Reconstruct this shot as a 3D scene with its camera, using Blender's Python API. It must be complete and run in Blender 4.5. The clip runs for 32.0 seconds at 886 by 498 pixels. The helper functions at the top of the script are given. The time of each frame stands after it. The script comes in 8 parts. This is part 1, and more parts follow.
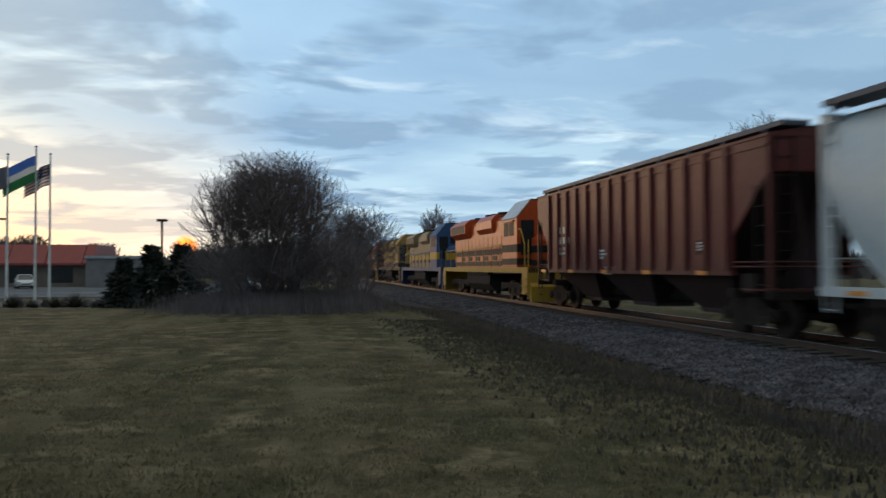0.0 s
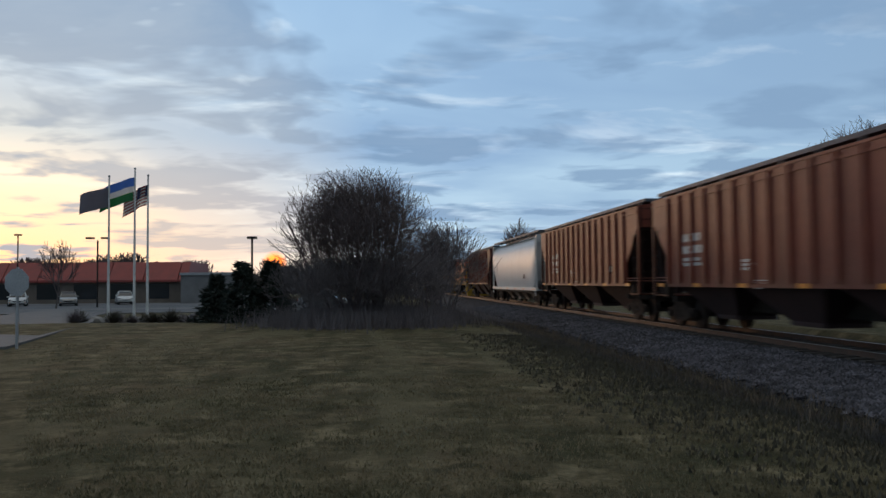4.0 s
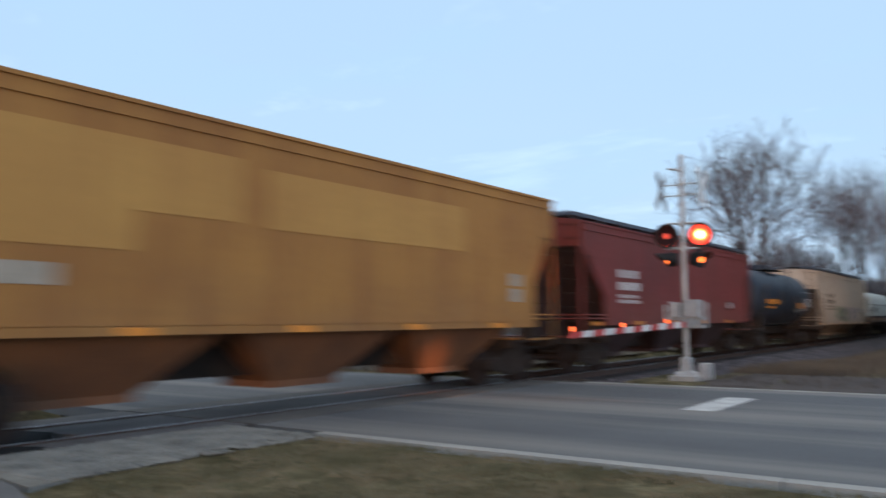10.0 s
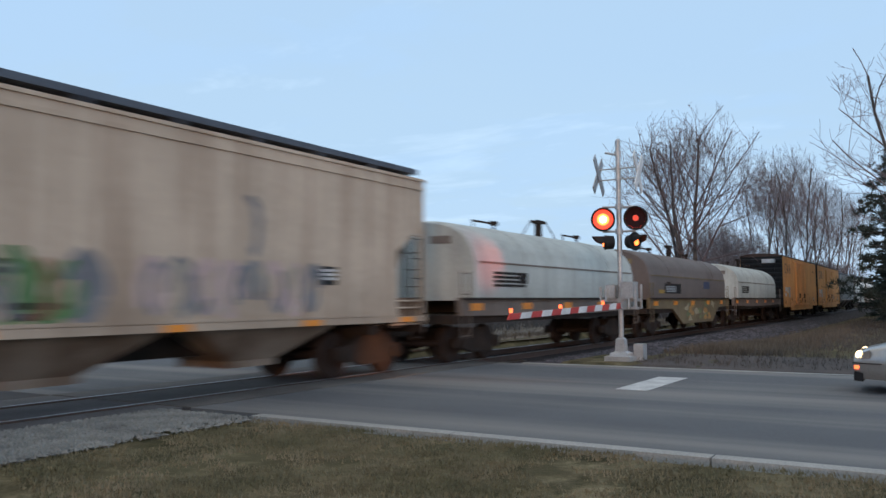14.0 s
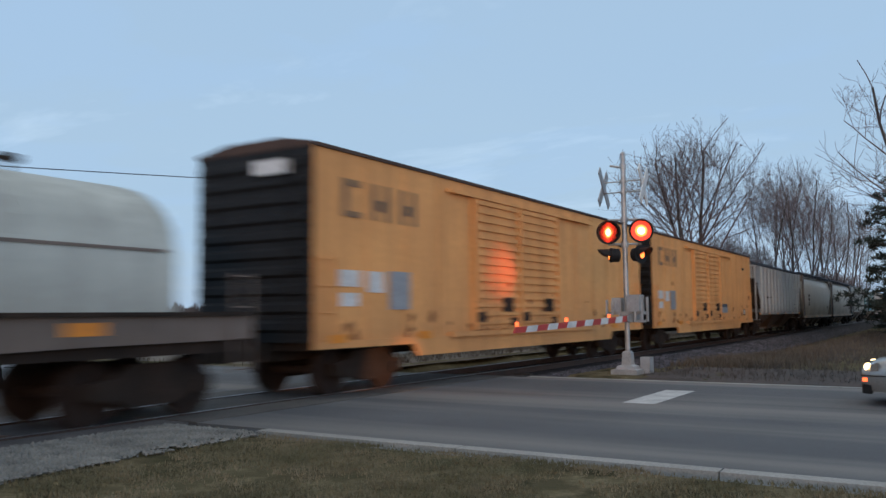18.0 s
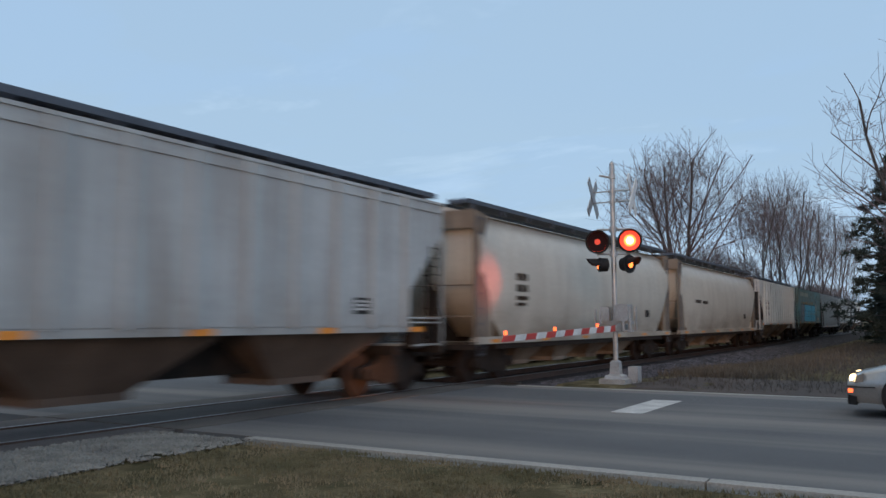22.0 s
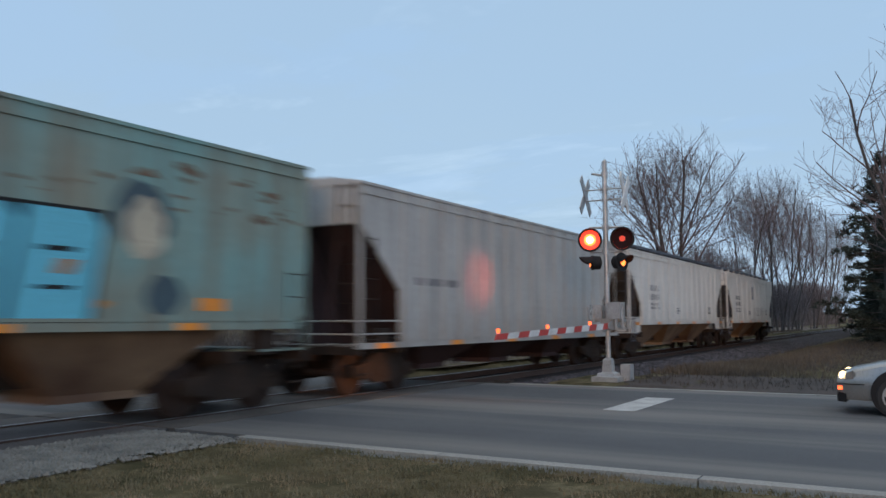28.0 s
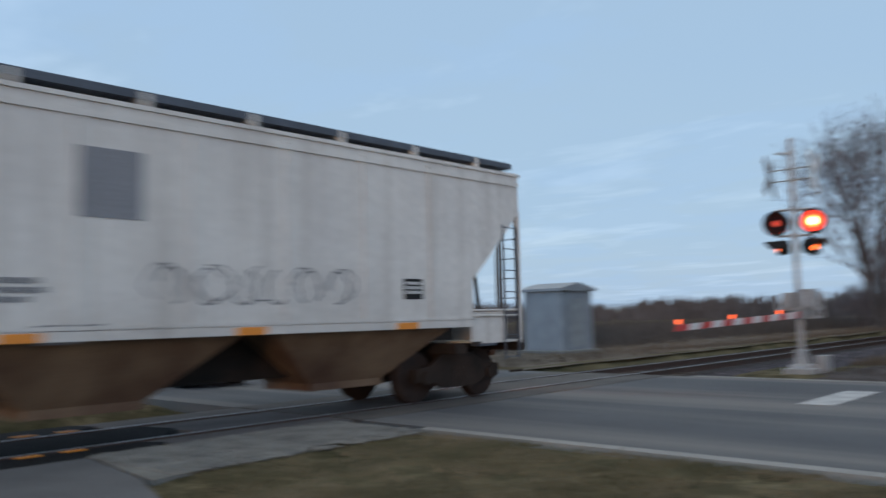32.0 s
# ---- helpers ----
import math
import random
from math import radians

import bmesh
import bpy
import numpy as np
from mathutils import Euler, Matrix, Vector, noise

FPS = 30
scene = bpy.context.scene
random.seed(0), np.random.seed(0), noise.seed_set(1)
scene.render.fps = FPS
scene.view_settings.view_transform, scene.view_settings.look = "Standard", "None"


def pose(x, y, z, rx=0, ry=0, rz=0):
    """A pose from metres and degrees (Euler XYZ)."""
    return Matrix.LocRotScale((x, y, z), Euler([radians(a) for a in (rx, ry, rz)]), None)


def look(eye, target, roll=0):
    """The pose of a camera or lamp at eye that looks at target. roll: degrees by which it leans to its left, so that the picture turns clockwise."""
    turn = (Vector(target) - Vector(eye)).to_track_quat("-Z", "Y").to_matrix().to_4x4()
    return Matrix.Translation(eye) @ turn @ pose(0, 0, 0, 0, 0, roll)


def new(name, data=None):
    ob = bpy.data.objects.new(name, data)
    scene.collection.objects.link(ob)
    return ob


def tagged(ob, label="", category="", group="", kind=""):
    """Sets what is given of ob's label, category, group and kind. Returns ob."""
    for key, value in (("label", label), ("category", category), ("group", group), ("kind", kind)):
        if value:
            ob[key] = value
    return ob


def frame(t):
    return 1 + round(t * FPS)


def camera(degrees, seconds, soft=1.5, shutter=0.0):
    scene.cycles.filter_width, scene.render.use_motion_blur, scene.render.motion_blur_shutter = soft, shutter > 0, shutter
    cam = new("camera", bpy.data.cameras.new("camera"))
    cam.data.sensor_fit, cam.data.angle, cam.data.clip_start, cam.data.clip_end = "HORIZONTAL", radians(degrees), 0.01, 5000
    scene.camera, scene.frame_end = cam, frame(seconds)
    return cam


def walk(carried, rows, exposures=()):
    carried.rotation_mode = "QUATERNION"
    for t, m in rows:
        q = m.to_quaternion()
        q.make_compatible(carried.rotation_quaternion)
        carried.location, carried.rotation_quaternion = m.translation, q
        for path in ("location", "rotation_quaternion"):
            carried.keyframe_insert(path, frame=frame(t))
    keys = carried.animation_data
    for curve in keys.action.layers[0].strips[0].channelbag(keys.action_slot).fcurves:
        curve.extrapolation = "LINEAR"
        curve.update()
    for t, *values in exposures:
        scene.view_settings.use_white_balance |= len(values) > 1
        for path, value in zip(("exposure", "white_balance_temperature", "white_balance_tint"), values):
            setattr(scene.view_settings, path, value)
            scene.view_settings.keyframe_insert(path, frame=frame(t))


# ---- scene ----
cam = camera(56.8, 32.0, 1.5, 0.9)
PATH = [
    (0, pose(0, 0, 1.55, 91.28, 0.11, 79.32)),
    (0.5, pose(0, 0, 1.55, 91.26, -0.22, 80.70)),
    (1, pose(0, 0, 1.55, 91.58, -0.21, 81.11)),
    (1.5, pose(0, 0, 1.55, 92.62, 0.37, 81.25)),
    (2, pose(0, 0, 1.55, 92.56, 0.77, 81.95)),
    (2.5, pose(0, 0, 1.55, 92.02, 0.68, 83.30)),
    (3, pose(0, 0, 1.55, 92.81, 0.58, 84.05)),
    (3.5, pose(0, 0, 1.55, 92.94, 0.52, 84.84)),
    (4, pose(0, 0, 1.55, 92.33, 0.44, 85.15)),
    (4.5, pose(0, 0, 1.55, 92.80, 0.13, 84.37)),
    (6.5, pose(0, 0, 1.55, 92.15, -0.14, 84.43)),
    (7, pose(0, 0, 1.55, 92.20, -0.30, 76.50)),
    (7.2, pose(0, 0, 1.55, 92.80, -0.40, 69.90)),
    (7.5, pose(0, 0, 1.55, 94.00, -1.40, 55.70)),
    (7.8, pose(0, 0, 1.55, 94.40, -1.70, 37.80)),
    (8, pose(0, 0, 1.55, 94.57, -1.60, 25.80)),
    (8.1, pose(0, 0, 1.55, 94.55, -1.40, 19.90)),
    (8.2, pose(0, 0, 1.55, 94.50, -1.30, 15.20)),
    (8.3, pose(0, 0, 1.55, 94.50, -1.10, 10.30)),
    (8.4, pose(0, 0, 1.55, 94.50, -1.00, 5.70)),
    (8.5, pose(0, 0, 1.55, 94.50, -0.80, 0.80)),
    (8.6, pose(0, 0, 1.55, 94.60, -0.50, -4.30)),
    (8.7, pose(0, 0, 1.55, 94.70, -0.20, -9.80)),
    (8.8, pose(0, 0, 1.55, 94.80, 0.20, -15.30)),
    (8.9, pose(0, 0, 1.55, 94.85, 0.50, -20.60)),
    (9, pose(0, 0, 1.55, 94.90, 0.70, -25.60)),
    (9.2, pose(0, 0, 1.55, 94.90, 0.70, -35.00)),
    (9.4, pose(0, 0, 1.55, 94.80, 0.50, -43.30)),
    (9.6, pose(0, 0, 1.55, 94.80, 0.50, -47.30)),
    (9.8, pose(0, 0, 1.55, 94.90, 0.40, -51.20)),
    (10, pose(0, 0, 1.55, 94.90, 0.30, -54.60)),
    (10.5, pose(0, 0, 1.55, 93.49, -0.77, -59.54)),
    (11, pose(0, 0, 1.55, 93.04, 0.34, -56.66)),
    (11.5, pose(0, 0, 1.55, 93.12, -0.32, -57.39)),
    (12, pose(0, 0, 1.55, 92.84, -0.29, -58.40)),
    (12.5, pose(0, 0, 1.55, 92.48, -0.59, -59.24)),
    (13, pose(0, 0, 1.55, 92.79, -0.55, -60.03)),
    (13.5, pose(0, 0, 1.55, 93.40, 0.07, -59.47)),
    (15.5, pose(0, 0, 1.55, 93.91, -0.07, -57.81)),
    (16, pose(0, 0, 1.55, 94.13, -0.13, -57.70)),
    (16.5, pose(0, 0, 1.55, 94.45, 0.31, -58.27)),
    (17, pose(0, 0, 1.55, 94.62, 0.34, -58.55)),
    (17.5, pose(0, 0, 1.55, 94.50, 0.32, -58.50)),
    (18, pose(0, 0, 1.55, 94.56, 0.54, -58.42)),
    (18.5, pose(0, 0, 1.55, 94.83, 0.80, -58.83)),
    (19, pose(0, 0, 1.55, 95.10, 0.50, -59.25)),
    (19.5, pose(0, 0, 1.55, 95.27, 0.48, -59.07)),
    (20, pose(0, 0, 1.55, 95.02, 0.26, -58.71)),
    (20.5, pose(0, 0, 1.55, 94.86, 0.27, -58.60)),
    (21, pose(0, 0, 1.55, 94.91, 0.21, -59.07)),
    (21.5, pose(0, 0, 1.55, 94.99, 0.24, -59.33)),
    (22, pose(0, 0, 1.55, 95.13, 0.14, -59.21)),
    (22.5, pose(0, 0, 1.55, 95.11, 0.06, -59.27)),
    (23, pose(0, 0, 1.55, 94.87, -0.04, -59.28)),
    (23.5, pose(0, 0, 1.55, 94.26, -0.38, -59.54)),
    (24, pose(0, 0, 1.55, 94.70, -0.19, -60.29)),
    (24.5, pose(0, 0, 1.55, 95.28, -0.15, -60.43)),
    (25, pose(0, 0, 1.55, 95.10, 0.12, -60.15)),
    (25.5, pose(0, 0, 1.55, 94.91, 0.08, -59.35)),
    (27.5, pose(0, 0, 1.55, 95.45, 0.42, -59.13)),
    (28, pose(0, 0, 1.55, 95.00, 0.24, -59.71)),
    (28.5, pose(0, 0, 1.55, 94.77, 0.00, -59.85)),
    (29, pose(0, 0, 1.55, 94.39, 0.29, -60.04)),
    (29.5, pose(0, 0, 1.55, 94.67, -0.19, -59.67)),
    (30, pose(0, 0, 1.55, 94.42, -0.35, -59.27)),
    (30.5, pose(0, 0, 1.55, 94.77, -0.24, -58.59)),
    (31, pose(0, 0, 1.55, 94.65, -0.28, -57.58)),
    (31.5, pose(0, 0, 1.55, 94.63, -0.35, -55.74)),
    (32, pose(0, 0, 1.55, 94.70, 1.30, -47.58)),
]
walk(cam, PATH, [(0.0, 0.05, 6950, 4), (3.0, -0.1, 6750, 7), (4.0, -0.2, 6700, 8), (6.5, -0.32, 6550, 10), (7.0, -0.36, 6500, 10), (7.8, 0.14, 6500, 10), (8.4, 0.88, 6500, 10), (9.5, 1.0, 6500, 10), (13.0, 0.98, 6500, 10), (16.0, 0.60, 6500, 10), (19.0, 0.60, 6500, 10), (28.0, 0.63, 6500, 10), (30.0, 0.65, 6500, 10), (32.0, 0.57, 6500, 10)])

# ---- world, sun ----
world = bpy.data.worlds.new("sky")
scene.world = world
world.use_nodes = True
SUN_YAW = 117.0
SUN_EL = 4.0
GLINT = (-0.9928, -0.1177, 0.0236)


def sky_nodes():
    nt = world.node_tree
    nt.nodes.clear()
    N, L = nt.nodes.new, nt.links.new

    def math_node(op, a, b=None, clamp=False):
        n = N("ShaderNodeMath")
        n.operation, n.use_clamp = op, clamp
        for i, v in enumerate((a, b)):
            if v is None:
                continue
            if isinstance(v, (int, float)):
                n.inputs[i].default_value = v
            else:
                L(v, n.inputs[i])
        return n.outputs[0]

    def mix(fac, a, b):
        n = N("ShaderNodeMix")
        n.data_type = "RGBA"
        for i, v in ((0, fac), (6, a), (7, b)):
            if isinstance(v, (int, float)):
                n.inputs[i].default_value = v
            elif isinstance(v, tuple):
                n.inputs[i].default_value = (*v, 1)
            else:
                L(v, n.inputs[i])
        return n.outputs[2]

    def ramp(fac, stops):
        n = N("ShaderNodeValToRGB")
        e = n.color_ramp.elements
        while len(e) < len(stops):
            e.new(0.5)
        for s, (p, c) in zip(e, stops):
            s.position, s.color = p, (c, c, c, 1) if isinstance(c, (int, float)) else (*c, 1)
        L(fac, n.inputs[0])
        return n.outputs[0]

    tc = N("ShaderNodeTexCoord").outputs["Generated"]
    sep = N("ShaderNodeSeparateXYZ")
    L(tc, sep.inputs[0])
    x, y, z = sep.outputs
    # cloud sheet: the direction projected on a plane overhead
    h = math_node("ADD", math_node("MAXIMUM", z, 0.0), 0.10)
    comb = N("ShaderNodeCombineXYZ")
    L(math_node("DIVIDE", x, h), comb.inputs[0])
    L(math_node("DIVIDE", y, h), comb.inputs[1])
    comb.inputs[2].default_value = 0.3

    def noise_tex(scale, detail, rough, dist, sx=1.0, sy=1.0):
        mp = N("ShaderNodeMapping")
        mp.inputs["Scale"].default_value = (sx, sy, 1)
        L(comb.outputs[0], mp.inputs[0])
        n = N("ShaderNodeTexNoise")
        for k, v in (("Scale", scale), ("Detail", detail), ("Roughness", rough), ("Distortion", dist)):
            n.inputs[k].default_value = v
        L(mp.outputs[0], n.inputs["Vector"])
        return n.outputs[0]

    dark = ramp(noise_tex(0.62, 5, 0.5, 0.3, 1.1, 0.85), [(0.40, 0.0), (0.62, 1.0)])
    small = ramp(noise_tex(1.9, 4, 0.52, 0.25, 1.05, 0.85), [(0.48, 0.0), (0.58, 1.0)])
    bright = ramp(noise_tex(1.5, 5, 0.58, 0.3, 1.35, 0.8), [(0.52, 0.0), (0.66, 1.0)])
    # angle from the sunset
    a = radians(SUN_YAW)
    sd = (-math.sin(a), math.cos(a))
    toward = math_node("ADD", math_node("MULTIPLY", x, sd[0]), math_node("MULTIPLY", y, sd[1]))
    warm = ramp(toward, [(0.88, 0.0), (0.965, 0.42), (1.0, 1.0)])
    west = ramp(math_node("ADD", math_node("MULTIPLY", toward, 0.5), 0.5), [(0.25, 0.0), (0.92, 1.0)])
    low = ramp(z, [(0.0, 1.0), (0.06, 0.6), (0.17, 0.0)])
    sky = N("ShaderNodeTexSky")
    sky.sky_type, sky.sun_disc = "NISHITA", False
    sky.sun_elevation, sky.sun_rotation = radians(SUN_EL), radians(-SUN_YAW)
    sky_l = N("ShaderNodeMix")
    sky_l.data_type, sky_l.blend_type = "RGBA", "MULTIPLY"
    sky_l.inputs[0].default_value = 1.0
    L(sky.outputs[0], sky_l.inputs[6])
    sky_l.inputs[7].default_value = (0.10, 0.10, 0.10, 1)
    # high thin overcast over the clear sky, brighter towards the sunset
    east_c = mix(ramp(z, [(0.0, 0.0), (0.5, 1.0)]), (0.285, 0.405, 0.545), (0.27, 0.39, 0.535))
    west_c = mix(ramp(z, [(0.0, 0.0), (0.10, 0.45), (0.5, 1.0)]), (0.74, 1.00, 1.20), (0.34, 0.60, 1.00))
    veil = mix(ramp(z, [(0.42, 0.0), (0.72, 1.0)]), mix(west, east_c, west_c), (0.64, 0.63, 0.60))
    base = mix(0.88, sky_l.outputs[2], veil)
    amount = math_node("ADD", math_node("MULTIPLY", west, 0.36), 0.30)
    cloud = mix(math_node("MULTIPLY", bright, math_node("ADD", math_node("MULTIPLY", west, 0.82), 0.08)), base, (0.95, 1.12, 1.28))
    cloud = mix(math_node("MULTIPLY", dark, amount), cloud, mix(west, (0.25, 0.37, 0.52), (0.27, 0.45, 0.75)))
    cloud = mix(math_node("MULTIPLY", small, math_node("ADD", math_node("MULTIPLY", west, 0.68), 0.14)), cloud, (0.25, 0.40, 0.63))
    glow_c = mix(math_node("MULTIPLY", warm, ramp(z, [(0.05, 0.85), (0.38, 0.0)])), cloud, (1.7, 1.45, 1.0))
    glow_c = mix(math_node("MULTIPLY", math_node("MULTIPLY", low, warm), 0.9), glow_c, (2.0, 1.0, 0.36))
    glow = mix(math_node("MULTIPLY", small, math_node("MULTIPLY", warm, 0.92)), glow_c, (0.42, 0.50, 0.64))
    # the sun's last glint through a slit in the low cloud
    g = Vector(GLINT).normalized()
    hit = math_node("ADD", math_node("ADD", math_node("MULTIPLY", x, g.x), math_node("MULTIPLY", y, g.y)), math_node("MULTIPLY", z, g.z))
    hit = math_node("MULTIPLY", math_node("SUBTRACT", hit, 0.99988), 12000.0, True)
    glow = mix(hit, glow, (3.0, 0.75, 0.12))
    ground = mix(ramp(z, [(0.0, 0.0), (0.01, 1.0)]), (0.10, 0.10, 0.09), glow)
    bg = N("ShaderNodeBackground")
    bg.inputs["Strength"].default_value = 1.0
    L(ground, bg.inputs[0])
    out = N("ShaderNodeOutputWorld")
    L(bg.outputs[0], out.inputs[0])


sky_nodes()
sun = new("sun", bpy.data.lights.new("sun", "SUN"))
sun.data.energy, sun.data.angle, sun.data.color = 0.55, radians(10), (1.0, 0.60, 0.36)
_a, _e = radians(SUN_YAW), radians(SUN_EL)
sun.matrix_world = look((-math.sin(_a) * 50, math.cos(_a) * 50, math.tan(_e) * 50), (0, 0, 0))

# ---- materials ----


def nodes_of(name):
    m = bpy.data.materials.new(name)
    m.use_nodes = True
    nt = m.node_tree
    return m, nt, nt.nodes["Principled BSDF"], nt.nodes.new, nt.links.new


def surface(name, col, col2=None, scale=3.0, rough=0.7, metal=0.0, fine=40.0, bump=0.2, streak=None, streak_col=(0.12, 0.08, 0.06), coords="Object", coat=0.0, vary=0.0, grime=0.35, lanes=None, dirt=0.0):
    """Two colours mixed by large and fine noise; streak: how strongly vertical runs of dirt or rust show."""
    m, nt, bsdf, N, L = nodes_of(name)
    col2 = col2 or tuple(c * 0.7 for c in col)
    tc = N("ShaderNodeTexCoord").outputs[coords]

    def noise_tex(s, detail, vec):
        n = N("ShaderNodeTexNoise")
        n.inputs["Scale"].default_value, n.inputs["Detail"].default_value = s, detail
        L(vec, n.inputs["Vector"])
        return n.outputs[0]

    def ramp(fac, p0, p1):
        n = N("ShaderNodeMapRange")
        n.inputs["From Min"].default_value, n.inputs["From Max"].default_value = p0, p1
        L(fac, n.inputs["Value"])
        return n.outputs[0]

    def mix(fac, a, b, kind="MIX"):
        n = N("ShaderNodeMix")
        n.data_type, n.blend_type = "RGBA", kind
        for i, v in ((0, fac), (6, a), (7, b)):
            if isinstance(v, (int, float)):
                n.inputs[i].default_value = v
            elif isinstance(v, tuple):
                n.inputs[i].default_value = (*v, 1)
            else:
                L(v, n.inputs[i])
        return n.outputs[2]

    big = ramp(noise_tex(scale, 4, tc), 0.35, 0.68)
    small = noise_tex(fine, 3, tc)
    c = mix(big, col, col2)
    c = mix(ramp(small, 0.3, 0.75), c, mix(grime, c, (0.02, 0.02, 0.02)))
    if lanes:
        mp = N("ShaderNodeMapping")
        mp.inputs["Scale"].default_value = (0.62, 0.03, 1)
        L(tc, mp.inputs[0])
        s = ramp(noise_tex(1.0, 4, mp.outputs[0]), 0.46, 0.64)
        n = N("ShaderNodeMath")
        n.operation = "MULTIPLY"
        n.inputs[1].default_value = 0.75
        L(s, n.inputs[0])
        c = mix(n.outputs[0], c, lanes)
    if streak:
        mp = N("ShaderNodeMapping")
        mp.inputs["Scale"].default_value = (2.2, 2.2, 0.16)
        L(tc, mp.inputs[0])
        s = ramp(noise_tex(1.6, 5, mp.outputs[0]), 0.46, 0.74)
        n = N("ShaderNodeMath")
        n.operation = "MULTIPLY"
        n.inputs[1].default_value = streak
        L(s, n.inputs[0])
        c = mix(n.outputs[0], c, streak_col)
    if dirt:
        # film of road dirt thrown up from the wheels
        sp = N("ShaderNodeSeparateXYZ")
        L(tc, sp.inputs[0])
        hr = N("ShaderNodeMapRange")
        hr.inputs["From Min"].default_value, hr.inputs["From Max"].default_value = 2.5, 1.2
        L(sp.outputs[2], hr.inputs["Value"])
        pm = N("ShaderNodeMapping")
        pm.inputs["Scale"].default_value = (0.35, 1.0, 0.9)
        L(tc, pm.inputs[0])
        mu = N("ShaderNodeMath")
        mu.operation = "MULTIPLY"
        L(hr.outputs[0], mu.inputs[0])
        L(ramp(noise_tex(1.3, 5, pm.outputs[0]), 0.30, 0.72), mu.inputs[1])
        m2 = N("ShaderNodeMath")
        m2.operation = "MULTIPLY"
        m2.inputs[1].default_value = dirt
        L(mu.outputs[0], m2.inputs[0])
        c = mix(m2.outputs[0], c, (0.15, 0.105, 0.07))
    if vary:
        info = N("ShaderNodeObjectInfo").outputs["Random"]
        hs = N("ShaderNodeHueSaturation")
        mr = N("ShaderNodeMapRange")
        mr.inputs["To Min"].default_value, mr.inputs["To Max"].default_value = 1 - vary, 1 + vary
        L(info, mr.inputs["Value"])
        L(mr.outputs[0], hs.inputs["Value"])
        L(c, hs.inputs["Color"])
        c = hs.outputs[0]
    L(c, bsdf.inputs["Base Color"])
    bsdf.inputs["Metallic"].default_value = metal
    rr = N("ShaderNodeMapRange")
    rr.inputs["To Min"].default_value, rr.inputs["To Max"].default_value = max(0.05, rough - 0.1), min(1, rough + 0.12)
    L(small, rr.inputs["Value"])
    L(rr.outputs[0], bsdf.inputs["Roughness"])
    if coat:
        bsdf.inputs["Coat Weight"].default_value = coat
    if bump:
        b = N("ShaderNodeBump")
        b.inputs["Strength"].default_value, b.inputs["Distance"].default_value = bump, 0.02
        L(small, b.inputs["Height"])
        L(b.outputs[0], bsdf.inputs["Normal"])
    return m


def glow(name, col, strength):
    m, nt, bsdf, N, L = nodes_of(name)
    bsdf.inputs["Base Color"].default_value = (*col, 1)
    bsdf.inputs["Emission Color"].default_value = (*col, 1)
    bsdf.inputs["Emission Strength"].default_value = strength
    return m


def glass(name, col=(0.02, 0.025, 0.03)):
    m, nt, bsdf, N, L = nodes_of(name)
    bsdf.inputs["Base Color"].default_value = (*col, 1)
    bsdf.inputs["Roughness"].default_value = 0.06
    bsdf.inputs["IOR"].default_value = 1.5
    return m


def lawn(name):
    """Winter turf: green and straw patches at three sizes."""
    m, nt, bsdf, N, L = nodes_of(name)
    tc = N("ShaderNodeTexCoord").outputs["Object"]

    def noise_tex(s, detail, lo, hi):
        n = N("ShaderNodeTexNoise")
        n.inputs["Scale"].default_value, n.inputs["Detail"].default_value = s, detail
        n.inputs["Roughness"].default_value = 0.65
        L(tc, n.inputs["Vector"])
        r = N("ShaderNodeMapRange")
        r.inputs["From Min"].default_value, r.inputs["From Max"].default_value = lo, hi
        L(n.outputs[0], r.inputs["Value"])
        return r.outputs[0]

    def mix(fac, a, b):
        n = N("ShaderNodeMix")
        n.data_type = "RGBA"
        L(fac, n.inputs[0])
        for i, v in ((6, a), (7, b)):
            if isinstance(v, tuple):
                n.inputs[i].default_value = (*v, 1)
            else:
                L(v, n.inputs[i])
        return n.outputs[2]
    c = mix(noise_tex(0.35, 3, 0.38, 0.62), (0.054, 0.055, 0.027), (0.132, 0.102, 0.060))
    c = mix(noise_tex(1.3, 6, 0.47, 0.68), c, (0.26, 0.213, 0.127))
    c = mix(noise_tex(2.1, 6, 0.50, 0.64), c, (0.040, 0.037, 0.017))
    mp = N("ShaderNodeMapping")
    mp.inputs["Scale"].default_value = (0.10, 1.1, 1.0)
    mp.inputs["Rotation"].default_value = (0, 0, radians(-7))
    L(tc, mp.inputs[0])
    wear = N("ShaderNodeTexNoise")
    wear.inputs["Scale"].default_value, wear.inputs["Detail"].default_value = 0.8, 4
    L(mp.outputs[0], wear.inputs["Vector"])
    wr = N("ShaderNodeMapRange")
    wr.inputs["From Min"].default_value, wr.inputs["From Max"].default_value = 0.50, 0.66
    wr.inputs["To Max"].default_value = 0.75
    L(wear.outputs[0], wr.inputs["Value"])
    c = mix(wr.outputs[0], c, (0.165, 0.145, 0.085))
    fine = noise_tex(17.0, 5, 0.35, 0.68)
    c = mix(noise_tex(17.0, 5, 0.30, 0.95), c, (0.055, 0.048, 0.024))
    L(c, bsdf.inputs["Base Color"])
    bsdf.inputs["Roughness"].default_value = 1.0
    bsdf.inputs["Specular IOR Level"].default_value = 0.1
    b = N("ShaderNodeBump")
    b.inputs["Strength"].default_value, b.inputs["Distance"].default_value = 0.6, 0.04
    L(fine, b.inputs["Height"])
    L(b.outputs[0], bsdf.inputs["Normal"])
    return m


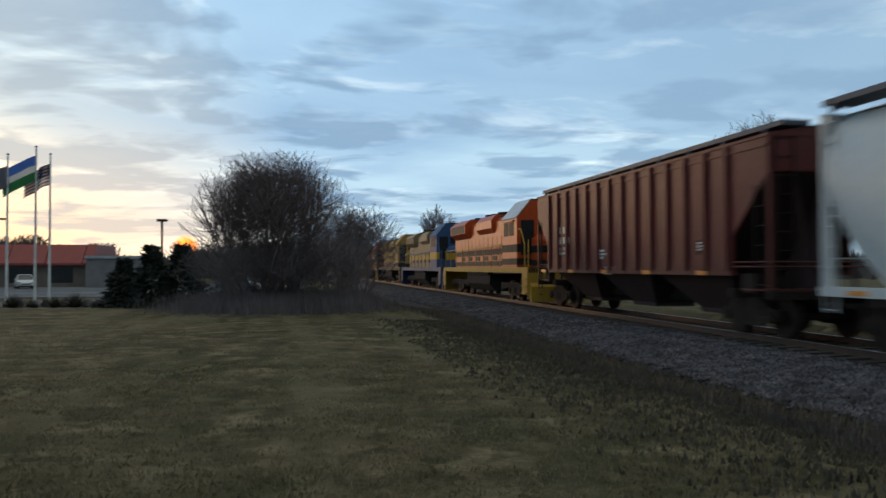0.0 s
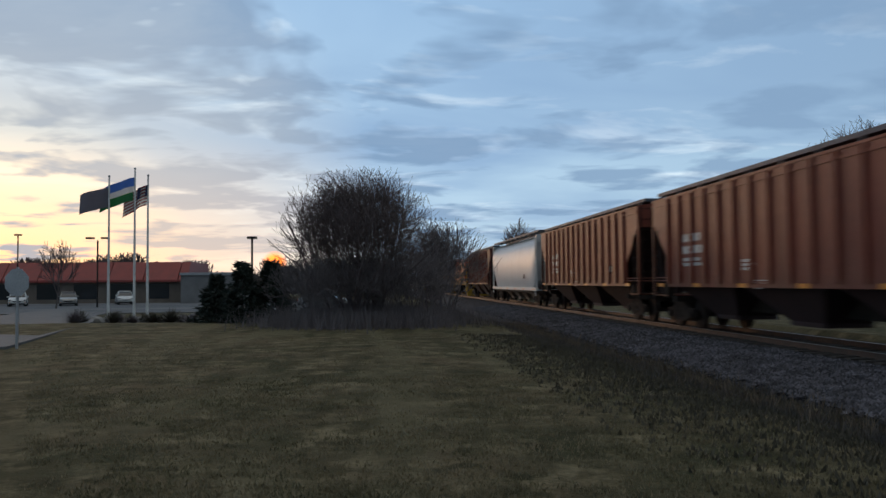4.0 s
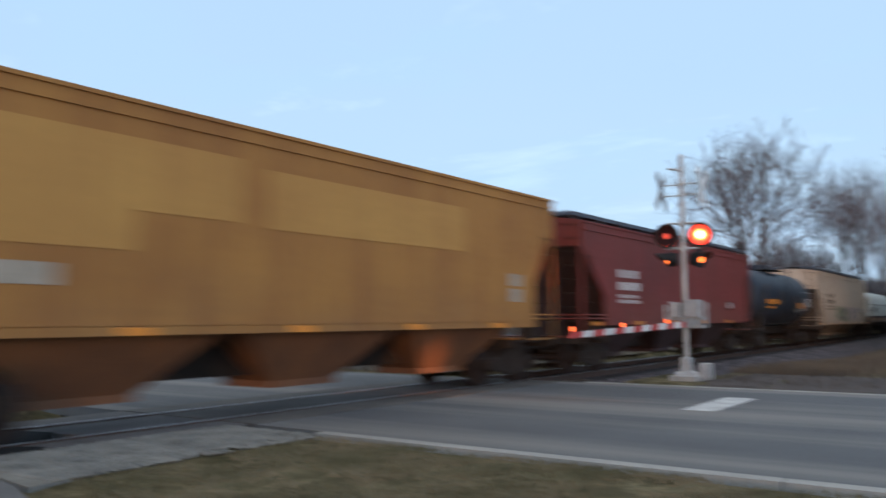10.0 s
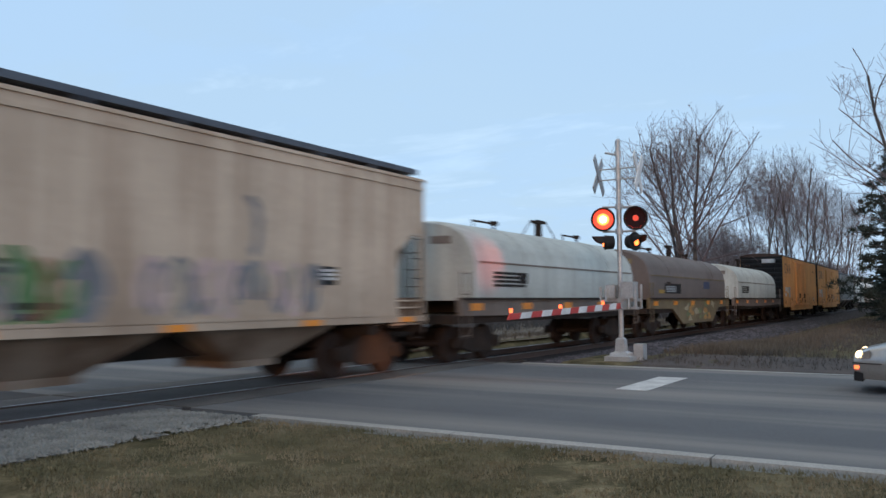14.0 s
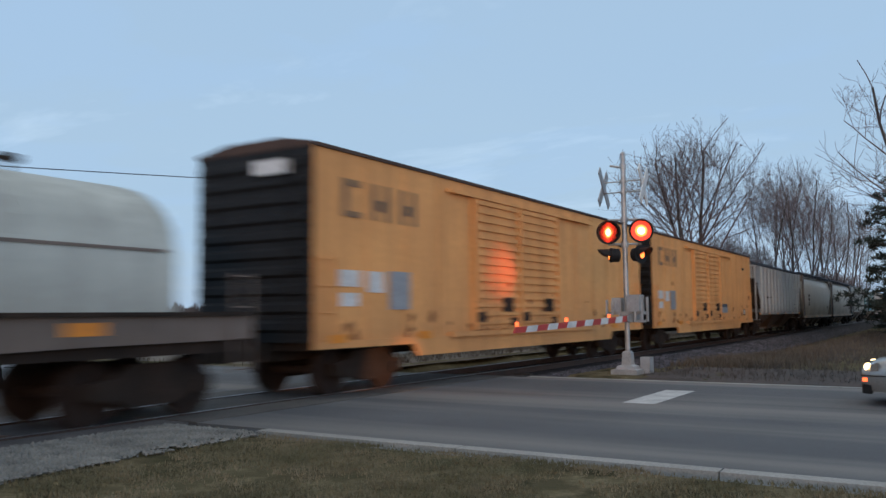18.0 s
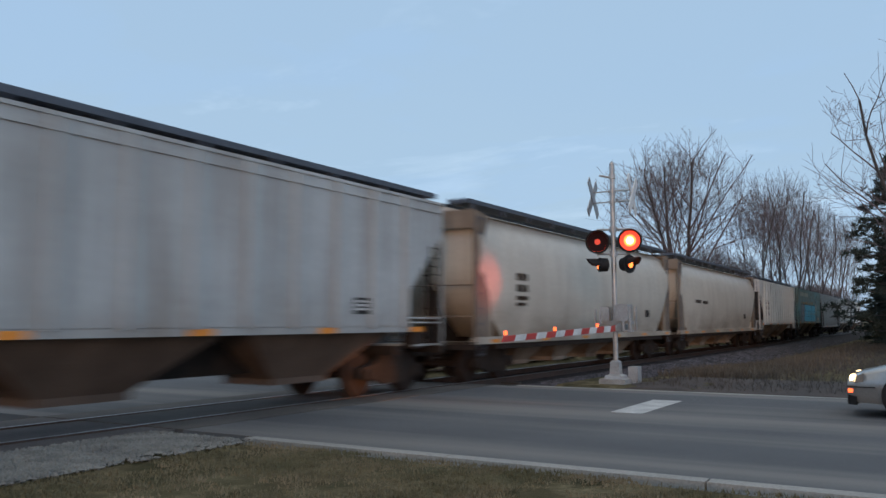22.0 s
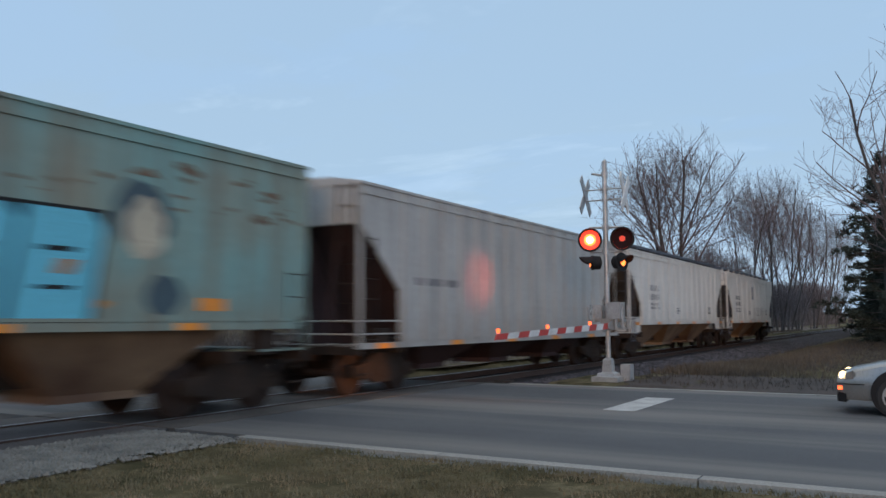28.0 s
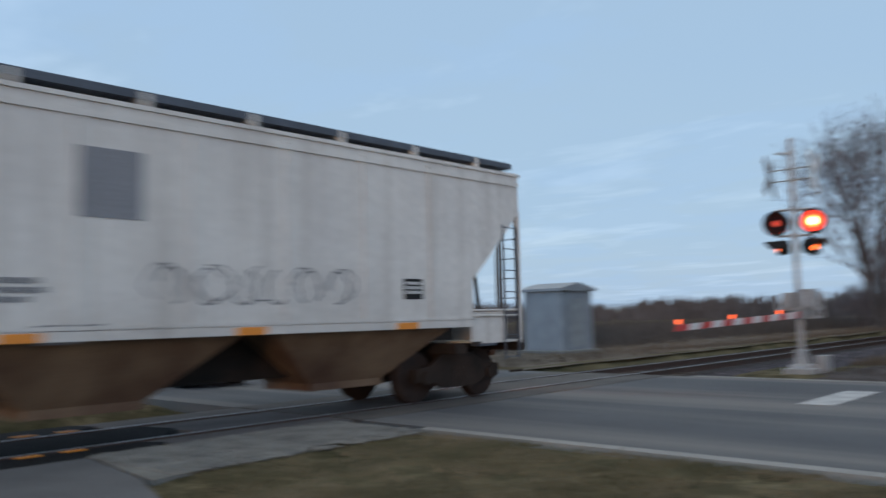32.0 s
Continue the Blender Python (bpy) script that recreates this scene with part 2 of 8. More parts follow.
def car_paint(name, col, col2=None, streak=0.5, streak_col=(0.10, 0.055, 0.035), rough=0.5, spec=0.22, dirt=0.3):
    m = surface(name, col, col2, 0.55, rough + 0.12, 0.0, 9.0, 0.03, streak, streak_col, grime=0.14, dirt=dirt)
    m.node_tree.nodes["Principled BSDF"].inputs["Specular IOR Level"].default_value = spec
    return m


M = {
    "grass": lawn("lawn_grass"),
    "weeds": surface("dry_weeds", (0.17, 0.125, 0.082), (0.09, 0.068, 0.048), 0.6, 0.95, 0, 20.0, 0.4),
    "blade": surface("grass_blades", (0.125, 0.110, 0.052), (0.27, 0.21, 0.125), 0.9, 0.9, 0, 30.0, 0.0),
    "asphalt": surface("asphalt", (0.108, 0.112, 0.118), (0.080, 0.084, 0.090), 0.35, 0.85, 0, 60.0, 0.35, lanes=(0.19, 0.18, 0.165)),
    "worn": surface("worn_asphalt", (0.125, 0.113, 0.100), (0.070, 0.064, 0.060), 0.7, 0.85, 0, 60.0, 0.3),
    "concrete": surface("concrete", (0.33, 0.32, 0.29), (0.24, 0.235, 0.215), 0.9, 0.85, 0, 40.0, 0.3),
    "path": surface("path_asphalt", (0.155, 0.155, 0.155), (0.12, 0.12, 0.12), 0.8, 0.9, 0, 50.0, 0.3),
    "gravel": surface("pale_gravel", (0.235, 0.23, 0.205), (0.14, 0.137, 0.125), 2.2, 0.95, 0, 22.0, 1.0, vary=0.0),
    "ballast": surface("ballast_stone", (0.048, 0.041, 0.041), (0.028, 0.024, 0.024), 1.2, 0.95, 0, 18.0, 1.0),
    "fill": surface("dusty_fill", (0.135, 0.122, 0.115), (0.085, 0.076, 0.072), 1.0, 0.95, 0, 25.0, 0.5),
    "stone": surface("crushed_stone", (0.086, 0.079, 0.088), (0.030, 0.027, 0.030), 2.0, 0.95, 0, 25.0, 0.4),
    "tie": surface("creosoted_wood", (0.060, 0.045, 0.035), (0.10, 0.085, 0.07), 2.0, 0.9, 0, 30.0, 0.5),
    "rail": surface("rail_rust", (0.09, 0.05, 0.035), (0.06, 0.04, 0.03), 3.0, 0.6, 0.4, 40.0, 0.2),
    "railtop": surface("rail_polished", (0.36, 0.36, 0.37), (0.26, 0.26, 0.27), 3.0, 0.4, 0.9, 40.0, 0.0),
    "rubber": surface("crossing_rubber", (0.012, 0.012, 0.013), (0.02, 0.02, 0.02), 1.5, 0.97, 0, 40.0, 0.3),
    "white_line": surface("road_white", (0.55, 0.55, 0.53), (0.36, 0.36, 0.35), 2.5, 0.8, 0, 30.0, 0.2),
    "yellow_line": surface("road_yellow", (0.52, 0.36, 0.06), (0.32, 0.24, 0.08), 2.5, 0.8, 0, 30.0, 0.2),
    "mast": surface("aluminium_mast", (0.48, 0.48, 0.47), (0.36, 0.36, 0.35), 4.0, 0.45, 0.5, 40.0, 0.1),
    "black": surface("flat_black", (0.012, 0.012, 0.013), (0.02, 0.02, 0.02), 3.0, 0.6, 0, 30.0, 0.1),
    "under": surface("dirty_underframe", (0.020, 0.015, 0.012), (0.045, 0.030, 0.022), 2.0, 0.85, 0, 25.0, 0.3),
    "wheel": surface("rusty_wheel", (0.055, 0.035, 0.026), (0.03, 0.022, 0.02), 5.0, 0.7, 0.3, 30.0, 0.2),
    "red": surface("gate_red", (0.50, 0.035, 0.025), (0.42, 0.03, 0.02), 3.0, 0.5, 0, 30.0, 0.0),
    "white": surface("white_paint", (0.72, 0.72, 0.70), (0.55, 0.55, 0.53), 3.0, 0.5, 0, 30.0, 0.0),
    "reflector": surface("orange_reflector", (0.84, 0.30, 0.022), (0.72, 0.24, 0.018), 3.0, 0.4, 0, 30.0, 0.0),
    "thatch": surface("dead_thatch", (0.098, 0.083, 0.052), (0.058, 0.050, 0.034), 0.8, 0.95, 0, 20.0, 0.0),
    "brush": surface("dead_brush", (0.105, 0.088, 0.075), (0.06, 0.051, 0.046), 0.8, 0.95, 0, 20.0, 0.0),
    "bark": surface("grey_bark", (0.095, 0.082, 0.076), (0.06, 0.052, 0.048), 3.0, 0.95, 0, 30.0, 0.5),
    # lighter copy of the twigs; haze and lifted self-shade are in the colour
    "thicket": surface("haze_lifted_twigs", (0.185, 0.160, 0.165), (0.13, 0.112, 0.115), 1.0, 0.95, 0, 30.0, 0.0),
    "soil": surface("bare_brown_soil", (0.060, 0.041, 0.032), (0.034, 0.025, 0.021), 1.4, 0.95, 0, 24.0, 0.8),
    "field": surface("dead_field_grass", (0.155, 0.122, 0.085), (0.085, 0.066, 0.048), 0.35, 0.95, 0, 9.0, 0.6),
    "rock": surface("pale_boulder", (0.30, 0.28, 0.25), (0.20, 0.185, 0.17), 2.0, 0.9, 0, 20.0, 0.5),
    "twig": surface("winter_twigs", (0.150, 0.113, 0.112), (0.105, 0.080, 0.080), 1.0, 0.95, 0, 30.0, 0.0),
    "needle": surface("dark_needles", (0.022, 0.034, 0.026), (0.034, 0.046, 0.034), 2.0, 0.9, 0, 30.0, 0.0),
    "shrub": surface("dry_shrub", (0.10, 0.085, 0.06), (0.06, 0.055, 0.04), 2.0, 0.95, 0, 30.0, 0.0),
    "haze": surface("far_woods", (0.10, 0.085, 0.080), (0.075, 0.066, 0.064), 0.05, 1.0, 0, 1.0, 0.0),
    # locomotive soot; the same black paints end-recess shade on three hoppers
    "soot_shade": surface("soot_and_shade_black", (0.016, 0.015, 0.015), (0.028, 0.025, 0.023), 1.0, 0.9, 0, 20.0, 0.1),
    # end recesses of the hoppers: rusty steel with shade put into its colour
    "recess": surface("shade_painted_rusty_steel", (0.12, 0.10, 0.085), (0.065, 0.055, 0.05), 1.2, 0.9, 0, 20.0, 0.1),
    "red_on": glow("lamp_red_bloom", (1.0, 0.045, 0.018), 0.85),
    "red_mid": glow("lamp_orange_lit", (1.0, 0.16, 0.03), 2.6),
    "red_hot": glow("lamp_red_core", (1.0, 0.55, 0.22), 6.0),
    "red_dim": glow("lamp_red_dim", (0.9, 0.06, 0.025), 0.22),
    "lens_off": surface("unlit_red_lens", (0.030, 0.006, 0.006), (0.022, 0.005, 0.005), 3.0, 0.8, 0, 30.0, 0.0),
    "amber": glow("gate_lamp", (1.0, 0.13, 0.035), 1.5),
    "head": glow("headlamp", (1.0, 0.72, 0.38), 2.4),
    "alloy": surface("alloy_rim", (0.45, 0.45, 0.45), (0.36, 0.36, 0.36), 3.0, 0.35, 0.7, 30.0, 0.0),
    "lens_clear": surface("headlight_housing", (0.30, 0.28, 0.25), (0.22, 0.21, 0.19), 4.0, 0.12, 0.3, 30.0, 0.0, coat=1.0),
    "glass": glass("dark_glass"),
    "roofred": surface("red_metal_roof", (0.30, 0.045, 0.035), (0.24, 0.04, 0.032), 1.0, 0.5, 0, 20.0, 0.1),
    "brick": surface("tan_wall", (0.20, 0.165, 0.135), (0.15, 0.12, 0.10), 1.0, 0.9, 0, 30.0, 0.3),
    "grey": surface("grey_wall", (0.20, 0.20, 0.20), (0.15, 0.15, 0.15), 1.0, 0.8, 0, 30.0, 0.2),
    "galv": surface("galvanised_steel", (0.42, 0.43, 0.44), (0.34, 0.35, 0.36), 2.0, 0.5, 0.5, 30.0, 0.1),
    "silver": surface("silver_paint", (0.32, 0.31, 0.29), (0.28, 0.275, 0.26), 1.0, 0.3, 0.6, 60.0, 0.0, coat=0.5),
    "tyre": surface("tyre_rubber", (0.014, 0.014, 0.014), (0.02, 0.02, 0.02), 3.0, 0.8, 0, 40.0, 0.1),
    "flag_pale": surface("faded_lettering", (0.34, 0.36, 0.36), (0.22, 0.26, 0.30), 2.0, 0.7),
    "patch": surface("patch_grey", (0.24, 0.245, 0.26), (0.21, 0.215, 0.23), 2.0, 0.6),
    "board": surface("grating_blue_grey", (0.085, 0.10, 0.125), (0.06, 0.07, 0.09), 3.0, 0.6, 0.2, 30.0, 0.1),
    "flag_dark": surface("spray_dark", (0.05, 0.09, 0.11), (0.04, 0.07, 0.09), 2.0, 0.7),
    "wood": surface("pole_wood", (0.12, 0.09, 0.07), (0.08, 0.065, 0.05), 2.0, 0.9, 0, 30.0, 0.3),
}

nt = M["stone"].node_tree
shade = nt.nodes.new("ShaderNodeMix")
shade.data_type, shade.blend_type = "RGBA", "MULTIPLY"
shade.inputs[0].default_value = 1.0
tone = nt.nodes.new("ShaderNodeMapRange")
tone.inputs["To Min"].default_value, tone.inputs["To Max"].default_value = 0.35, 2.1
nt.links.new(nt.nodes.new("ShaderNodeNewGeometry").outputs["Random Per Island"], tone.inputs["Value"])
nt.links.new(tone.outputs[0], shade.inputs[7])
nt.links.new(nt.nodes["Principled BSDF"].inputs["Base Color"].links[0].from_socket, shade.inputs[6])
nt.links.new(shade.outputs[2], nt.nodes["Principled BSDF"].inputs["Base Color"])

for m in ("under", "black", "wheel", "soot_shade", "recess", "lens_off"):
    M[m].node_tree.nodes["Principled BSDF"].inputs["Specular IOR Level"].default_value = 0.15
for m in ("rubber", "ballast", "gravel", "asphalt", "worn", "path"):
    M[m].node_tree.nodes["Principled BSDF"].inputs["Specular IOR Level"].default_value = 0.12 if m in ("rubber", "ballast") else 0.3

# ---- mesh helpers ----


def bx(bm, x0, x1, y0, y1, z0, z1):
    v = [bm.verts.new(p) for p in ((x0, y0, z0), (x1, y0, z0), (x1, y1, z0), (x0, y1, z0), (x0, y0, z1), (x1, y0, z1), (x1, y1, z1), (x0, y1, z1))]
    for f in ((0, 3, 2, 1), (4, 5, 6, 7), (0, 1, 5, 4), (1, 2, 6, 5), (2, 3, 7, 6), (3, 0, 4, 7)):
        bm.faces.new([v[i] for i in f])
    return v


def tube(bm, p0, p1, r0, r1=None, n=8, caps=True):
    p0, p1 = Vector(p0), Vector(p1)
    r1 = r0 if r1 is None else r1
    d = (p1 - p0).normalized()
    u = d.cross((0, 0, 1) if abs(d.z) < 0.9 else (1, 0, 0)).normalized()
    w = d.cross(u)
    rings = []
    for p, r in ((p0, r0), (p1, r1)):
        rings.append([bm.verts.new(p + r * (math.cos(k * math.tau / n) * u + math.sin(k * math.tau / n) * w)) for k in range(n)])
    for k in range(n):
        bm.faces.new((rings[0][k], rings[1][k], rings[1][(k + 1) % n], rings[0][(k + 1) % n]))
    if caps:
        bm.faces.new(rings[0])
        bm.faces.new(rings[1][::-1])


def prism(bm, outline, y0, y1):
    """Extrudes an outline in x and z from y0 to y1."""
    a = [bm.verts.new((x, y0, z)) for x, z in outline]
    b = [bm.verts.new((x, y1, z)) for x, z in outline]
    n = len(outline)
    bm.faces.new(a)
    bm.faces.new(b[::-1])
    for k in range(n):
        bm.faces.new((a[k], b[k], b[(k + 1) % n], a[(k + 1) % n]))


def loft(bm, stations, close=True):
    """Joins rings of equal length; each ring is a list of points."""
    rings = [[bm.verts.new(p) for p in ring] for ring in stations]
    n = len(rings[0])
    for a, b in zip(rings, rings[1:]):
        for k in range(n):
            bm.faces.new((a[k], a[(k + 1) % n], b[(k + 1) % n], b[k]))
    if close:
        bm.faces.new(rings[0][::-1])
        bm.faces.new(rings[-1])


def mesh_of(name, bm, material, smooth=False):
    bmesh.ops.recalc_face_normals(bm, faces=bm.faces)
    me = bpy.data.meshes.new(name)
    bm.to_mesh(me)
    bm.free()
    me.materials.append(material)
    if smooth:
        for p in me.polygons:
            p.use_smooth = True
        me.set_sharp_from_angle(angle=radians(40))
    return me


def part(name, bm, material, parent, label="", smooth=False, at=None):
    ob = new(name, mesh_of(name, bm, material, smooth))
    ob.parent = parent
    if at is not None:
        ob.matrix_basis = at
    if label:
        tagged(ob, label)
    return ob


def share(name, me, parent, at, label=""):
    ob = new(name, me)
    ob.parent = parent
    ob.matrix_basis = at
    if label:
        tagged(ob, label)
    return ob


def thing(name, label, category, m=None, group=""):
    ob = new(name)
    ob.empty_display_size = 0.2
    if m is not None:
        ob.matrix_basis = m
    return tagged(ob, label, category, group)


def solid(name, bm, material, label, category="", kind="", group="", smooth=False, at=None):
    ob = new(name, mesh_of(name, bm, material, smooth))
    if at is not None:
        ob.matrix_basis = at
    return tagged(ob, label, category, group, kind)


def BM():
    return bmesh.new()

# ---- ground and track ----
TRACK_Y = 11.3
ROAD = (8.6, 18.6)


def smooth01(a, b, v):
    t = min(1, max(0, (v - a) / (b - a)))
    return t * t * (3 - 2 * t)


def ground_z(x, y):
    """Height of the lawn and fields."""
    z = -0.03
    near_road = smooth01(1.5, 5.0, x) * (1 - smooth01(24, 40, x))
    ditch = math.exp(-((y - 6.6) / 1.4) ** 2)
    z -= 0.38 * ditch * (1 - near_road)
    z -= 0.25 * smooth01(14.5, 18, y) * (1 - near_road)
    z -= 0.10 * smooth01(-6, -16, x) + 0.5 * smooth01(-35, -50, x)
    if (7.1 if x < 0.3 or x > 23 else 8.6) < y < 14.3:
        z -= 0.40
    z += 0.05 * noise.noise((x * 0.25, y * 0.25, 0.0)) * (1 - near_road)
    if ROAD[0] - 0.2 < x < ROAD[1] + 0.2:
        z = min(z, -0.25)
    if -3.4 < y < 9.9 and -1.2 + 0.2 * y < x < 1.55 + 0.3 * max(y, -1):
        z = min(z, -0.10)
    if 19.0 < x < 22.5 and 5.0 < y < 8.4:
        z = max(z, 0.0)
    return z


def axis(lo, hi, fine_lo, fine_hi, step):
    out = [fine_lo + step * k for k in range(int((fine_hi - fine_lo) / step) + 1)]
    g, s = out[-1], step
    while g < hi:
        s *= 1.35
        g += s
        out.append(g)
    g, s = out[0], step
    while g > lo:
        s *= 1.35
        g -= s
        out.insert(0, g)
    return out


def build_ground():
    xs, ys = axis(-2500, 2500, -40, 40, 0.6), axis(-2500, 2500, -20, 20, 0.6)
    verts = [(x, y, ground_z(x, y)) for y in ys for x in xs]
    n = len(xs)
    faces = [(j * n + i, j * n + i + 1, (j + 1) * n + i + 1, (j + 1) * n + i) for j in range(len(ys) - 1) for i in range(n - 1)]
    me = bpy.data.meshes.new("ground")
    me.from_pydata(verts, [], faces)
    for p in me.polygons:
        p.use_smooth = True
    me.materials.append(M["grass"])
    tagged(new("ground", me), "patchy winter lawn, dull green and straw brown", "ground", kind="structure")


build_ground()


def ground_sheet(name, label, mat, xs, edge0, edge1, rows, lift, fade):
    """A thin cover on the ground between two wavering edges, its rim sunk into the turf."""
    bm = BM()
    grid = []
    for x in xs:
        y0, y1 = edge0 + 0.35 * noise.noise((x * 0.9, 1.0, 0.0)), edge1 + 0.35 * noise.noise((x * 0.9, 5.0, 0.0))
        line = []
        for k in range(rows + 1):
            y = y0 + (y1 - y0) * k / rows
            rim = min(1.0, min(k, rows - k) / fade) if 0 < k < rows else 0.0
            if x in (xs[0], xs[-1]):
                rim = 0.0
            line.append(bm.verts.new((x, y, ground_z(x, y) - 0.03 + (lift + 0.03) * rim)))
        grid.append(line)
    for a, b in zip(grid, grid[1:]):
        for k in range(rows):
            bm.faces.new((a[k], b[k], b[k + 1], a[k + 1]))
    solid(name, bm, mat, label, "ground", "structure", smooth=True)


ground_sheet("bare_soil", "dark bare soil strip along the road edge", M["soil"], [18.9 + 0.25 * k for k in range(22)], -4.0, 6.6, 42, 0.012, 1)
ground_sheet("dry_field", "tan dead grass field across the railway", M["field"], [19.2 + 2.0 * k for k in range(90)], 14.6, 60.0, 40, 0.05, 1)


def build_track():
    # ballast bed: a long bank with sloping shoulders
    bm = BM()
    y = TRACK_Y
    prof = [(y - 4.9, -0.62), (y - 4.0, -0.36), (y - 2.2, -0.16), (y + 2.2, -0.16), (y + 4.6, -0.62)]
    for x0, x1 in ((-900, ROAD[0] - 0.5), (ROAD[1] + 0.5, 1200)):
        n = 60
        loft(bm, [[(x0 + (x1 - x0) * k / n, yy, zz) for yy, zz in prof] for k in range(n + 1)])
    solid("track_bed", bm, M["ballast"], "grey crushed stone railway bank", "ballast", "structure")
    # loose stones on the near shoulder
    rng = random.Random(5)
    bm = BM()
    verts, faces = [], []

    def stone(px, py, pz, s):
        b = len(verts)
        for k in range(6):
            d = ((1, 0, 0), (-1, 0, 0), (0, 1, 0), (0, -1, 0), (0, 0, 1), (0, 0, -1))[k]
            r = s * rng.uniform(0.6, 1.2)
            verts.append((px + d[0] * r + rng.uniform(-.3, .3) * s, py + d[1] * r + rng.uniform(-.3, .3) * s, pz + d[2] * r * 0.8))
        for i in (0, 1):
            for j in (2, 3):
                for k in (4, 5):
                    faces.append((b + i, b + j, b + k))
    for _ in range(36000):
        px = rng.choice((rng.uniform(-22, 0.6), rng.uniform(-60, -6)))
        py = y - rng.uniform(1.4, 4.1) - 0.35 * abs(rng.gauss(0, 0.5)) - 0.25 * noise.noise((px * 0.7, 0.0, 2.0))
        t = (y - py - 2.2) / 1.8
        pz = -0.16 if t < 0 else -0.16 - 0.2 * t
        stone(px, py, pz, rng.uniform(0.03, 0.065) * (1.25 if px > -12 else 1.0))
    for _ in range(15000):
        px = 19.2 + rng.expovariate(0.05)
        if px > 95:
            continue
        py = y - rng.uniform(1.5, 4.0) - 0.3 * abs(rng.gauss(0, 0.6))
        t = max(0, (y - py - 2.2) / 1.8)
        stone(px, py, -0.16 - 0.2 * t, rng.uniform(0.025, 0.06))
    me = bpy.data.meshes.new("ballast_stones")
    me.from_pydata(verts, [], faces)
    me.materials.append(M["stone"])
    tagged(new("ballast_stones", me), "loose grey crushed stones on the railway bank", "ballast", kind="stuff")
    verts, faces = [], []
    for _ in range(7000):
        stone(rng.uniform(4.4, 8.2), rng.uniform(8.1, 9.75) if rng.random() < 0.85 else rng.uniform(7.8, 8.4), -0.004, rng.uniform(0.014, 0.042))
    me = bpy.data.meshes.new("gravel_stones")
    me.from_pydata(verts, [], faces)
    me.materials.append(M["gravel"])
    tagged(new("gravel_stones", me), "small pale gravel stones beside the crossing", "gravel", kind="stuff")
    bm.free()
    # rails
    for i, s in enumerate((-1, 1)):
        bm = BM()
        cy = y + s * 0.7525
        bx(bm, -900, 1200, cy - 0.07, cy + 0.07, -0.17, -0.155)
        bx(bm, -900, 1200, cy - 0.012, cy + 0.012, -0.155, -0.035)
        bx(bm, -900, 1200, cy - 0.036, cy + 0.036, -0.035, -0.004)
        rail = solid("rail", bm, M["rail"], "rusty steel rail with a bright worn top", "rail", "structure")
        bm = BM()
        bx(bm, -900, 1200, cy - 0.028, cy + 0.028, -0.004, 0.0)
        part("rail_top", bm, M["railtop"], rail)
    # ties
    bm = BM()
    bx(bm, -0.115, 0.115, -1.3, 1.3, -0.30, -0.13)
    me = mesh_of("tie", bm, M["tie"])
    holder = tagged(new("track_ties"), "dark creosoted timber ties under the rails", "ties", kind="structure")
    for k in range(150):
        px = -58 + k * 0.53
        if ROAD[0] - 0.4 < px < ROAD[1] + 0.4 or 0.0 < px < 9.0:
            continue
        share("tie", me, holder, Matrix.Translation((px, y, random.uniform(-0.01, 0.01))))


build_track()


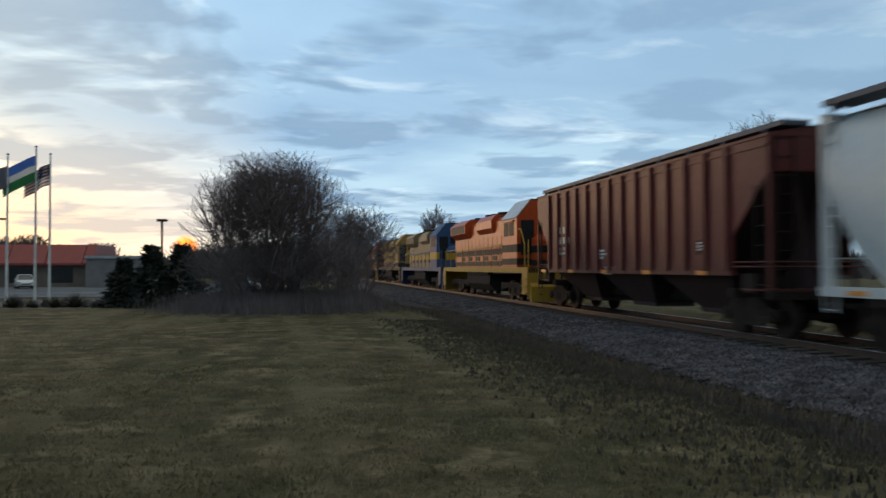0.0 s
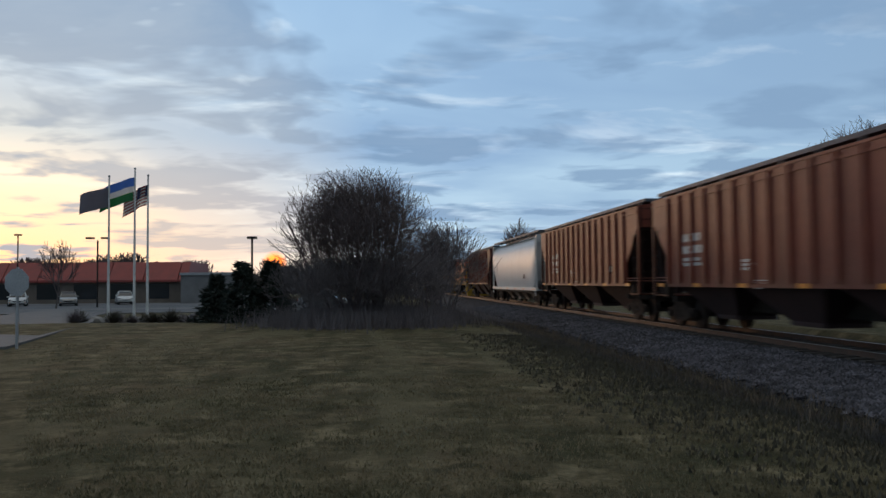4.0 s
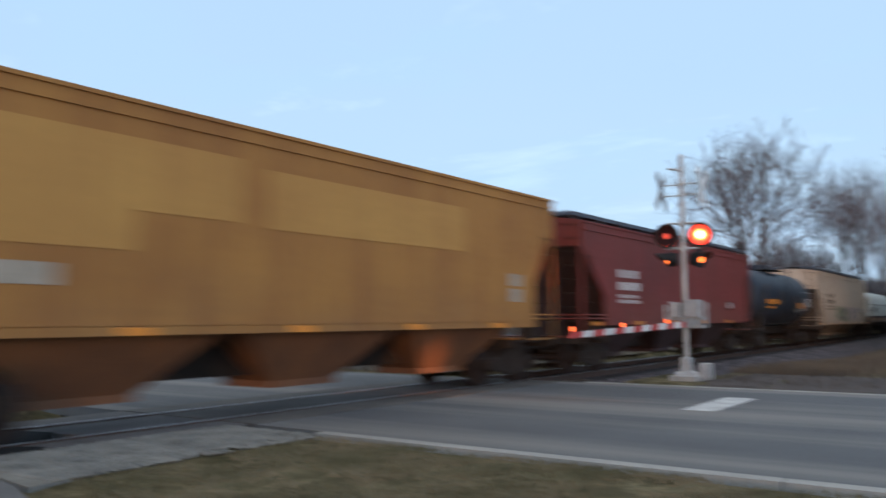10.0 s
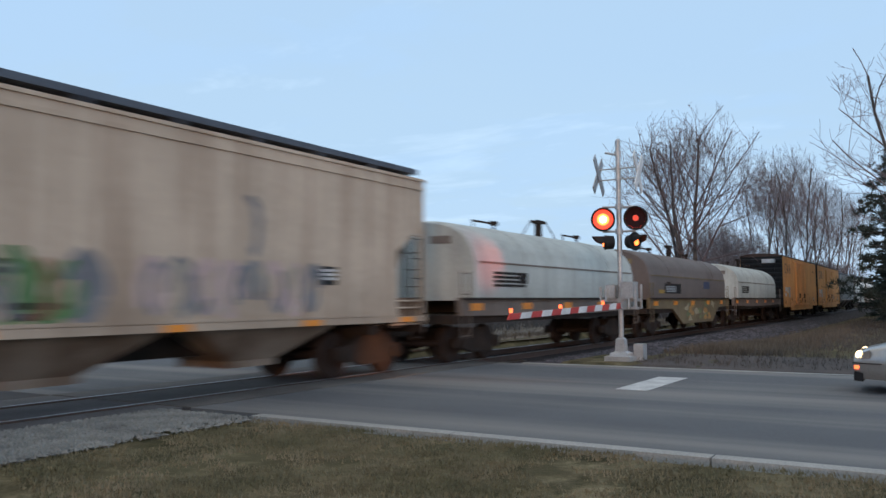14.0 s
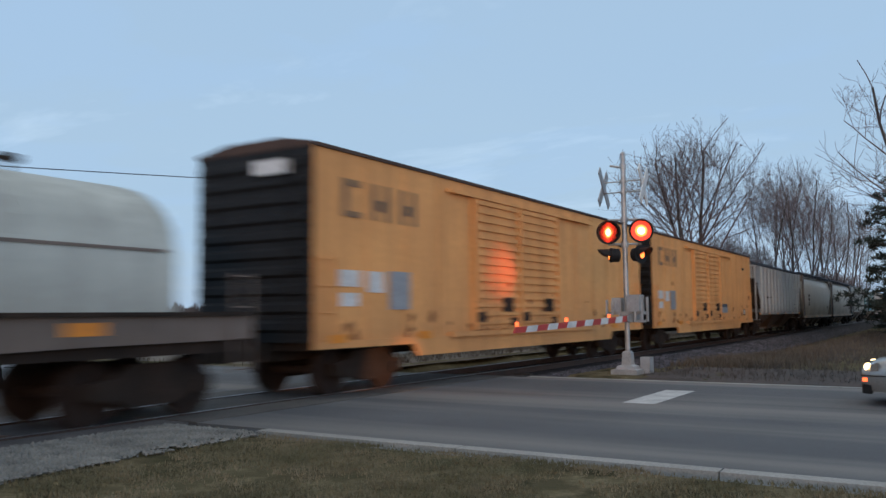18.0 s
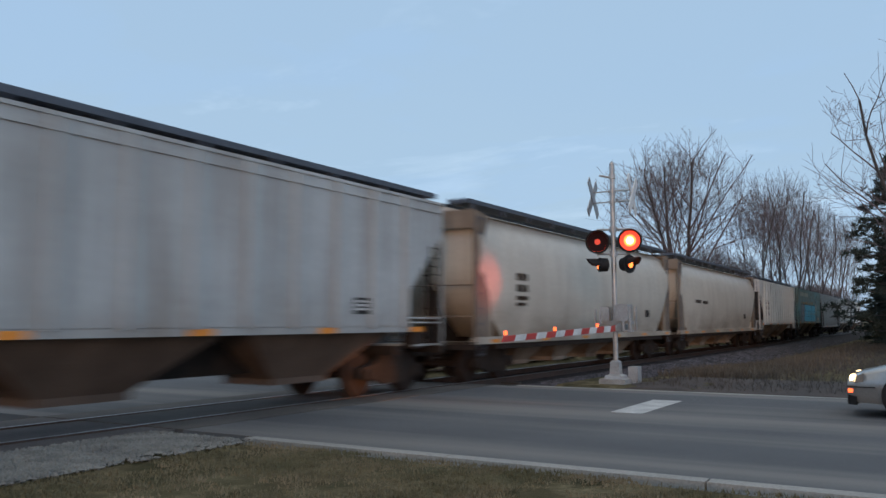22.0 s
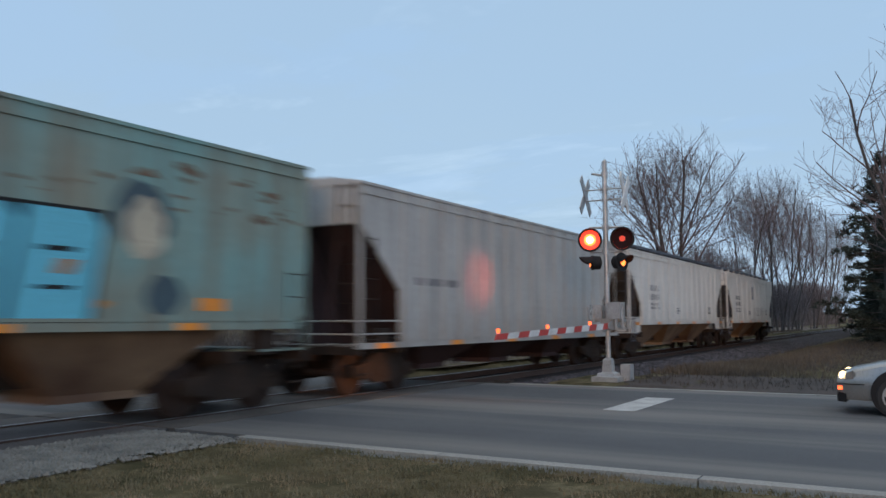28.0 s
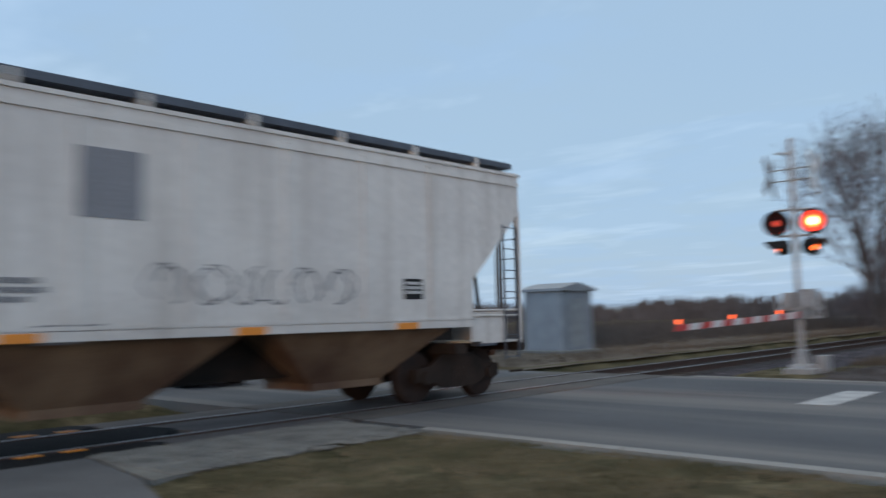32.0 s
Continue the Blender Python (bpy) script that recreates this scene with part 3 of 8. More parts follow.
def build_road():
    x0, x1 = ROAD
    z = -0.02
    for name, ya, yb in (("road_near", -160, 9.6), ("road_far", 13.0, 400)):
        bm = BM()
        n = 60
        loft(bm, [[(x0, ya + (yb - ya) * k / n, z), (x1, ya + (yb - ya) * k / n, z), (x1, ya + (yb - ya) * k / n, z - 0.2), (x0, ya + (yb - ya) * k / n, z - 0.2)] for k in range(n + 1)])
        solid(name, bm, M["asphalt"], "worn grey asphalt road across the railway", "road", "structure")
    # crossing surface: planks between and beside the rails
    bm = BM()
    for ya, yb in ((9.61, 10.44), (10.66, 11.94), (12.16, 12.99)):
        bx(bm, x0, x1, ya, yb, -0.2, -0.012)
    solid("crossing_surface", bm, M["worn"], "worn asphalt and rubber railway crossing surface", "crossing", "structure")
    for name, cx, lab in (("gutter", x0 - 0.02, "pale concrete gutter beside the lawn"), ("gutter", x1 + 0.02, "pale concrete gutter beside the verge")):
        bm = BM()
        s = -1 if cx < 12 else 1
        a, b = sorted((cx, cx + s * 0.22))
        yy = -40.0
        end = 8.15 if s < 0 else 9.0
        while yy < end:
            bx(bm, a, b, yy, min(end, yy + 2.98), -0.2, -0.012)
            yy += 3.0
        solid(name, bm, M["concrete"], lab, "kerb", "structure")
    bm = BM()
    bx(bm, 13.95, 16.55, 4.35, 4.92, -0.016, -0.010)
    solid("stop_line", bm, M["white_line"], "worn white stop line painted on the road", "road marking", "structure")
    # gravel shoulder and footpath beside the crossing
    bm = BM()
    prism(bm, [(x, y) for x, y in ((4.16, 7.75), (4.7, 7.85), (5.3, 7.95), (6.02, 7.97), (6.9, 8.35), (7.7, 8.5), (8.24, 8.1), (8.24, 9.75), (4.42, 9.75), (4.18, 8.0))], 0.0, 0.16)
    for v in bm.verts:
        v.co = Vector((v.co.x, v.co.z, -0.006 - v.co.y))
    solid("gravel_apron", bm, M["gravel"], "pale gravel apron beside the rails", "gravel", "structure")
    bm = BM()
    prism(bm, [(-1.6, -3.0), (1.2, -3.0), (1.9, 1.0), (3.3, 5.6), (3.65, 6.5), (4.15, 8.0), (4.4, 9.75), (1.2, 9.75), (0.9, 8.4), (0.5, 6.6), (-0.8, 1.0)], 0.0, 0.15)
    for v in bm.verts:
        v.co = Vector((v.co.x, v.co.z, -0.015 - v.co.y))
    solid("footpath", bm, M["path"], "grey asphalt footpath leading to the rails", "path", "structure")
    for name, ya, yb, xa in (("track_fill", 9.76, 10.44, 5.7), ("track_fill", 10.66, 11.94, 6.5), ("track_fill", 12.16, 13.0, 5.9)):
        bm = BM()
        prism(bm, [(xa, ya), (8.58, ya), (8.58, yb), (xa - 0.3, yb)], 0.0, 0.14)
        for v in bm.verts:
            v.co = Vector((v.co.x, v.co.z, -0.022 - v.co.y))
        solid(name, bm, M["fill"], "grey dusty fill between the rails", "gravel", "structure")
    pad = thing("crossing_pad", "black rubber footpath pad between the rails with yellow studs", "crossing pad")
    for ya, yb, tip in ((9.76, 10.44, 5.6), (10.66, 11.94, 6.4), (12.16, 13.0, 5.8)):
        bm = BM()
        prism(bm, [(0.2, ya), (tip - 0.5, ya), (tip, (ya + yb) / 2), (tip - 0.2, yb), (0.2, yb)], 0.0, 0.15)
        for v in bm.verts:
            v.co = Vector((v.co.x, v.co.z, -0.012 - v.co.y))
        part("pad", bm, M["rubber"], pad)
    bm = BM()
    bx(bm, -0.14, 0.14, -0.035, 0.035, -0.013, 0.006)
    me = mesh_of("stud", bm, M["reflector"])
    for px, py in ((2.36, 10.3), (2.79, 10.31), (3.96, 10.36), (4.5, 10.36), (4.65, 12.32), (5.24, 12.27)):
        share("stud", me, pad, Matrix.Translation((px, py, 0)), "yellow reflecting stud")


build_road()

# ---- train ----
SPEED = 13.27
CARS = []          # (thing, centre at 0 s)


def truck_meshes():
    bm = BM()
    prism(bm, [(-1.15, 0.38), (-1.15, 0.62), (-0.75, 0.66), (-0.4, 0.86), (0.4, 0.86), (0.75, 0.66), (1.15, 0.62), (1.15, 0.38), (0.8, 0.40), (0.42, 0.24), (-0.42, 0.24), (-0.8, 0.40)], -1.10, -0.98)
    prism(bm, [(-1.15, 0.38), (-1.15, 0.62), (-0.75, 0.66), (-0.4, 0.86), (0.4, 0.86), (0.75, 0.66), (1.15, 0.62), (1.15, 0.38), (0.8, 0.40), (0.42, 0.24), (-0.42, 0.24), (-0.8, 0.40)], 0.98, 1.10)
    bx(bm, -0.2, 0.2, -1.0, 1.0, 0.5, 0.85)
    for sx in (-0.9, 0.9):
        for sy in (-1.13, 1.13):
            tube(bm, (sx, sy - 0.03, 0.46), (sx, sy + 0.03, 0.46), 0.13, n=10)
    for k in (-0.16, 0, 0.16):
        tube(bm, (k, -1.06, 0.34), (k, -1.06, 0.6), 0.06, n=6)
    frame_me = mesh_of("truck", bm, M["under"])
    bm = BM()
    prof = [(-0.84, 0.08), (-0.83, 0.36), (-0.82, 0.455), (-0.70, 0.46), (-0.695, 0.485), (-0.67, 0.485), (-0.66, 0.36), (-0.65, 0.08)]
    prof += [(-y, r) for y, r in prof[::-1]]
    loft(bm, [[(r * math.cos(math.tau * k / 20), y, 0.46 + r * math.sin(math.tau * k / 20)) for k in range(20)] for y, r in prof])
    wheel_me = mesh_of("wheelset", bm, M["wheel"])
    return frame_me, wheel_me


TRUCK, WHEELS = truck_meshes()


def add_trucks(car, dist, axles=(-0.9, 0.9)):
    for s in (-1, 1):
        t = share("truck", TRUCK, car, Matrix.Translation((s * dist, 0, 0)))
        for a in axles:
            share("wheelset", WHEELS, t, Matrix.Translation((a, 0, 0)))


def add_couplers(car, half, reach):
    for s in (-1, 1):
        bm = BM()
        a, b = sorted((s * half, s * (half + reach)))
        bx(bm, a, b, -0.09, 0.09, 0.72, 0.98)
        bx(bm, *sorted((s * (half + reach - 0.18), s * (half + reach))), -0.17, 0.17, 0.70, 1.0)
        part("coupler", bm, M["under"], car)


def ladder(car, x, y, z0, z1, mat, w=0.42, along="x"):
    bm = BM()
    n = max(2, int((z1 - z0) / 0.38))
    for k in range(n + 1):
        z = z0 + (z1 - z0) * k / n
        if along == "x":
            tube(bm, (x - w / 2, y, z), (x + w / 2, y, z), 0.011, n=5)
        else:
            tube(bm, (x, y - w / 2, z), (x, y + w / 2, z), 0.011, n=5)
    for s in (-1, 1):
        if along == "x":
            bx(bm, x + s * w / 2 - 0.014, x + s * w / 2 + 0.014, y - 0.014, y + 0.014, z0 - 0.05, z1 + 0.05)
        else:
            bx(bm, x - 0.014, x + 0.014, y + s * w / 2 - 0.014, y + s * w / 2 + 0.014, z0 - 0.05, z1 + 0.05)
    part("ladder", bm, mat, car)


def bars(car, name, y, boxes, mat, label="", t=0.006):
    """Painted marks on the side at y: boxes of x0, x1, z0, z1."""
    for x0, x1, z0, z1 in boxes:
        bm = BM()
        bx(bm, x0, x1, y - t, y, z0, z1)
        part(name, bm, mat, car, label)


def reflectors(car, y, xs, z0, z1, w=0.5):
    bm = BM()
    bx(bm, 0, w, y - 0.006, y, z0, z1)
    me = mesh_of("reflector", bm, M["reflector"])
    for x in xs:
        share("reflector", me, car, Matrix.Translation((x, 0, 0)))


def text_bars(car, y, x, z, rows, mat, rng):
    """Writing too small to read, as broken bars: rows of (width, height)."""
    out = []
    for w, h in rows:
        px = x
        while px < x + w:
            s = rng.uniform(0.5, 1.3) * h
            out.append((px, min(px + s, x + w), z - h, z))
            px += s + 0.3 * h
        z -= h * 1.55
    for box in out:
        bars(car, "lettering", y, [box], mat)


def hopper_bays(car, half, n, mat, top=1.1, bottom=0.32, width=1.25, reach=3.3, foot=0.42):
    inner = half - reach
    w = 2 * inner / n
    for k in range(n):
        c = -inner + w * (k + 0.5)
        bm = BM()
        a = w * 0.49
        loft(bm, [[(c - a, -width, top), (c + a, -width, top), (c + a, width, top), (c - a, width, top)],
                  [(c - foot, -0.62, bottom + 0.12), (c + foot, -0.62, bottom + 0.12), (c + foot, 0.62, bottom + 0.12), (c - foot, 0.62, bottom + 0.12)],
                  [(c - foot, -0.62, bottom), (c + foot, -0.62, bottom), (c + foot, 0.62, bottom), (c - foot, 0.62, bottom)]])
        part("hopper_bay", bm, mat, car)


def centre_sill(car, half, low=0.72, high=1.05):
    bm = BM()
    bx(bm, -half - 0.05, half + 0.05, -0.25, 0.25, 0.72, 1.05)
    if high > 1.05:
        bx(bm, -half + 2.2, half - 2.2, -0.3, 0.3, low, high)
    part("centre_sill", bm, M["under"], car)
    for s in (-1, 1):
        bm = BM()
        bx(bm, *sorted((s * half, s * (half - 0.12))), -1.5, 1.5, 0.86, 1.06)
        part("end_sill", bm, M["under"], car)
        bm = BM()
        bx(bm, *sorted((s * (half - 1.6), s * (half - 1.9))), -1.4, 1.4, 0.86, 1.05)
        part("bolster", bm, M["under"], car)


def walkways(car, half, ya, yb, z, mat, post_mat):
    for sy in (-1, 1):
        a, b = sorted((sy * ya, sy * yb))
        bm = BM()
        bx(bm, -half - 0.1, half + 0.1, a, b, z - 0.06, z + 0.05)
        part("running_board", bm, mat, car, "steel grating walkway")
    bm = BM()
    bx(bm, -0.045, 0.045, -0.10, 0.012, z - 0.20, z + 0.03)
    me = mesh_of("walkway_bracket", bm, post_mat)
    k = -half + 0.2
    while k < half:
        for sy in (-1, 1):
            share("walkway_bracket", me, car, Matrix.Translation((k, sy * yb, 0)) @ Matrix.Rotation(0 if sy > 0 else math.pi, 4, "Z"))
        k += 1.7


def scribble(car, x0, x1, z0, z1, mats, seed, w=0.06, loops=6, y=-1.503):
    """Spray-painted scrawl: rows of looping strokes that spell nothing."""
    rng = random.Random(seed)
    n = loops
    for k in range(n):
        cx = x0 + (x1 - x0) * (k + 0.5) / n
        rx, rz = (x1 - x0) / n * 0.42, (z1 - z0) * 0.45
        cz = (z0 + z1) / 2
        a0, da = rng.uniform(0, 6.28), rng.uniform(3.2, 5.6) * rng.choice((-1, 1))
        pts = [(cx + rx * math.cos(a0 + da * t / 12) * (0.7 + 0.3 * rng.random()), cz + rz * math.sin(a0 + da * t / 12)) for t in range(13)]
        bm = BM()
        rows = []
        for i, (px, pz) in enumerate(pts):
            d = Vector(pts[min(i + 1, 12)]) - Vector(pts[max(i - 1, 0)])
            q = Vector((-d.y, d.x)).normalized() * w * rng.uniform(0.4, 0.6)
            rows.append([bm.verts.new((px + a * q.x, py, pz + a * q.y)) for a, py in ((-1, y + 0.004), (-1, y - 0.001 * (k % 3)), (1, y - 0.001 * (k % 3)), (1, y + 0.004))])
        for a, b in zip(rows, rows[1:]):
            for i in range(3):
                bm.faces.new((a[i], a[i + 1], b[i + 1], b[i]))
        part("spray_stroke", bm, mats[k % len(mats)], car)


def side_hopper(name, label, pitch, paint, x0, ribs=0, bays=3, eave=4.34, sill=1.45, dark_top=True, slope_mat=None, frame_mat=None, seed=0, marks=True, cut=(1.5, 3.55, 2.2), mark_mat=None, rib_mat=None, deep=0.1, posts=False, pale_end=False):
    """A covered hopper with flat or ribbed sides and open sloping ends."""
    rng = random.Random(seed)
    half = pitch / 2 - 0.8
    frame_mat, slope_mat = frame_mat or paint, slope_mat or M["under"]
    car = thing(name, label, "hopper car", group="freight cars of the train")
    c, zc, zb = cut
    side = [(-half + 0.05, eave), (-half + 0.05, zc), (-half + c, zb), (-half + c, sill), (half - c, sill), (half - c, zb), (half - 0.05, zc), (half - 0.05, eave)]
    for s, nm in ((-1, "side"), (1, "side")):
        bm = BM()
        prism(bm, side, *sorted((s * 1.5, s * 1.44)))
        part(nm, bm, paint, car)
    # slope sheets and end bulkheads between the sides
    bm = BM()
    body = [(-half + 0.1, eave - 0.02), (-half + 0.1, zc + 0.02), (-half + c + 0.2, zb), (-half + c + 1.0, sill + 0.1), (half - c - 1.0, sill + 0.1), (half - c - 0.2, zb), (half - 0.1, zc + 0.02), (half - 0.1, eave - 0.02)]
    prism(bm, body, -1.43, 1.43)
    # pale cars: the recess shade is part of this darker colour
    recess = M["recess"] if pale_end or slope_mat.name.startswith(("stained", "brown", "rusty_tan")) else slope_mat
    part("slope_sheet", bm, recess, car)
    for s in (-1, 1):
        bm = BM()
        bx(bm, *sorted((s * (half - 0.02), s * (half - 0.09))), -1.435, 1.435, zc, eave - 0.03)
        part("end_sheet", bm, paint, car, "upper end sheet")
    # roof: cambered sheet
    bm = BM()
    ring = [(-1.53, eave - 0.06), (-1.53, eave), (-0.75, eave + 0.13), (0, eave + 0.16), (0.75, eave + 0.13), (1.53, eave), (1.53, eave - 0.06)]
    loft(bm, [[(x, y, z) for y, z in ring] for x in (-half, half)])
    part("roof", bm, paint, car)
    if dark_top:
        bm = BM()
        bx(bm, -half + 0.6, half - 0.6, -0.32, 0.32, eave + 0.16, eave + 0.30)
        part("hatch", bm, M["black"], car, "dark trough hatch along the roof")
        walkways(car, half, 0.62, 1.25, eave + 0.22, M["board"], paint if posts else M["board"])
    for za, zb in ((eave - 0.26, eave - 0.19), (sill + 0.03, sill + 0.08)):
        bm = BM()
        bx(bm, -half + (0.06 if za > 3 else c), half - (0.06 if za > 3 else c), -1.53, -1.495, za, zb)
        part("top_chord" if za > 3 else "sill_lip", bm, paint, car)
    # side sill and underframe
    bm = BM()
    for s in (-1, 1):
        bx(bm, -half + (0 if sill < 1.3 else c), half - (0 if sill < 1.3 else c), *sorted((s * 1.40, s * 1.53)), sill - 0.10, sill + 0.02)
    part("side_sill", bm, frame_mat, car)
    centre_sill(car, half, 0.62, sill - 0.05)
    # end posts, platform and ladders
    dark_bar = M["board"] if pale_end else M["under"]
    for s in (-1, 1):
        bm = BM()
        for sy in (-1, 1):
            bx(bm, *sorted((s * (half - 0.02), s * (half - 0.09))), *sorted((sy * 1.5, sy * 1.43)), 1.0, zc + 0.05)
        bx(bm, *sorted((s * half, s * (half - 1.2))), -1.45, 1.45, 1.03, 1.07)
        part("end_frame", bm, frame_mat, car)
        for sy in (-0.55, 0.55):
            bm = BM()
            tube(bm, (s * (half - 0.1), sy, 1.0), (s * (half - 0.5), sy, zc), 0.04, n=6)
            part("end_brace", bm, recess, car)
        for zz in (1.55, zb + 0.12):
            bm = BM()
            tube(bm, (s * (half - 0.04), -1.44, zz), (s * (half - 0.04), 1.44, zz), 0.022, n=6)
            tube(bm, (s * (half - 0.04), -1.47, zz), (s * (half - c), -1.47, zz), 0.022, n=6)
            part("end_handrail", bm, frame_mat, car)
        if pale_end:
            bm = BM()
            bx(bm, *sorted((s * (half - 0.42), s * (half - 0.46))), -1.2, 1.2, 1.07, zb)
            bx(bm, *sorted((s * (half - 0.45), s * (half - c))), -1.44, -1.41, 1.07, 1.62)
            part("end_plate", bm, frame_mat, car, "pale lower end plate")
        bm = BM()
        bx(bm, *sorted((s * (half - 0.75), s * (half - 1.25))), -1.42, -1.2, 0.98, 1.4)
        part("brake_box", bm, dark_bar, car)
        if c > 1:
            bm = BM()
            prism(bm, [(s * (half - 0.15), 1.05), (s * (half - 0.12), zc), (s * (half - c - 0.1), zb + 0.1), (s * (half - c - 0.9), 1.05)], -0.05, 0.05)
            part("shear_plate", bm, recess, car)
        ladder(car, s * (half - 0.36), -1.50, 0.75, zc - 0.3 if c > 1 else 2.4, dark_bar)
        ladder(car, s * half, -1.15, 1.1, eave - 0.1, dark_bar, along="y")
        bm = BM()
        bx(bm, *sorted((s * (half - 0.08), s * (half - 0.40))), -1.52, -1.44, 0.45, 0.49)
        part("stirrup", bm, M["under"], car)
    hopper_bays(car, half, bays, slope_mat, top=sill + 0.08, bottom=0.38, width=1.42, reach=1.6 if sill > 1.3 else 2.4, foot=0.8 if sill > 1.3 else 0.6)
    if ribs:
        bm = BM()
        prism(bm, [(-0.07, sill), (-0.05, eave - 0.08), (0.05, eave - 0.08), (0.07, sill)], -1.5 - deep, -1.50)
        me = mesh_of("rib", bm, rib_mat or paint)
        bmf = BM()
        for k in range(ribs):
            x = -half + c + 0.15 + (2 * half - 2 * c - 0.3) * k / (ribs - 1)
            share("rib", me, car, Matrix.Translation((x, 0, 0)))
            bx(bmf, x - 0.06, x + 0.06, 1.5, 1.6, sill, eave - 0.08)
        part("far_ribs", bmf, paint, car)
    y = -1.502
    reflectors(car, -1.532, np.arange(-half + 0.6, half - 0.6, 3.1), sill - 0.10, sill + 0.01)
    if marks == 2:
        text_bars(car, y, -5.9, 2.52, [(1.9, 0.17)], mark_mat, rng)
        bars(car, "placard", y, [(5.35, 5.85, 1.72, 2.05)], M["black"])
        text_bars(car, y - 0.004, 5.4, 2.0, [(0.4, 0.05)] * 3, M["white"], rng)
    elif marks:
        mm = mark_mat or M["white"]
        text_bars(car, y, -5.75, 3.0, [(0.5, 0.24), (0.62, 0.24), (0.5, 0.1), (0.6, 0.1)], mm, rng)
        text_bars(car, y, -4.95, 3.0, [(0.5, 0.24), (0.66, 0.24), (0.5, 0.1), (0.6, 0.1)], mm, rng)
        text_bars(car, y, -1.6, 2.1, [(0.6, 0.07), (0.7, 0.07), (0.5, 0.07)], mm, rng)
        text_bars(car, y, -1.0, 1.55, [(0.8, 0.09), (0.5, 0.09)], mm, rng)
        bars(car, "placard", y, [(4.95, 5.4, 1.85, 2.2)], M["black"])
        text_bars(car, y - 0.004, 5.0, 2.15, [(0.36, 0.05)] * 3, M["white"], rng)
    add_trucks(car, half - 1.48)
    add_couplers(car, half, 0.75)
    CARS.append((car, x0 + pitch / 2))
    return car, half


def bulge_hopper(name, label, pitch, paint, x0, seed=0, frame_mat=None, mark_mat=None, slope_mat=None, plates=True):
    """A covered hopper with a rounded teardrop body."""
    rng = random.Random(seed)
    half = pitch / 2 - 0.8
    frame_mat = frame_mat or paint
    car = thing(name, label, "hopper car", group="freight cars of the train")
    prof = [(1.40, 1.16), (1.49, 1.55), (1.545, 2.05), (1.56, 2.6), (1.54, 3.05), (1.47, 3.58), (1.32, 4.0), (1.06, 4.3), (0.75, 4.48)]
    ring = [(-y, z) for y, z in prof] + [(y, z) for y, z in prof[::-1]]

    def at(x, zk):
        return [(x, y * (0.98 if zk else 1), z if not zk else max(z, 4.4 - (4.4 - z) * zk)) for y, z in ring]
    bm = BM()
    loft(bm, [at(-half + 0.25, 0.55), at(-half + 0.95, 0.82), at(-half + 1.7, 0.999), at(-half + 2.0, 0), at(half - 2.0, 0), at(half - 1.7, 0.999), at(half - 0.95, 0.82), at(half - 0.25, 0.55)])
    part("tank_body", bm, paint, car, smooth=True)
    bm = BM()
    loft(bm, [[(x, y, z) for y, z in ((-1.0, 4.40), (-0.5, 4.56), (0.5, 4.56), (1.0, 4.40))] for x in (-half + 0.2, half - 0.2)])
    part("roof", bm, paint, car)
    bm = BM()
    bx(bm, -half + 0.5, half - 0.5, -0.34, 0.34, 4.56, 4.70)
    part("hatch", bm, M["black"], car, "dark trough hatch along the roof")
    walkways(car, half, 0.75, 1.35, 4.64, M["board"], M["board"])
    bm = BM()
    for s in (-1, 1):
        bx(bm, -half, half, *sorted((s * 1.36, s * 1.52)), 1.0, 1.18)
    part("side_sill", bm, paint, car, "pale side sill")
    for s in (-1, 1):
        bm = BM()
        bx(bm, -half + 1.2, half - 1.2, *sorted((s * 1.34, s * 1.46)), 0.86, 1.0)
        part("lower_sill", bm, M["under"], car)
    centre_sill(car, half)
    for s in (-1, 1):
        bm = BM()
        for sy in (-1, 1):
            k = 1.0 if plates else 0.3
            prism(bm, [(s * half, 1.0), (s * (half - 0.98 * k), 1.0), (s * (half - 0.85 * k), 2.0), (s * (half - 0.55 * k), 3.1), (s * (half - 0.50 * k), 3.7), (s * (half - 0.8 * k), 4.3), (s * half, 4.42)], *sorted((sy * 1.47, sy * 1.41)))
        bx(bm, *sorted((s * half, s * (half - 0.10))), -1.41, 1.41, 3.95, 4.42)
        bx(bm, *sorted((s * half, s * (half - 0.8))), -1.41, 1.41, 1.0, 1.06)
        part("end_frame", bm, frame_mat, car)
        bm = BM()
        prism(bm, [(s * (half - 0.15), 1.05), (s * (half - 0.15), 3.4), (s * (half - 2.0), 1.3), (s * (half - 2.3), 1.05)], -0.05, 0.05)
        part("shear_plate", bm, M["under"], car)
        ladder(car, s * (half - 0.28), -1.49, 0.75, 4.2, M["board"] if frame_mat is not paint else paint, w=0.36)
        ladder(car, s * (half + 0.02), 0.9, 1.1, 4.3, M["board"], along="y")
        for zz in (1.7, 2.5):
            bm = BM()
            tube(bm, (s * (half - 0.02), -1.42, zz), (s * (half - 0.02), 1.42, zz), 0.02, n=6)
            part("end_handrail", bm, frame_mat, car)
    hopper_bays(car, half, 4, slope_mat or M["under"], top=1.25, width=1.3, reach=2.9, foot=0.55)
    y = -1.565
    if seed == 21:
        text_bars(car, y + 0.003, -6.55, 2.62, [(1.1, 0.16)], mark_mat, rng)
        text_bars(car, y + 0.003, -5.1, 2.60, [(1.1, 0.16)], mark_mat, rng)
    else:
        text_bars(car, y + 0.003, -6.6, 2.9, [(0.7, 0.2), (0.75, 0.2), (0.75, 0.12), (0.6, 0.09)], mark_mat or M["white"], rng)
    bars(car, "placard", y + 0.004, [(5.1, 5.55, 1.75, 2.02)], M["black"])
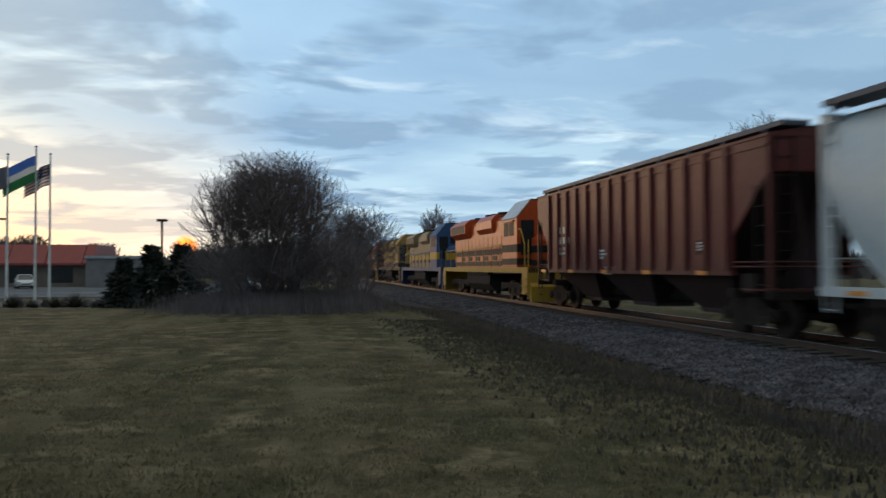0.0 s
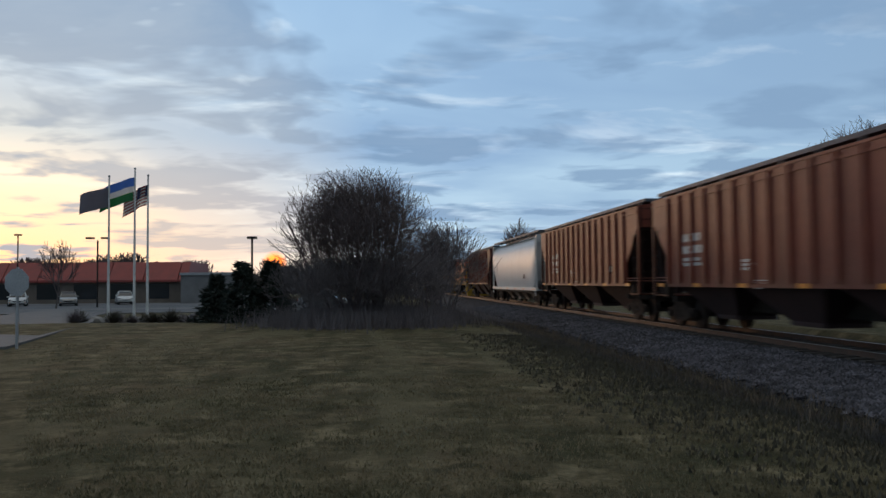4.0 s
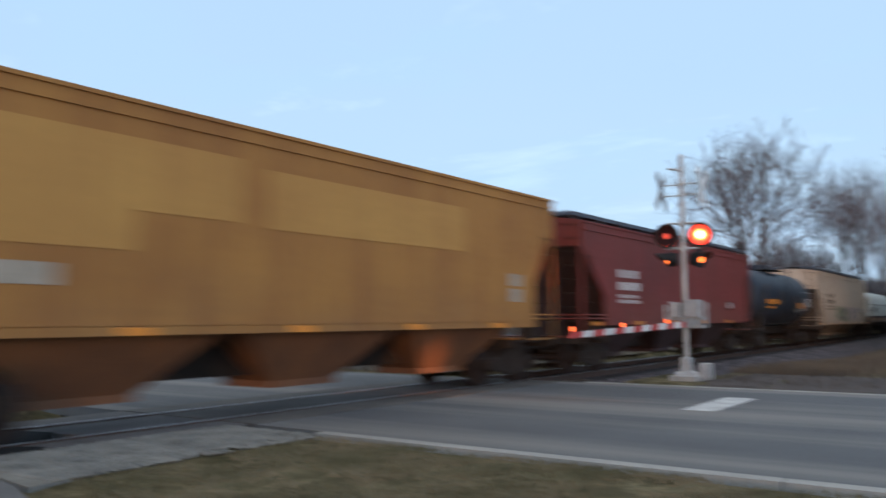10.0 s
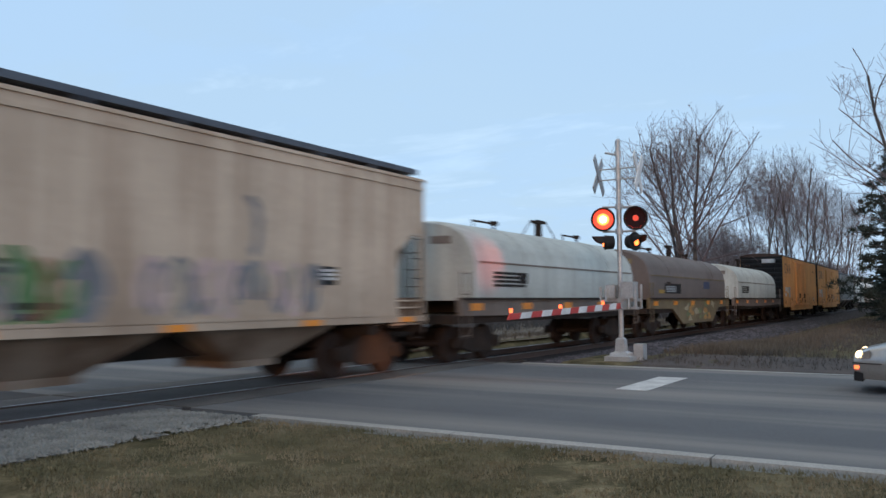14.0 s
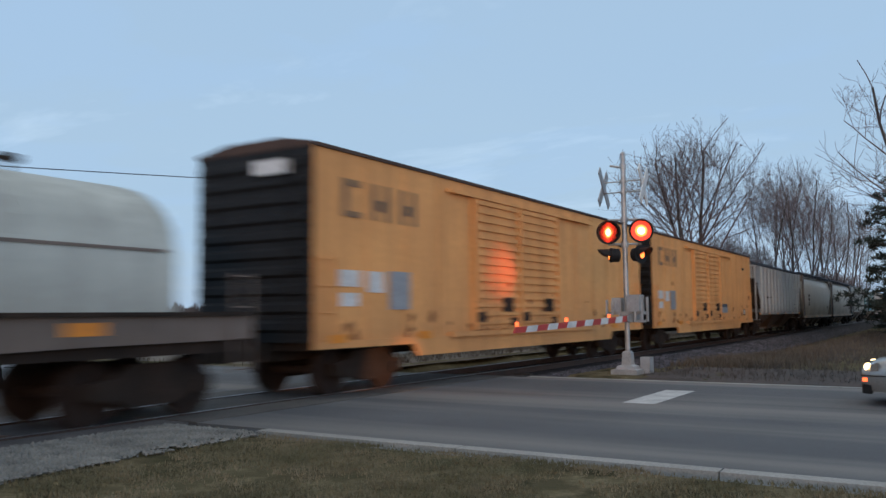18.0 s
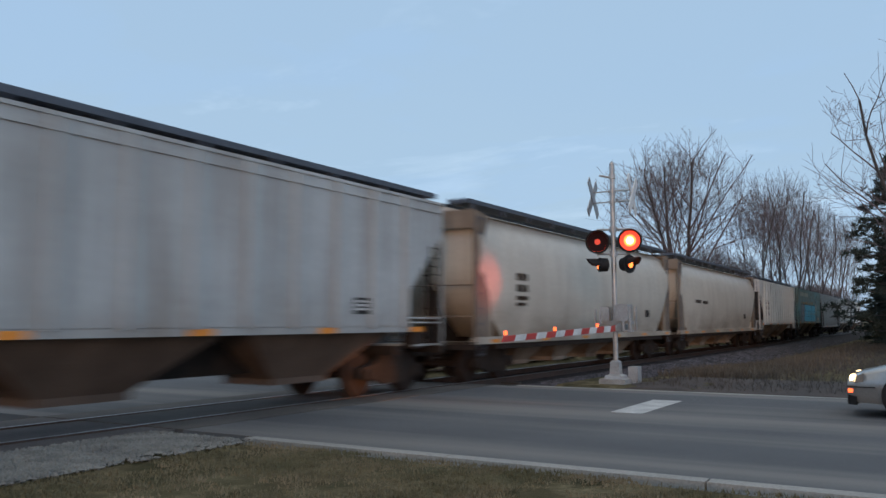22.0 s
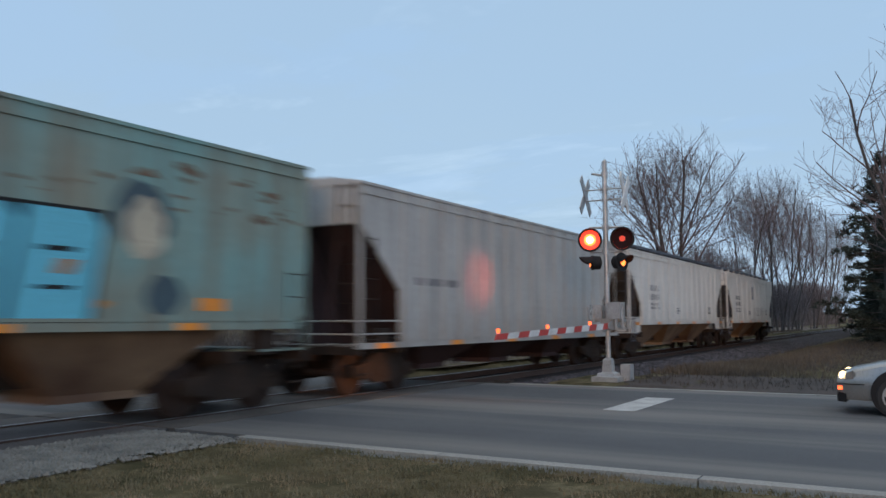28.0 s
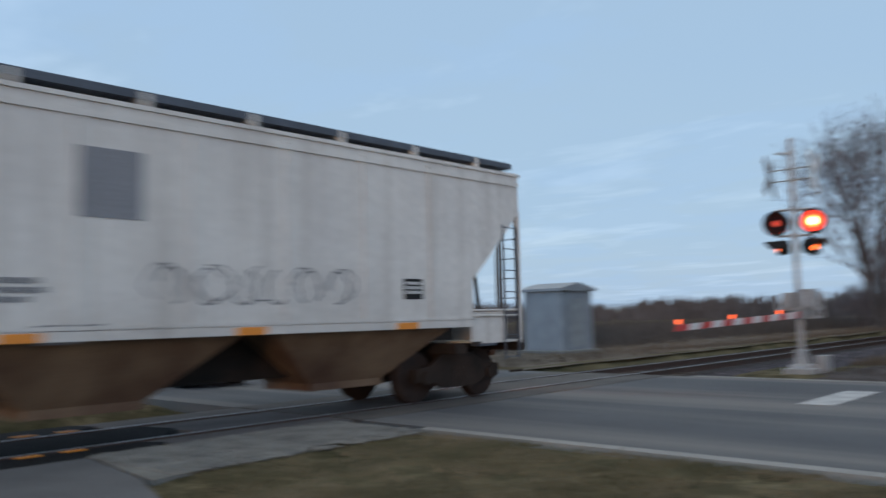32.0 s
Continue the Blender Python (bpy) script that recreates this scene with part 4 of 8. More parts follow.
    reflectors(car, -1.522, np.arange(-half + 0.8, half - 0.6, 3.2), 1.03, 1.12)
    add_trucks(car, half - 1.75)
    add_couplers(car, half, 0.75)
    CARS.append((car, x0 + pitch / 2))
    return car, half


def tank_car(x0, pitch):
    rng = random.Random(3)
    half = pitch / 2 - 0.5
    blackp = car_paint("tank_black", (0.012, 0.018, 0.030), (0.022, 0.030, 0.044), 0.25, (0.05, 0.045, 0.04), 0.4)
    car = thing("tank_car", "black tank car with yellow marks and a dome platform", "tank car", group="freight cars of the train")
    bm = BM()
    r, zc, n = 1.43, 2.5, 28
    st = []
    for x, k in ((-half + 0.3, 0.35), (-half + 0.36, 0.62), (-half + 0.47, 0.86), (-half + 0.6, 0.96), (-half + 0.8, 1.0), (half - 0.8, 1.0), (half - 0.6, 0.96), (half - 0.47, 0.86), (half - 0.36, 0.62), (half - 0.3, 0.35)):
        st.append([(x, r * k * math.cos(math.tau * j / n), zc + r * k * math.sin(math.tau * j / n)) for j in range(n)])
    loft(bm, st)
    part("tank", bm, blackp, car, smooth=True)
    bm = BM()
    tube(bm, (0, 0, 3.85), (0, 0, 4.25), 0.5, n=16)
    part("dome", bm, blackp, car, smooth=True)
    bm = BM()
    bx(bm, -1.3, 1.3, -0.95, 0.95, 3.94, 3.98)
    part("platform", bm, M["black"], car)
    for sy in (-0.95, 0.95):
        bm = BM()
        tube(bm, (-1.3, sy, 4.72), (1.3, sy, 4.72), 0.022, n=5)
        for sx in (-1.3, 0, 1.3):
            tube(bm, (sx, sy, 4.05), (sx, sy, 4.72), 0.02, n=5)
        part("railing", bm, M["black"], car, "dark pipe railing beside the dome")
    bm = BM()
    bx(bm, -half, half, -0.3, 0.3, 0.72, 1.1)
    for s in (-1, 1):
        bx(bm, *sorted((s * half, s * (half - 1.0))), -1.45, 1.45, 0.98, 1.06)
        bx(bm, *sorted((s * (half - 1.5), s * (half - 2.0))), -1.2, 1.2, 0.9, 1.7)
        for sy in (-1.4, 1.4):
            tube(bm, (s * (half - 0.05), sy, 1.05), (s * (half - 0.05), sy, 2.1), 0.02, n=5)
        tube(bm, (s * (half - 0.05), -1.4, 2.1), (s * (half - 0.05), 1.4, 2.1), 0.02, n=5)
    for sy in (-1.45, 1.45):
        tube(bm, (-half + 1, sy, 1.25), (half - 1, sy, 1.25), 0.02, n=5)
    part("underframe", bm, M["under"], car)
    ladder(car, 0.0, -1.46, 1.1, 3.9, M["black"])
    text_bars(car, -1.432, -4.05, 2.42, [(2.2, 0.22)], M["reflector"], rng)
    text_bars(car, -1.428, -4.0, 2.08, [(1.1, 0.08)], M["reflector"], rng)
    bars(car, "placard", -1.434, [(2.37, 3.35, 2.02, 2.30)], M["reflector"], "yellow placard")
    bars(car, "stripe", -1.432, [(3.77, 5.1, 2.86, 2.92)], M["flag_pale"], "pale painted stripe")
    text_bars(car, -1.43, 4.05, 2.55, [(1.05, 0.05)] * 6, M["white"], rng)
    text_bars(car, -1.40, 1.87, 1.95, [(0.6, 0.05), (0.55, 0.05)], M["flag_pale"], rng)
    text_bars(car, -1.41, 3.13, 2.03, [(0.65, 0.05), (0.6, 0.05)], M["white"], rng)
    worn = surface("worn_brown_band", (0.10, 0.058, 0.035), (0.05, 0.035, 0.03), 2.0, 0.8)
    bars(car, "worn_band", -1.43, [(-5.0 + 0.75, -3.9, 2.9, 3.1), (-1.55, -1.2, 2.15, 2.85), (-4.95 + 0.5, -4.2, 1.95, 2.9), (1.34, 1.86, 2.23, 2.63)], worn, "worn brown band on the tank")
    for x in (-2.2, 0.4, 2.6):
        bm = BM()
        loft(bm, [[(x + dx, (r + 0.012) * math.cos(math.tau * q / n), zc + (r + 0.012) * math.sin(math.tau * q / n)) for q in range(n)] for dx in (0, 0.06)])
        part("tank_weld", bm, blackp, car)
    add_trucks(car, half - 1.6)
    add_couplers(car, half, 0.45)
    CARS.append((car, x0 + pitch / 2))


def coil_car(x0, pitch, hood_col, frame_col, label, seed, belly=False, e0=0.8, e1=0.8):
    rng = random.Random(seed)
    half = pitch / 2 - 0.7
    hood = car_paint("coil_hood", hood_col, tuple(c * 0.72 for c in hood_col), 0.35, (0.12, 0.11, 0.10), 0.5)
    fr = car_paint("coil_frame", frame_col, tuple(c * 0.6 for c in frame_col), 0.6, (0.10, 0.07, 0.05), 0.6)
    car = thing("coil_car", label, "coil car", group="freight cars of the train")
    prof = [(-1.45, 1.55), (-1.45, 2.55)]
    for k in range(13):
        a = radians(180 - 15 * k)
        prof.append((1.42 * math.cos(a), 2.6 + 1.02 * math.sin(a)))
    prof += [(1.45, 2.55), (1.45, 1.55)]
    bm = BM()

    def at(x, k):
        return [(x, y * (0.9 + 0.1 * k), z if z < 2.6 else 2.55 + (z - 2.55) * k) for y, z in prof]
    loft(bm, [at(-half + e0, 0.93), at(-half + e0 + 0.05, 0.98), at(-half + e0 + 0.25, 1.0), at(half - e1 - 0.25, 1.0), at(half - e1 - 0.05, 0.98), at(half - e1, 0.93)])
    part("hood", bm, hood, car, smooth=True)
    bm = BM()
    bx(bm, -half + e0 + 0.2, half - e1 - 0.2, -1.465, 1.465, 2.50, 2.545)
    part("hood_seam", bm, fr, car)
    bm = BM()
    loft(bm, [[(1.1 + dx * k, dy * 0.1, z) for dx, dy in ((-1, -1), (1, -1), (1, 1), (-1, 1))] for k, z in ((0.08, 3.55), (0.07, 4.04), (0.42, 4.10), (0.44, 4.15), (0.28, 4.18))])
    part("lifting_bracket", bm, M["under"], car, "dark steel lifting bracket on the hood")
    for sx in (-1, 1):
        for sy in (-0.3, 0.3):
            bm = BM()
            tube(bm, (1.1 + sx * 0.85, sy, 3.5), (1.1 + sx * 0.4, sy * 0.3, 4.13), 0.02, n=6)
            part("bracket_leg", bm, M["under"], car)
    for xa, xb in ((-4.3, -1.9), (2.2, 4.6)):
        bm = BM()
        bx(bm, xb - 1.5, xb, -0.03, 0.03, 3.80, 3.85)
        bx(bm, xb - 0.3, xb - 0.05, -0.08, 0.08, 3.78, 3.90)
        tube(bm, (xb - 0.18, 0.0, 3.5), (xb - 0.18, 0.0, 3.82), 0.04, n=6)
        tube(bm, (xb - 1.45, 0.0, 3.5), (xb - 1.45, 0.0, 3.82), 0.025, n=6)
        part("hood_rod", bm, M["under"], car, "dark steel lifting rod on the hood")
    for xs in (-half + e0 + 2.9, half - e1 - 2.6):
        bm = BM()
        ring = [(y * 1.006, 2.6 + (z - 2.6) * 1.012) for y, z in prof if z > 2.5]
        loft(bm, [[(xs, y, z) for y, z in ring], [(xs + 0.22, y, z) for y, z in ring]])
        part("hood_band", bm, hood, car)
    bm = BM()
    bx(bm, -half + e0 - 0.012, -half + e0, -0.75, -0.15, 3.0, 3.2)
    part("end_stencil", bm, fr, car)
    bm = BM()
    for s in (-1, 1):
        deep = 0.46 if belly else 1.12
        x1, x2, x3, x4 = (-3.75, -2.1, 3.4, 4.8) if belly else (-half + 3.2, -half + 4.4, half - 4.4, half - 3.2)
        prism(bm, [(-half + 0.1, 1.62), (-half + 0.1, 1.18), (x1, 1.15), (x2, deep), (x3, deep), (x4, 1.15), (half - 0.1, 1.18), (half - 0.1, 1.62)], *sorted((s * 1.38, s * 1.5)))
    part("side_sill", bm, fr, car)
    for s in (-1, 1):
        bm = BM()
        bx(bm, -half + 0.15, half - 0.15, *sorted((s * 1.5, s * 1.58)), 1.56, 1.62)
        part("sill_ledge", bm, M["under"], car)
    bm = BM()
    bx(bm, -half, half, -1.4, 1.4, 0.98, 1.2)
    part("underframe", bm, M["under"], car)
    for s in (-1, 1):
        ladder(car, s * (half - 0.3), -1.52, 0.7, 2.2, fr)
    if belly:
        text_bars(car, -1.458, -4.5, 2.12, [(1.5, 0.045)] * 4, M["flag_pale"], rng)
    else:
        text_bars(car, -1.456, -half + e0 + 1.0, 2.3, [(1.9, 0.07)] * 4, M["black"], rng)
    bars(car, "placard", -1.453, [(-half + e0 + 2.5, -half + e0 + 3.0, 2.0, 2.3)], M["under"])
    reflectors(car, -1.503, np.arange(-half + 0.6, half - 0.8, 2.9), 1.30, 1.48, 0.6)
    if belly:
        bars(car, "stencil_panel", -1.452, [(-4.7, -2.2, 1.80, 2.22)], M["soot_shade"], "dark painted panel behind small print")
        bars(car, "painted_patch", -1.452, [(1.9, 3.1, 2.05, 2.40)], surface("faded_navy", (0.05, 0.065, 0.12), (0.035, 0.045, 0.09), 2.0, 0.7), "faded navy painted patch")
        bars(car, "painted_patch", -1.452, [(-5.55, -4.78, 1.8, 1.95)], surface("dull_ochre", (0.36, 0.22, 0.03), (0.28, 0.17, 0.03), 2.0, 0.7), "dull ochre painted patch")
        cols = [surface("spray_mix", c, tuple(v * 0.7 for v in c), 2.0, 0.8) for c in ((0.42, 0.22, 0.06), (0.16, 0.19, 0.08), (0.40, 0.34, 0.22))]
        for k in range(24):
            cx, cz, r = rng.uniform(-2.4, 3.6), rng.uniform(0.66, 1.35), rng.uniform(0.08, 0.28)
            bm = BM()
            prism(bm, [(cx + r * 1.3 * rng.uniform(0.5, 1.4) * math.cos(math.tau * i / 9), max(0.58, cz + r * 0.6 * rng.uniform(0.5, 1.4) * math.sin(math.tau * i / 9))) for i in range(9)], -1.502 - 0.001 * (k % 4), -1.5)
            part("paint_splash", bm, cols[k % 3], car)
    add_trucks(car, half - 1.7)
    add_couplers(car, half, 0.65)
    CARS.append((car, x0 + pitch / 2))


def box_car(x0, pitch, seed, paint):
    rng = random.Random(seed)
    half = pitch / 2 - 0.78
    car = thing("boxcar", "yellow boxcar with ribbed sliding doors and a black end", "boxcar", group="freight cars of the train")
    eave, sill = 4.74, 1.05
    bm = BM()
    bx(bm, -half, half, -1.5, 1.5, sill, eave)
    part("body", bm, paint, car)
    bm = BM()
    ring = [(-1.54, eave - 0.05), (-1.54, eave + 0.02), (-0.7, eave + 0.17), (0.7, eave + 0.17), (1.54, eave + 0.02), (1.54, eave - 0.05)]
    loft(bm, [[(x, y, z) for y, z in ring] for x in (-half - 0.05, half + 0.05)])
    part("roof", bm, car_paint("boxcar_roof", (0.045, 0.028, 0.023), (0.075, 0.045, 0.032)), car, "rusty brown roof")
    # ends with horizontal corrugations
    for s in (-1, 1):
        bm = BM()
        bx(bm, *sorted((s * half, s * (half + 0.03))), -1.48, 1.48, sill, eave - 0.05)
        end = part("end_wall", bm, M["black"], car, "black corrugated end")
        for k in range(10):
            z = sill + 0.3 + k * 0.34
            bm = BM()
            prism(bm, [(s * (half + 0.03), z - 0.12), (s * (half + 0.10), z - 0.06), (s * (half + 0.10), z + 0.06), (s * (half + 0.03), z + 0.12)], -1.42, 1.42)
            part("corrugation", bm, M["black"], end)
        bars_end = BM()
        bx(bars_end, *sorted((s * (half + 0.10), s * (half + 0.11))), -1.0, -0.05, 4.22, 4.5)
        part("end_mark", bars_end, M["white"], car)
        ladder(car, s * (half - 0.32), -1.53, 1.1, 2.6, paint)
        ladder(car, s * (half + 0.13), -1.15, 1.1, 2.6 if s > 0 else 4.5, M["black"], along="y")
    # plain sheets between flat posts
    x = -half + 1.6
    while x < half - 0.4:
        if not (-3.8 < x < 1.7):
            bm = BM()
            bx(bm, x - 0.035, x + 0.035, -1.516, -1.5, sill + 0.05, eave - 0.1)
            part("side_seam", bm, paint, car)
        x += 1.35
    # two doors
    for a, b in ((-3.50, -1.06), (-1.0, 1.5)):
        bm = BM()
        bx(bm, a, b, -1.57, -1.5, sill + 0.12, eave - 0.35)
        door = part("door", bm, paint, car)
        for k in range(15):
            z = sill + 0.3 + k * 0.21
            bm = BM()
            prism(bm, [(a + 0.06, z - 0.05), (b - 0.06, z - 0.05), (b - 0.06, z + 0.05), (a + 0.06, z + 0.05)], -1.615, -1.57)
            part("door_rib", bm, paint, door)
        bm = BM()
        bx(bm, b - 0.95, b - 0.45, -1.63, -1.57, sill + 0.55, sill + 0.92)
        part("lock_box", bm, M["under"], door)
        bm = BM()
        bx(bm, a + 0.12, a + 0.5, -1.625, -1.57, sill + 0.3, sill + 0.55)
        part("door_latch", bm, M["wheel"], door, "rusty door latch plate")
        bm = BM()
        bx(bm, b - 0.5, b - 0.2, -1.625, -1.57, sill + 0.2, sill + 0.4)
        part("door_latch", bm, M["wheel"], door, "rusty door latch plate")
        for q in (a + 0.04, b - 0.04):
            bm = BM()
            bx(bm, q - 0.03, q + 0.03, -1.635, -1.57, sill + 0.12, eave - 0.37)
            part("door_edge", bm, paint, door)
    for za, zb in ((sill - 0.02, sill + 0.10), (eave - 0.36, eave - 0.28)):
        bm = BM()
        bx(bm, -4.6, 4.2, -1.62, -1.5, za, zb)
        part("door_track", bm, paint, car)
    # rust blooms low on the side and round the doors
    rust_m = surface("rust_bloom", (0.34, 0.135, 0.04), (0.20, 0.08, 0.03), 4.0, 0.9)
    for _ in range(46):
        cx, cz, r = rng.uniform(-half + 0.5, half - 0.4), sill + rng.expovariate(2.2) * 0.7 + 0.05, rng.uniform(0.03, 0.13)
        bm = BM()
        prism(bm, [(cx + r * rng.uniform(0.5, 1.4) * math.cos(math.tau * k / 9), min(eave - 0.2, cz + r * rng.uniform(0.4, 1.5) * math.sin(math.tau * k / 9))) for k in range(9)], -1.518 if not -3.55 < cx < 1.55 else -1.573, -1.5)
        part("rust_spot", bm, rust_m, car)
    bm = BM()
    prism(bm, [(-half, sill + 0.02), (-half, sill - 0.12), (-half + 3.2, sill - 0.12), (-half + 3.4, sill - 0.38), (half - 3.4, sill - 0.38), (half - 3.2, sill - 0.12), (half, sill - 0.12), (half, sill + 0.02)], -1.55, -1.48)
    part("side_sill", bm, paint, car)
    bm = BM()
    bx(bm, -half, half, -0.3, 0.3, 0.68, sill)
    bx(bm, -half + 0.1, half - 0.1, -1.45, 1.45, 0.9, sill)
    part("underframe", bm, M["under"], car)
    y = -1.513
    # large dark railway initials drawn as plain shapes
    faded = surface("faded_brown_paint", (0.20, 0.125, 0.075), (0.34, 0.19, 0.09), 2.0, 0.8)
    h = 3.45
    shapes = [(-half + 0.8, -half + 1.0, h, h + 0.74), (-half + 0.8, -half + 1.4, h + 0.6, h + 0.74), (-half + 0.8, -half + 1.4, h, h + 0.12)]
    for k in (1.75, 2.75):
        shapes += [(-half + k, -half + k + 0.17, h, h + 0.74), (-half + k + 0.45, -half + k + 0.62, h, h + 0.74), (-half + k + 0.2, -half + k + 0.42, h + 0.2, h + 0.42)]
    bars(car, "initial", y, shapes, faded, "faded dark painted initial")
    bars(car, "patch", y, [(-half + 0.7, -half + 1.35, 2.1, 2.42), (-half + 1.6, -half + 2.15, 2.0, 2.42), (-half + 0.75, -half + 1.3, 1.72, 1.98)], M["white"], "white painted-out patches")
    bars(car, "patch", y - 0.002, [(-half + 2.35, -half + 3.1, 1.66, 2.45)], M["galv"], "grey painted-out patch")
    bars(car, "notice", y, [(half - 2.35, half - 1.85, 1.35, 1.68)], M["black"])
    text_bars(car, y - 0.004, half - 2.3, 1.63, [(0.4, 0.05)] * 3, M["white"], rng)
    bars(car, "stain", y, [(half - 2.35, half - 1.85, 3.86, 3.99)], M["under"])
    if seed == 18:
        bars(car, "patch", y, [(1.8, 3.3, 1.5, 1.8)], M["flag_pale"], "pale smeared patch")
        bars(car, "patch", y - 0.002, [(2.0, 3.2, 1.78, 1.95)], M["board"], "dull blue smeared patch")
    reflectors(car, -1.553, np.arange(-half + 0.4, half - 0.6, 3.0), sill - 0.02, sill + 0.14)
    add_trucks(car, half - 2.2)
    add_couplers(car, half, 0.74)
    CARS.append((car, x0 + pitch / 2))


def locomotive(x0, pitch, label, body, stripe, lower, cab, nose, seed, number=None, band=((1.62, 1.86), (2.18, 2.48)), roof_mat=None):
    """A six-axle road switcher with its cab end towards the train's rear (+x)."""
    half = pitch / 2 - 0.5
    hc = half + 0.95
    sooty = M["soot_shade"]
    car = thing("locomotive", label, "locomotive", group="locomotives of the train")
    # long hood with bevelled roof edges
    bm = BM()
    ring = [(-0.95, 1.55), (-0.95, 3.85), (-0.72, 4.08), (0.72, 4.08), (0.95, 3.85), (0.95, 1.55)]
    loft(bm, [[(x, y, z) for y, z in ring] for x in (-half + 0.9, hc - 5.2)])
    hood = part("long_hood", bm, body, car)
    for za, zb in band:
        bm = BM()
        bx(bm, -half + 0.88, hc - 5.2, -0.958, 0.958, za, zb)
        part("stripe", bm, stripe, car)
    bm = BM()
    bx(bm, -half + 0.9, hc - 5.3, -0.66, 0.66, 4.08, 4.14)
    part("hood_roof", bm, sooty, car, "sooty hood roof")
    # flared radiators, dynamic brake blister, exhaust
    bm = BM()
    ring = [(-0.95, 3.2), (-1.32, 3.5), (-1.32, 4.0), (-1.0, 4.28), (1.0, 4.28), (1.32, 4.0), (1.32, 3.5), (0.95, 3.2)]
    loft(bm, [[(x, y, z) for y, z in ring] for x in (-half + 1.2, -half + 5.4)])
    part("radiator", bm, body, car, "flared radiator housing")
    bm = BM()
    ring = [(-0.96, 3.3), (-1.16, 3.55), (-1.16, 3.95), (-0.9, 4.24), (0.9, 4.24), (1.16, 3.95), (1.16, 3.55), (0.96, 3.3)]
    loft(bm, [[(x, y, z) for y, z in ring] for x in (-half + 7.6, -half + 11.0)])
    part("brake_blister", bm, body, car)
    for k, x in enumerate((2.0, 3.3, 4.6, 8.5, 10.0)):
        bm = BM()
        tube(bm, (-half + x, 0, 4.2), (-half + x, 0, 4.42), 0.55, n=14)
        part("fan", bm, sooty, car)
    bm = BM()
    bx(bm, -half + 6.2, -half + 6.9, -0.3, 0.3, 4.1, 4.5)
    part("exhaust", bm, sooty, car)
    bm = BM()
    bx(bm, -half + 1.4, -half + 5.2, -1.335, -1.32, 3.52, 3.98)
    part("radiator_grille", bm, M["black"], car, "dark radiator grille")
    bm = BM()
    bx(bm, hc - 7.0, hc - 5.5, -0.975, -0.95, 3.05, 3.8)
    part("air_filter_grille", bm, M["black"], car, "dark intake grille")
    for k in range(11):
        bm = BM()
        bx(bm, -half + 2.0 + k * 0.95, -half + 2.86 + k * 0.95, -0.972, -0.95, 2.52, 3.12)
        part("hood_door", bm, body, hood)
        bm = BM()
        bx(bm, -half + 2.0 + k * 0.95, -half + 2.86 + k * 0.95, -0.970, -0.95, 1.9, 2.14)
        part("hood_louvre", bm, M["black"] if k % 2 else body, hood)
    # cab with chamfered roof
    bm = BM()
    ring = [(-1.5, 1.55), (-1.5, 3.72), (-0.85, 4.5), (0.85, 4.5), (1.5, 3.72), (1.5, 1.55)]
    loft(bm, [[(x, y, z) for y, z in ring] for x in (hc - 5.2, hc - 2.7)])
    cb = part("cab", bm, cab, car)
    for sy in (-1, 1):
        bm = BM()
        loft(bm, [[(x, sy * 1.53, 3.71), (x, sy * 0.86, 4.52), (x, sy * 0.86, 4.55), (x, sy * 1.55, 3.73)] for x in (hc - 5.22, hc - 2.72)])
        part("cab_roof_slope", bm, roof_mat or cab, cb, "glossy sloping cab roof sheet")
    bm = BM()
    bx(bm, hc - 5.2, hc - 2.75, -0.85, 0.85, 4.5, 4.56)
    part("cab_roof", bm, sooty, cb, "sooty cab roof")
    for za, zb in band:
        bm = BM()
        bx(bm, hc - 5.21, hc - 2.685, -1.51, 1.51, za + 0.04, zb + 0.08)
        part("cab_stripe", bm, stripe, cb)
    for a, b in ((4.85, 4.1), (3.95, 3.2)):
        bm = BM()
        bx(bm, hc - a, hc - b, -1.512, -1.49, 2.95, 3.55)
        part("cab_window", bm, M["black"], cb, "dark cab side window")
    bm = BM()
    bx(bm, hc - 4.95, hc - 3.1, -1.60, -1.50, 3.58, 3.64)
    part("window_awning", bm, cab, cb)
    for ya, yb, za in ((-1.32, -0.72, 2.1), (0.2, 1.3, 3.0), (-0.55, 0.05, 3.15)):
        bm = BM()
        bx(bm, hc - 2.72, hc - 2.68, ya, yb, za, 3.62)
        part("windscreen" if za > 2.5 else "cab_door", bm, M["black"], cb, "dark cab front window" if za > 2.5 else "dark cab end door")
    bm = BM()
    bx(bm, hc - 2.72, hc - 2.67, -0.1, 1.05, 3.74, 4.2)
    part("number_board", bm, M["black"], cb)
    if number:
        cu = bpy.data.curves.new("number", "FONT")
        cu.body, cu.size, cu.align_x = number, 0.44, "CENTER"
        cu.extrude, cu.offset = 0.004, 0.008
        cu.materials.append(M["white"])
        ob = new("number", cu)
        ob.parent = cb
        ob.matrix_basis = Matrix.Translation((hc - 2.66, 0.48, 3.82)) @ Euler((radians(90), 0, radians(90))).to_matrix().to_4x4()
    else:
        for k in range(4):
            bm = BM()
            bx(bm, hc - 2.67, hc - 2.66, 0.05 + 0.22 * k, 0.2 + 0.22 * k, 3.84, 4.1)
            part("number_bar", bm, M["flag_pale"], cb)
    # short hood
    bm = BM()
    loft(bm, [[(x, -0.85, 1.55), (x, -0.85, z - 0.2), (x, -0.6, z), (x, 0.6, z), (x, 0.85, z - 0.2), (x, 0.85, 1.55)] for x, z in ((hc - 2.7, 3.0), (half - 1.0, 2.9), (half - 0.82, 2.7))])
    sh = part("short_hood", bm, nose, car)
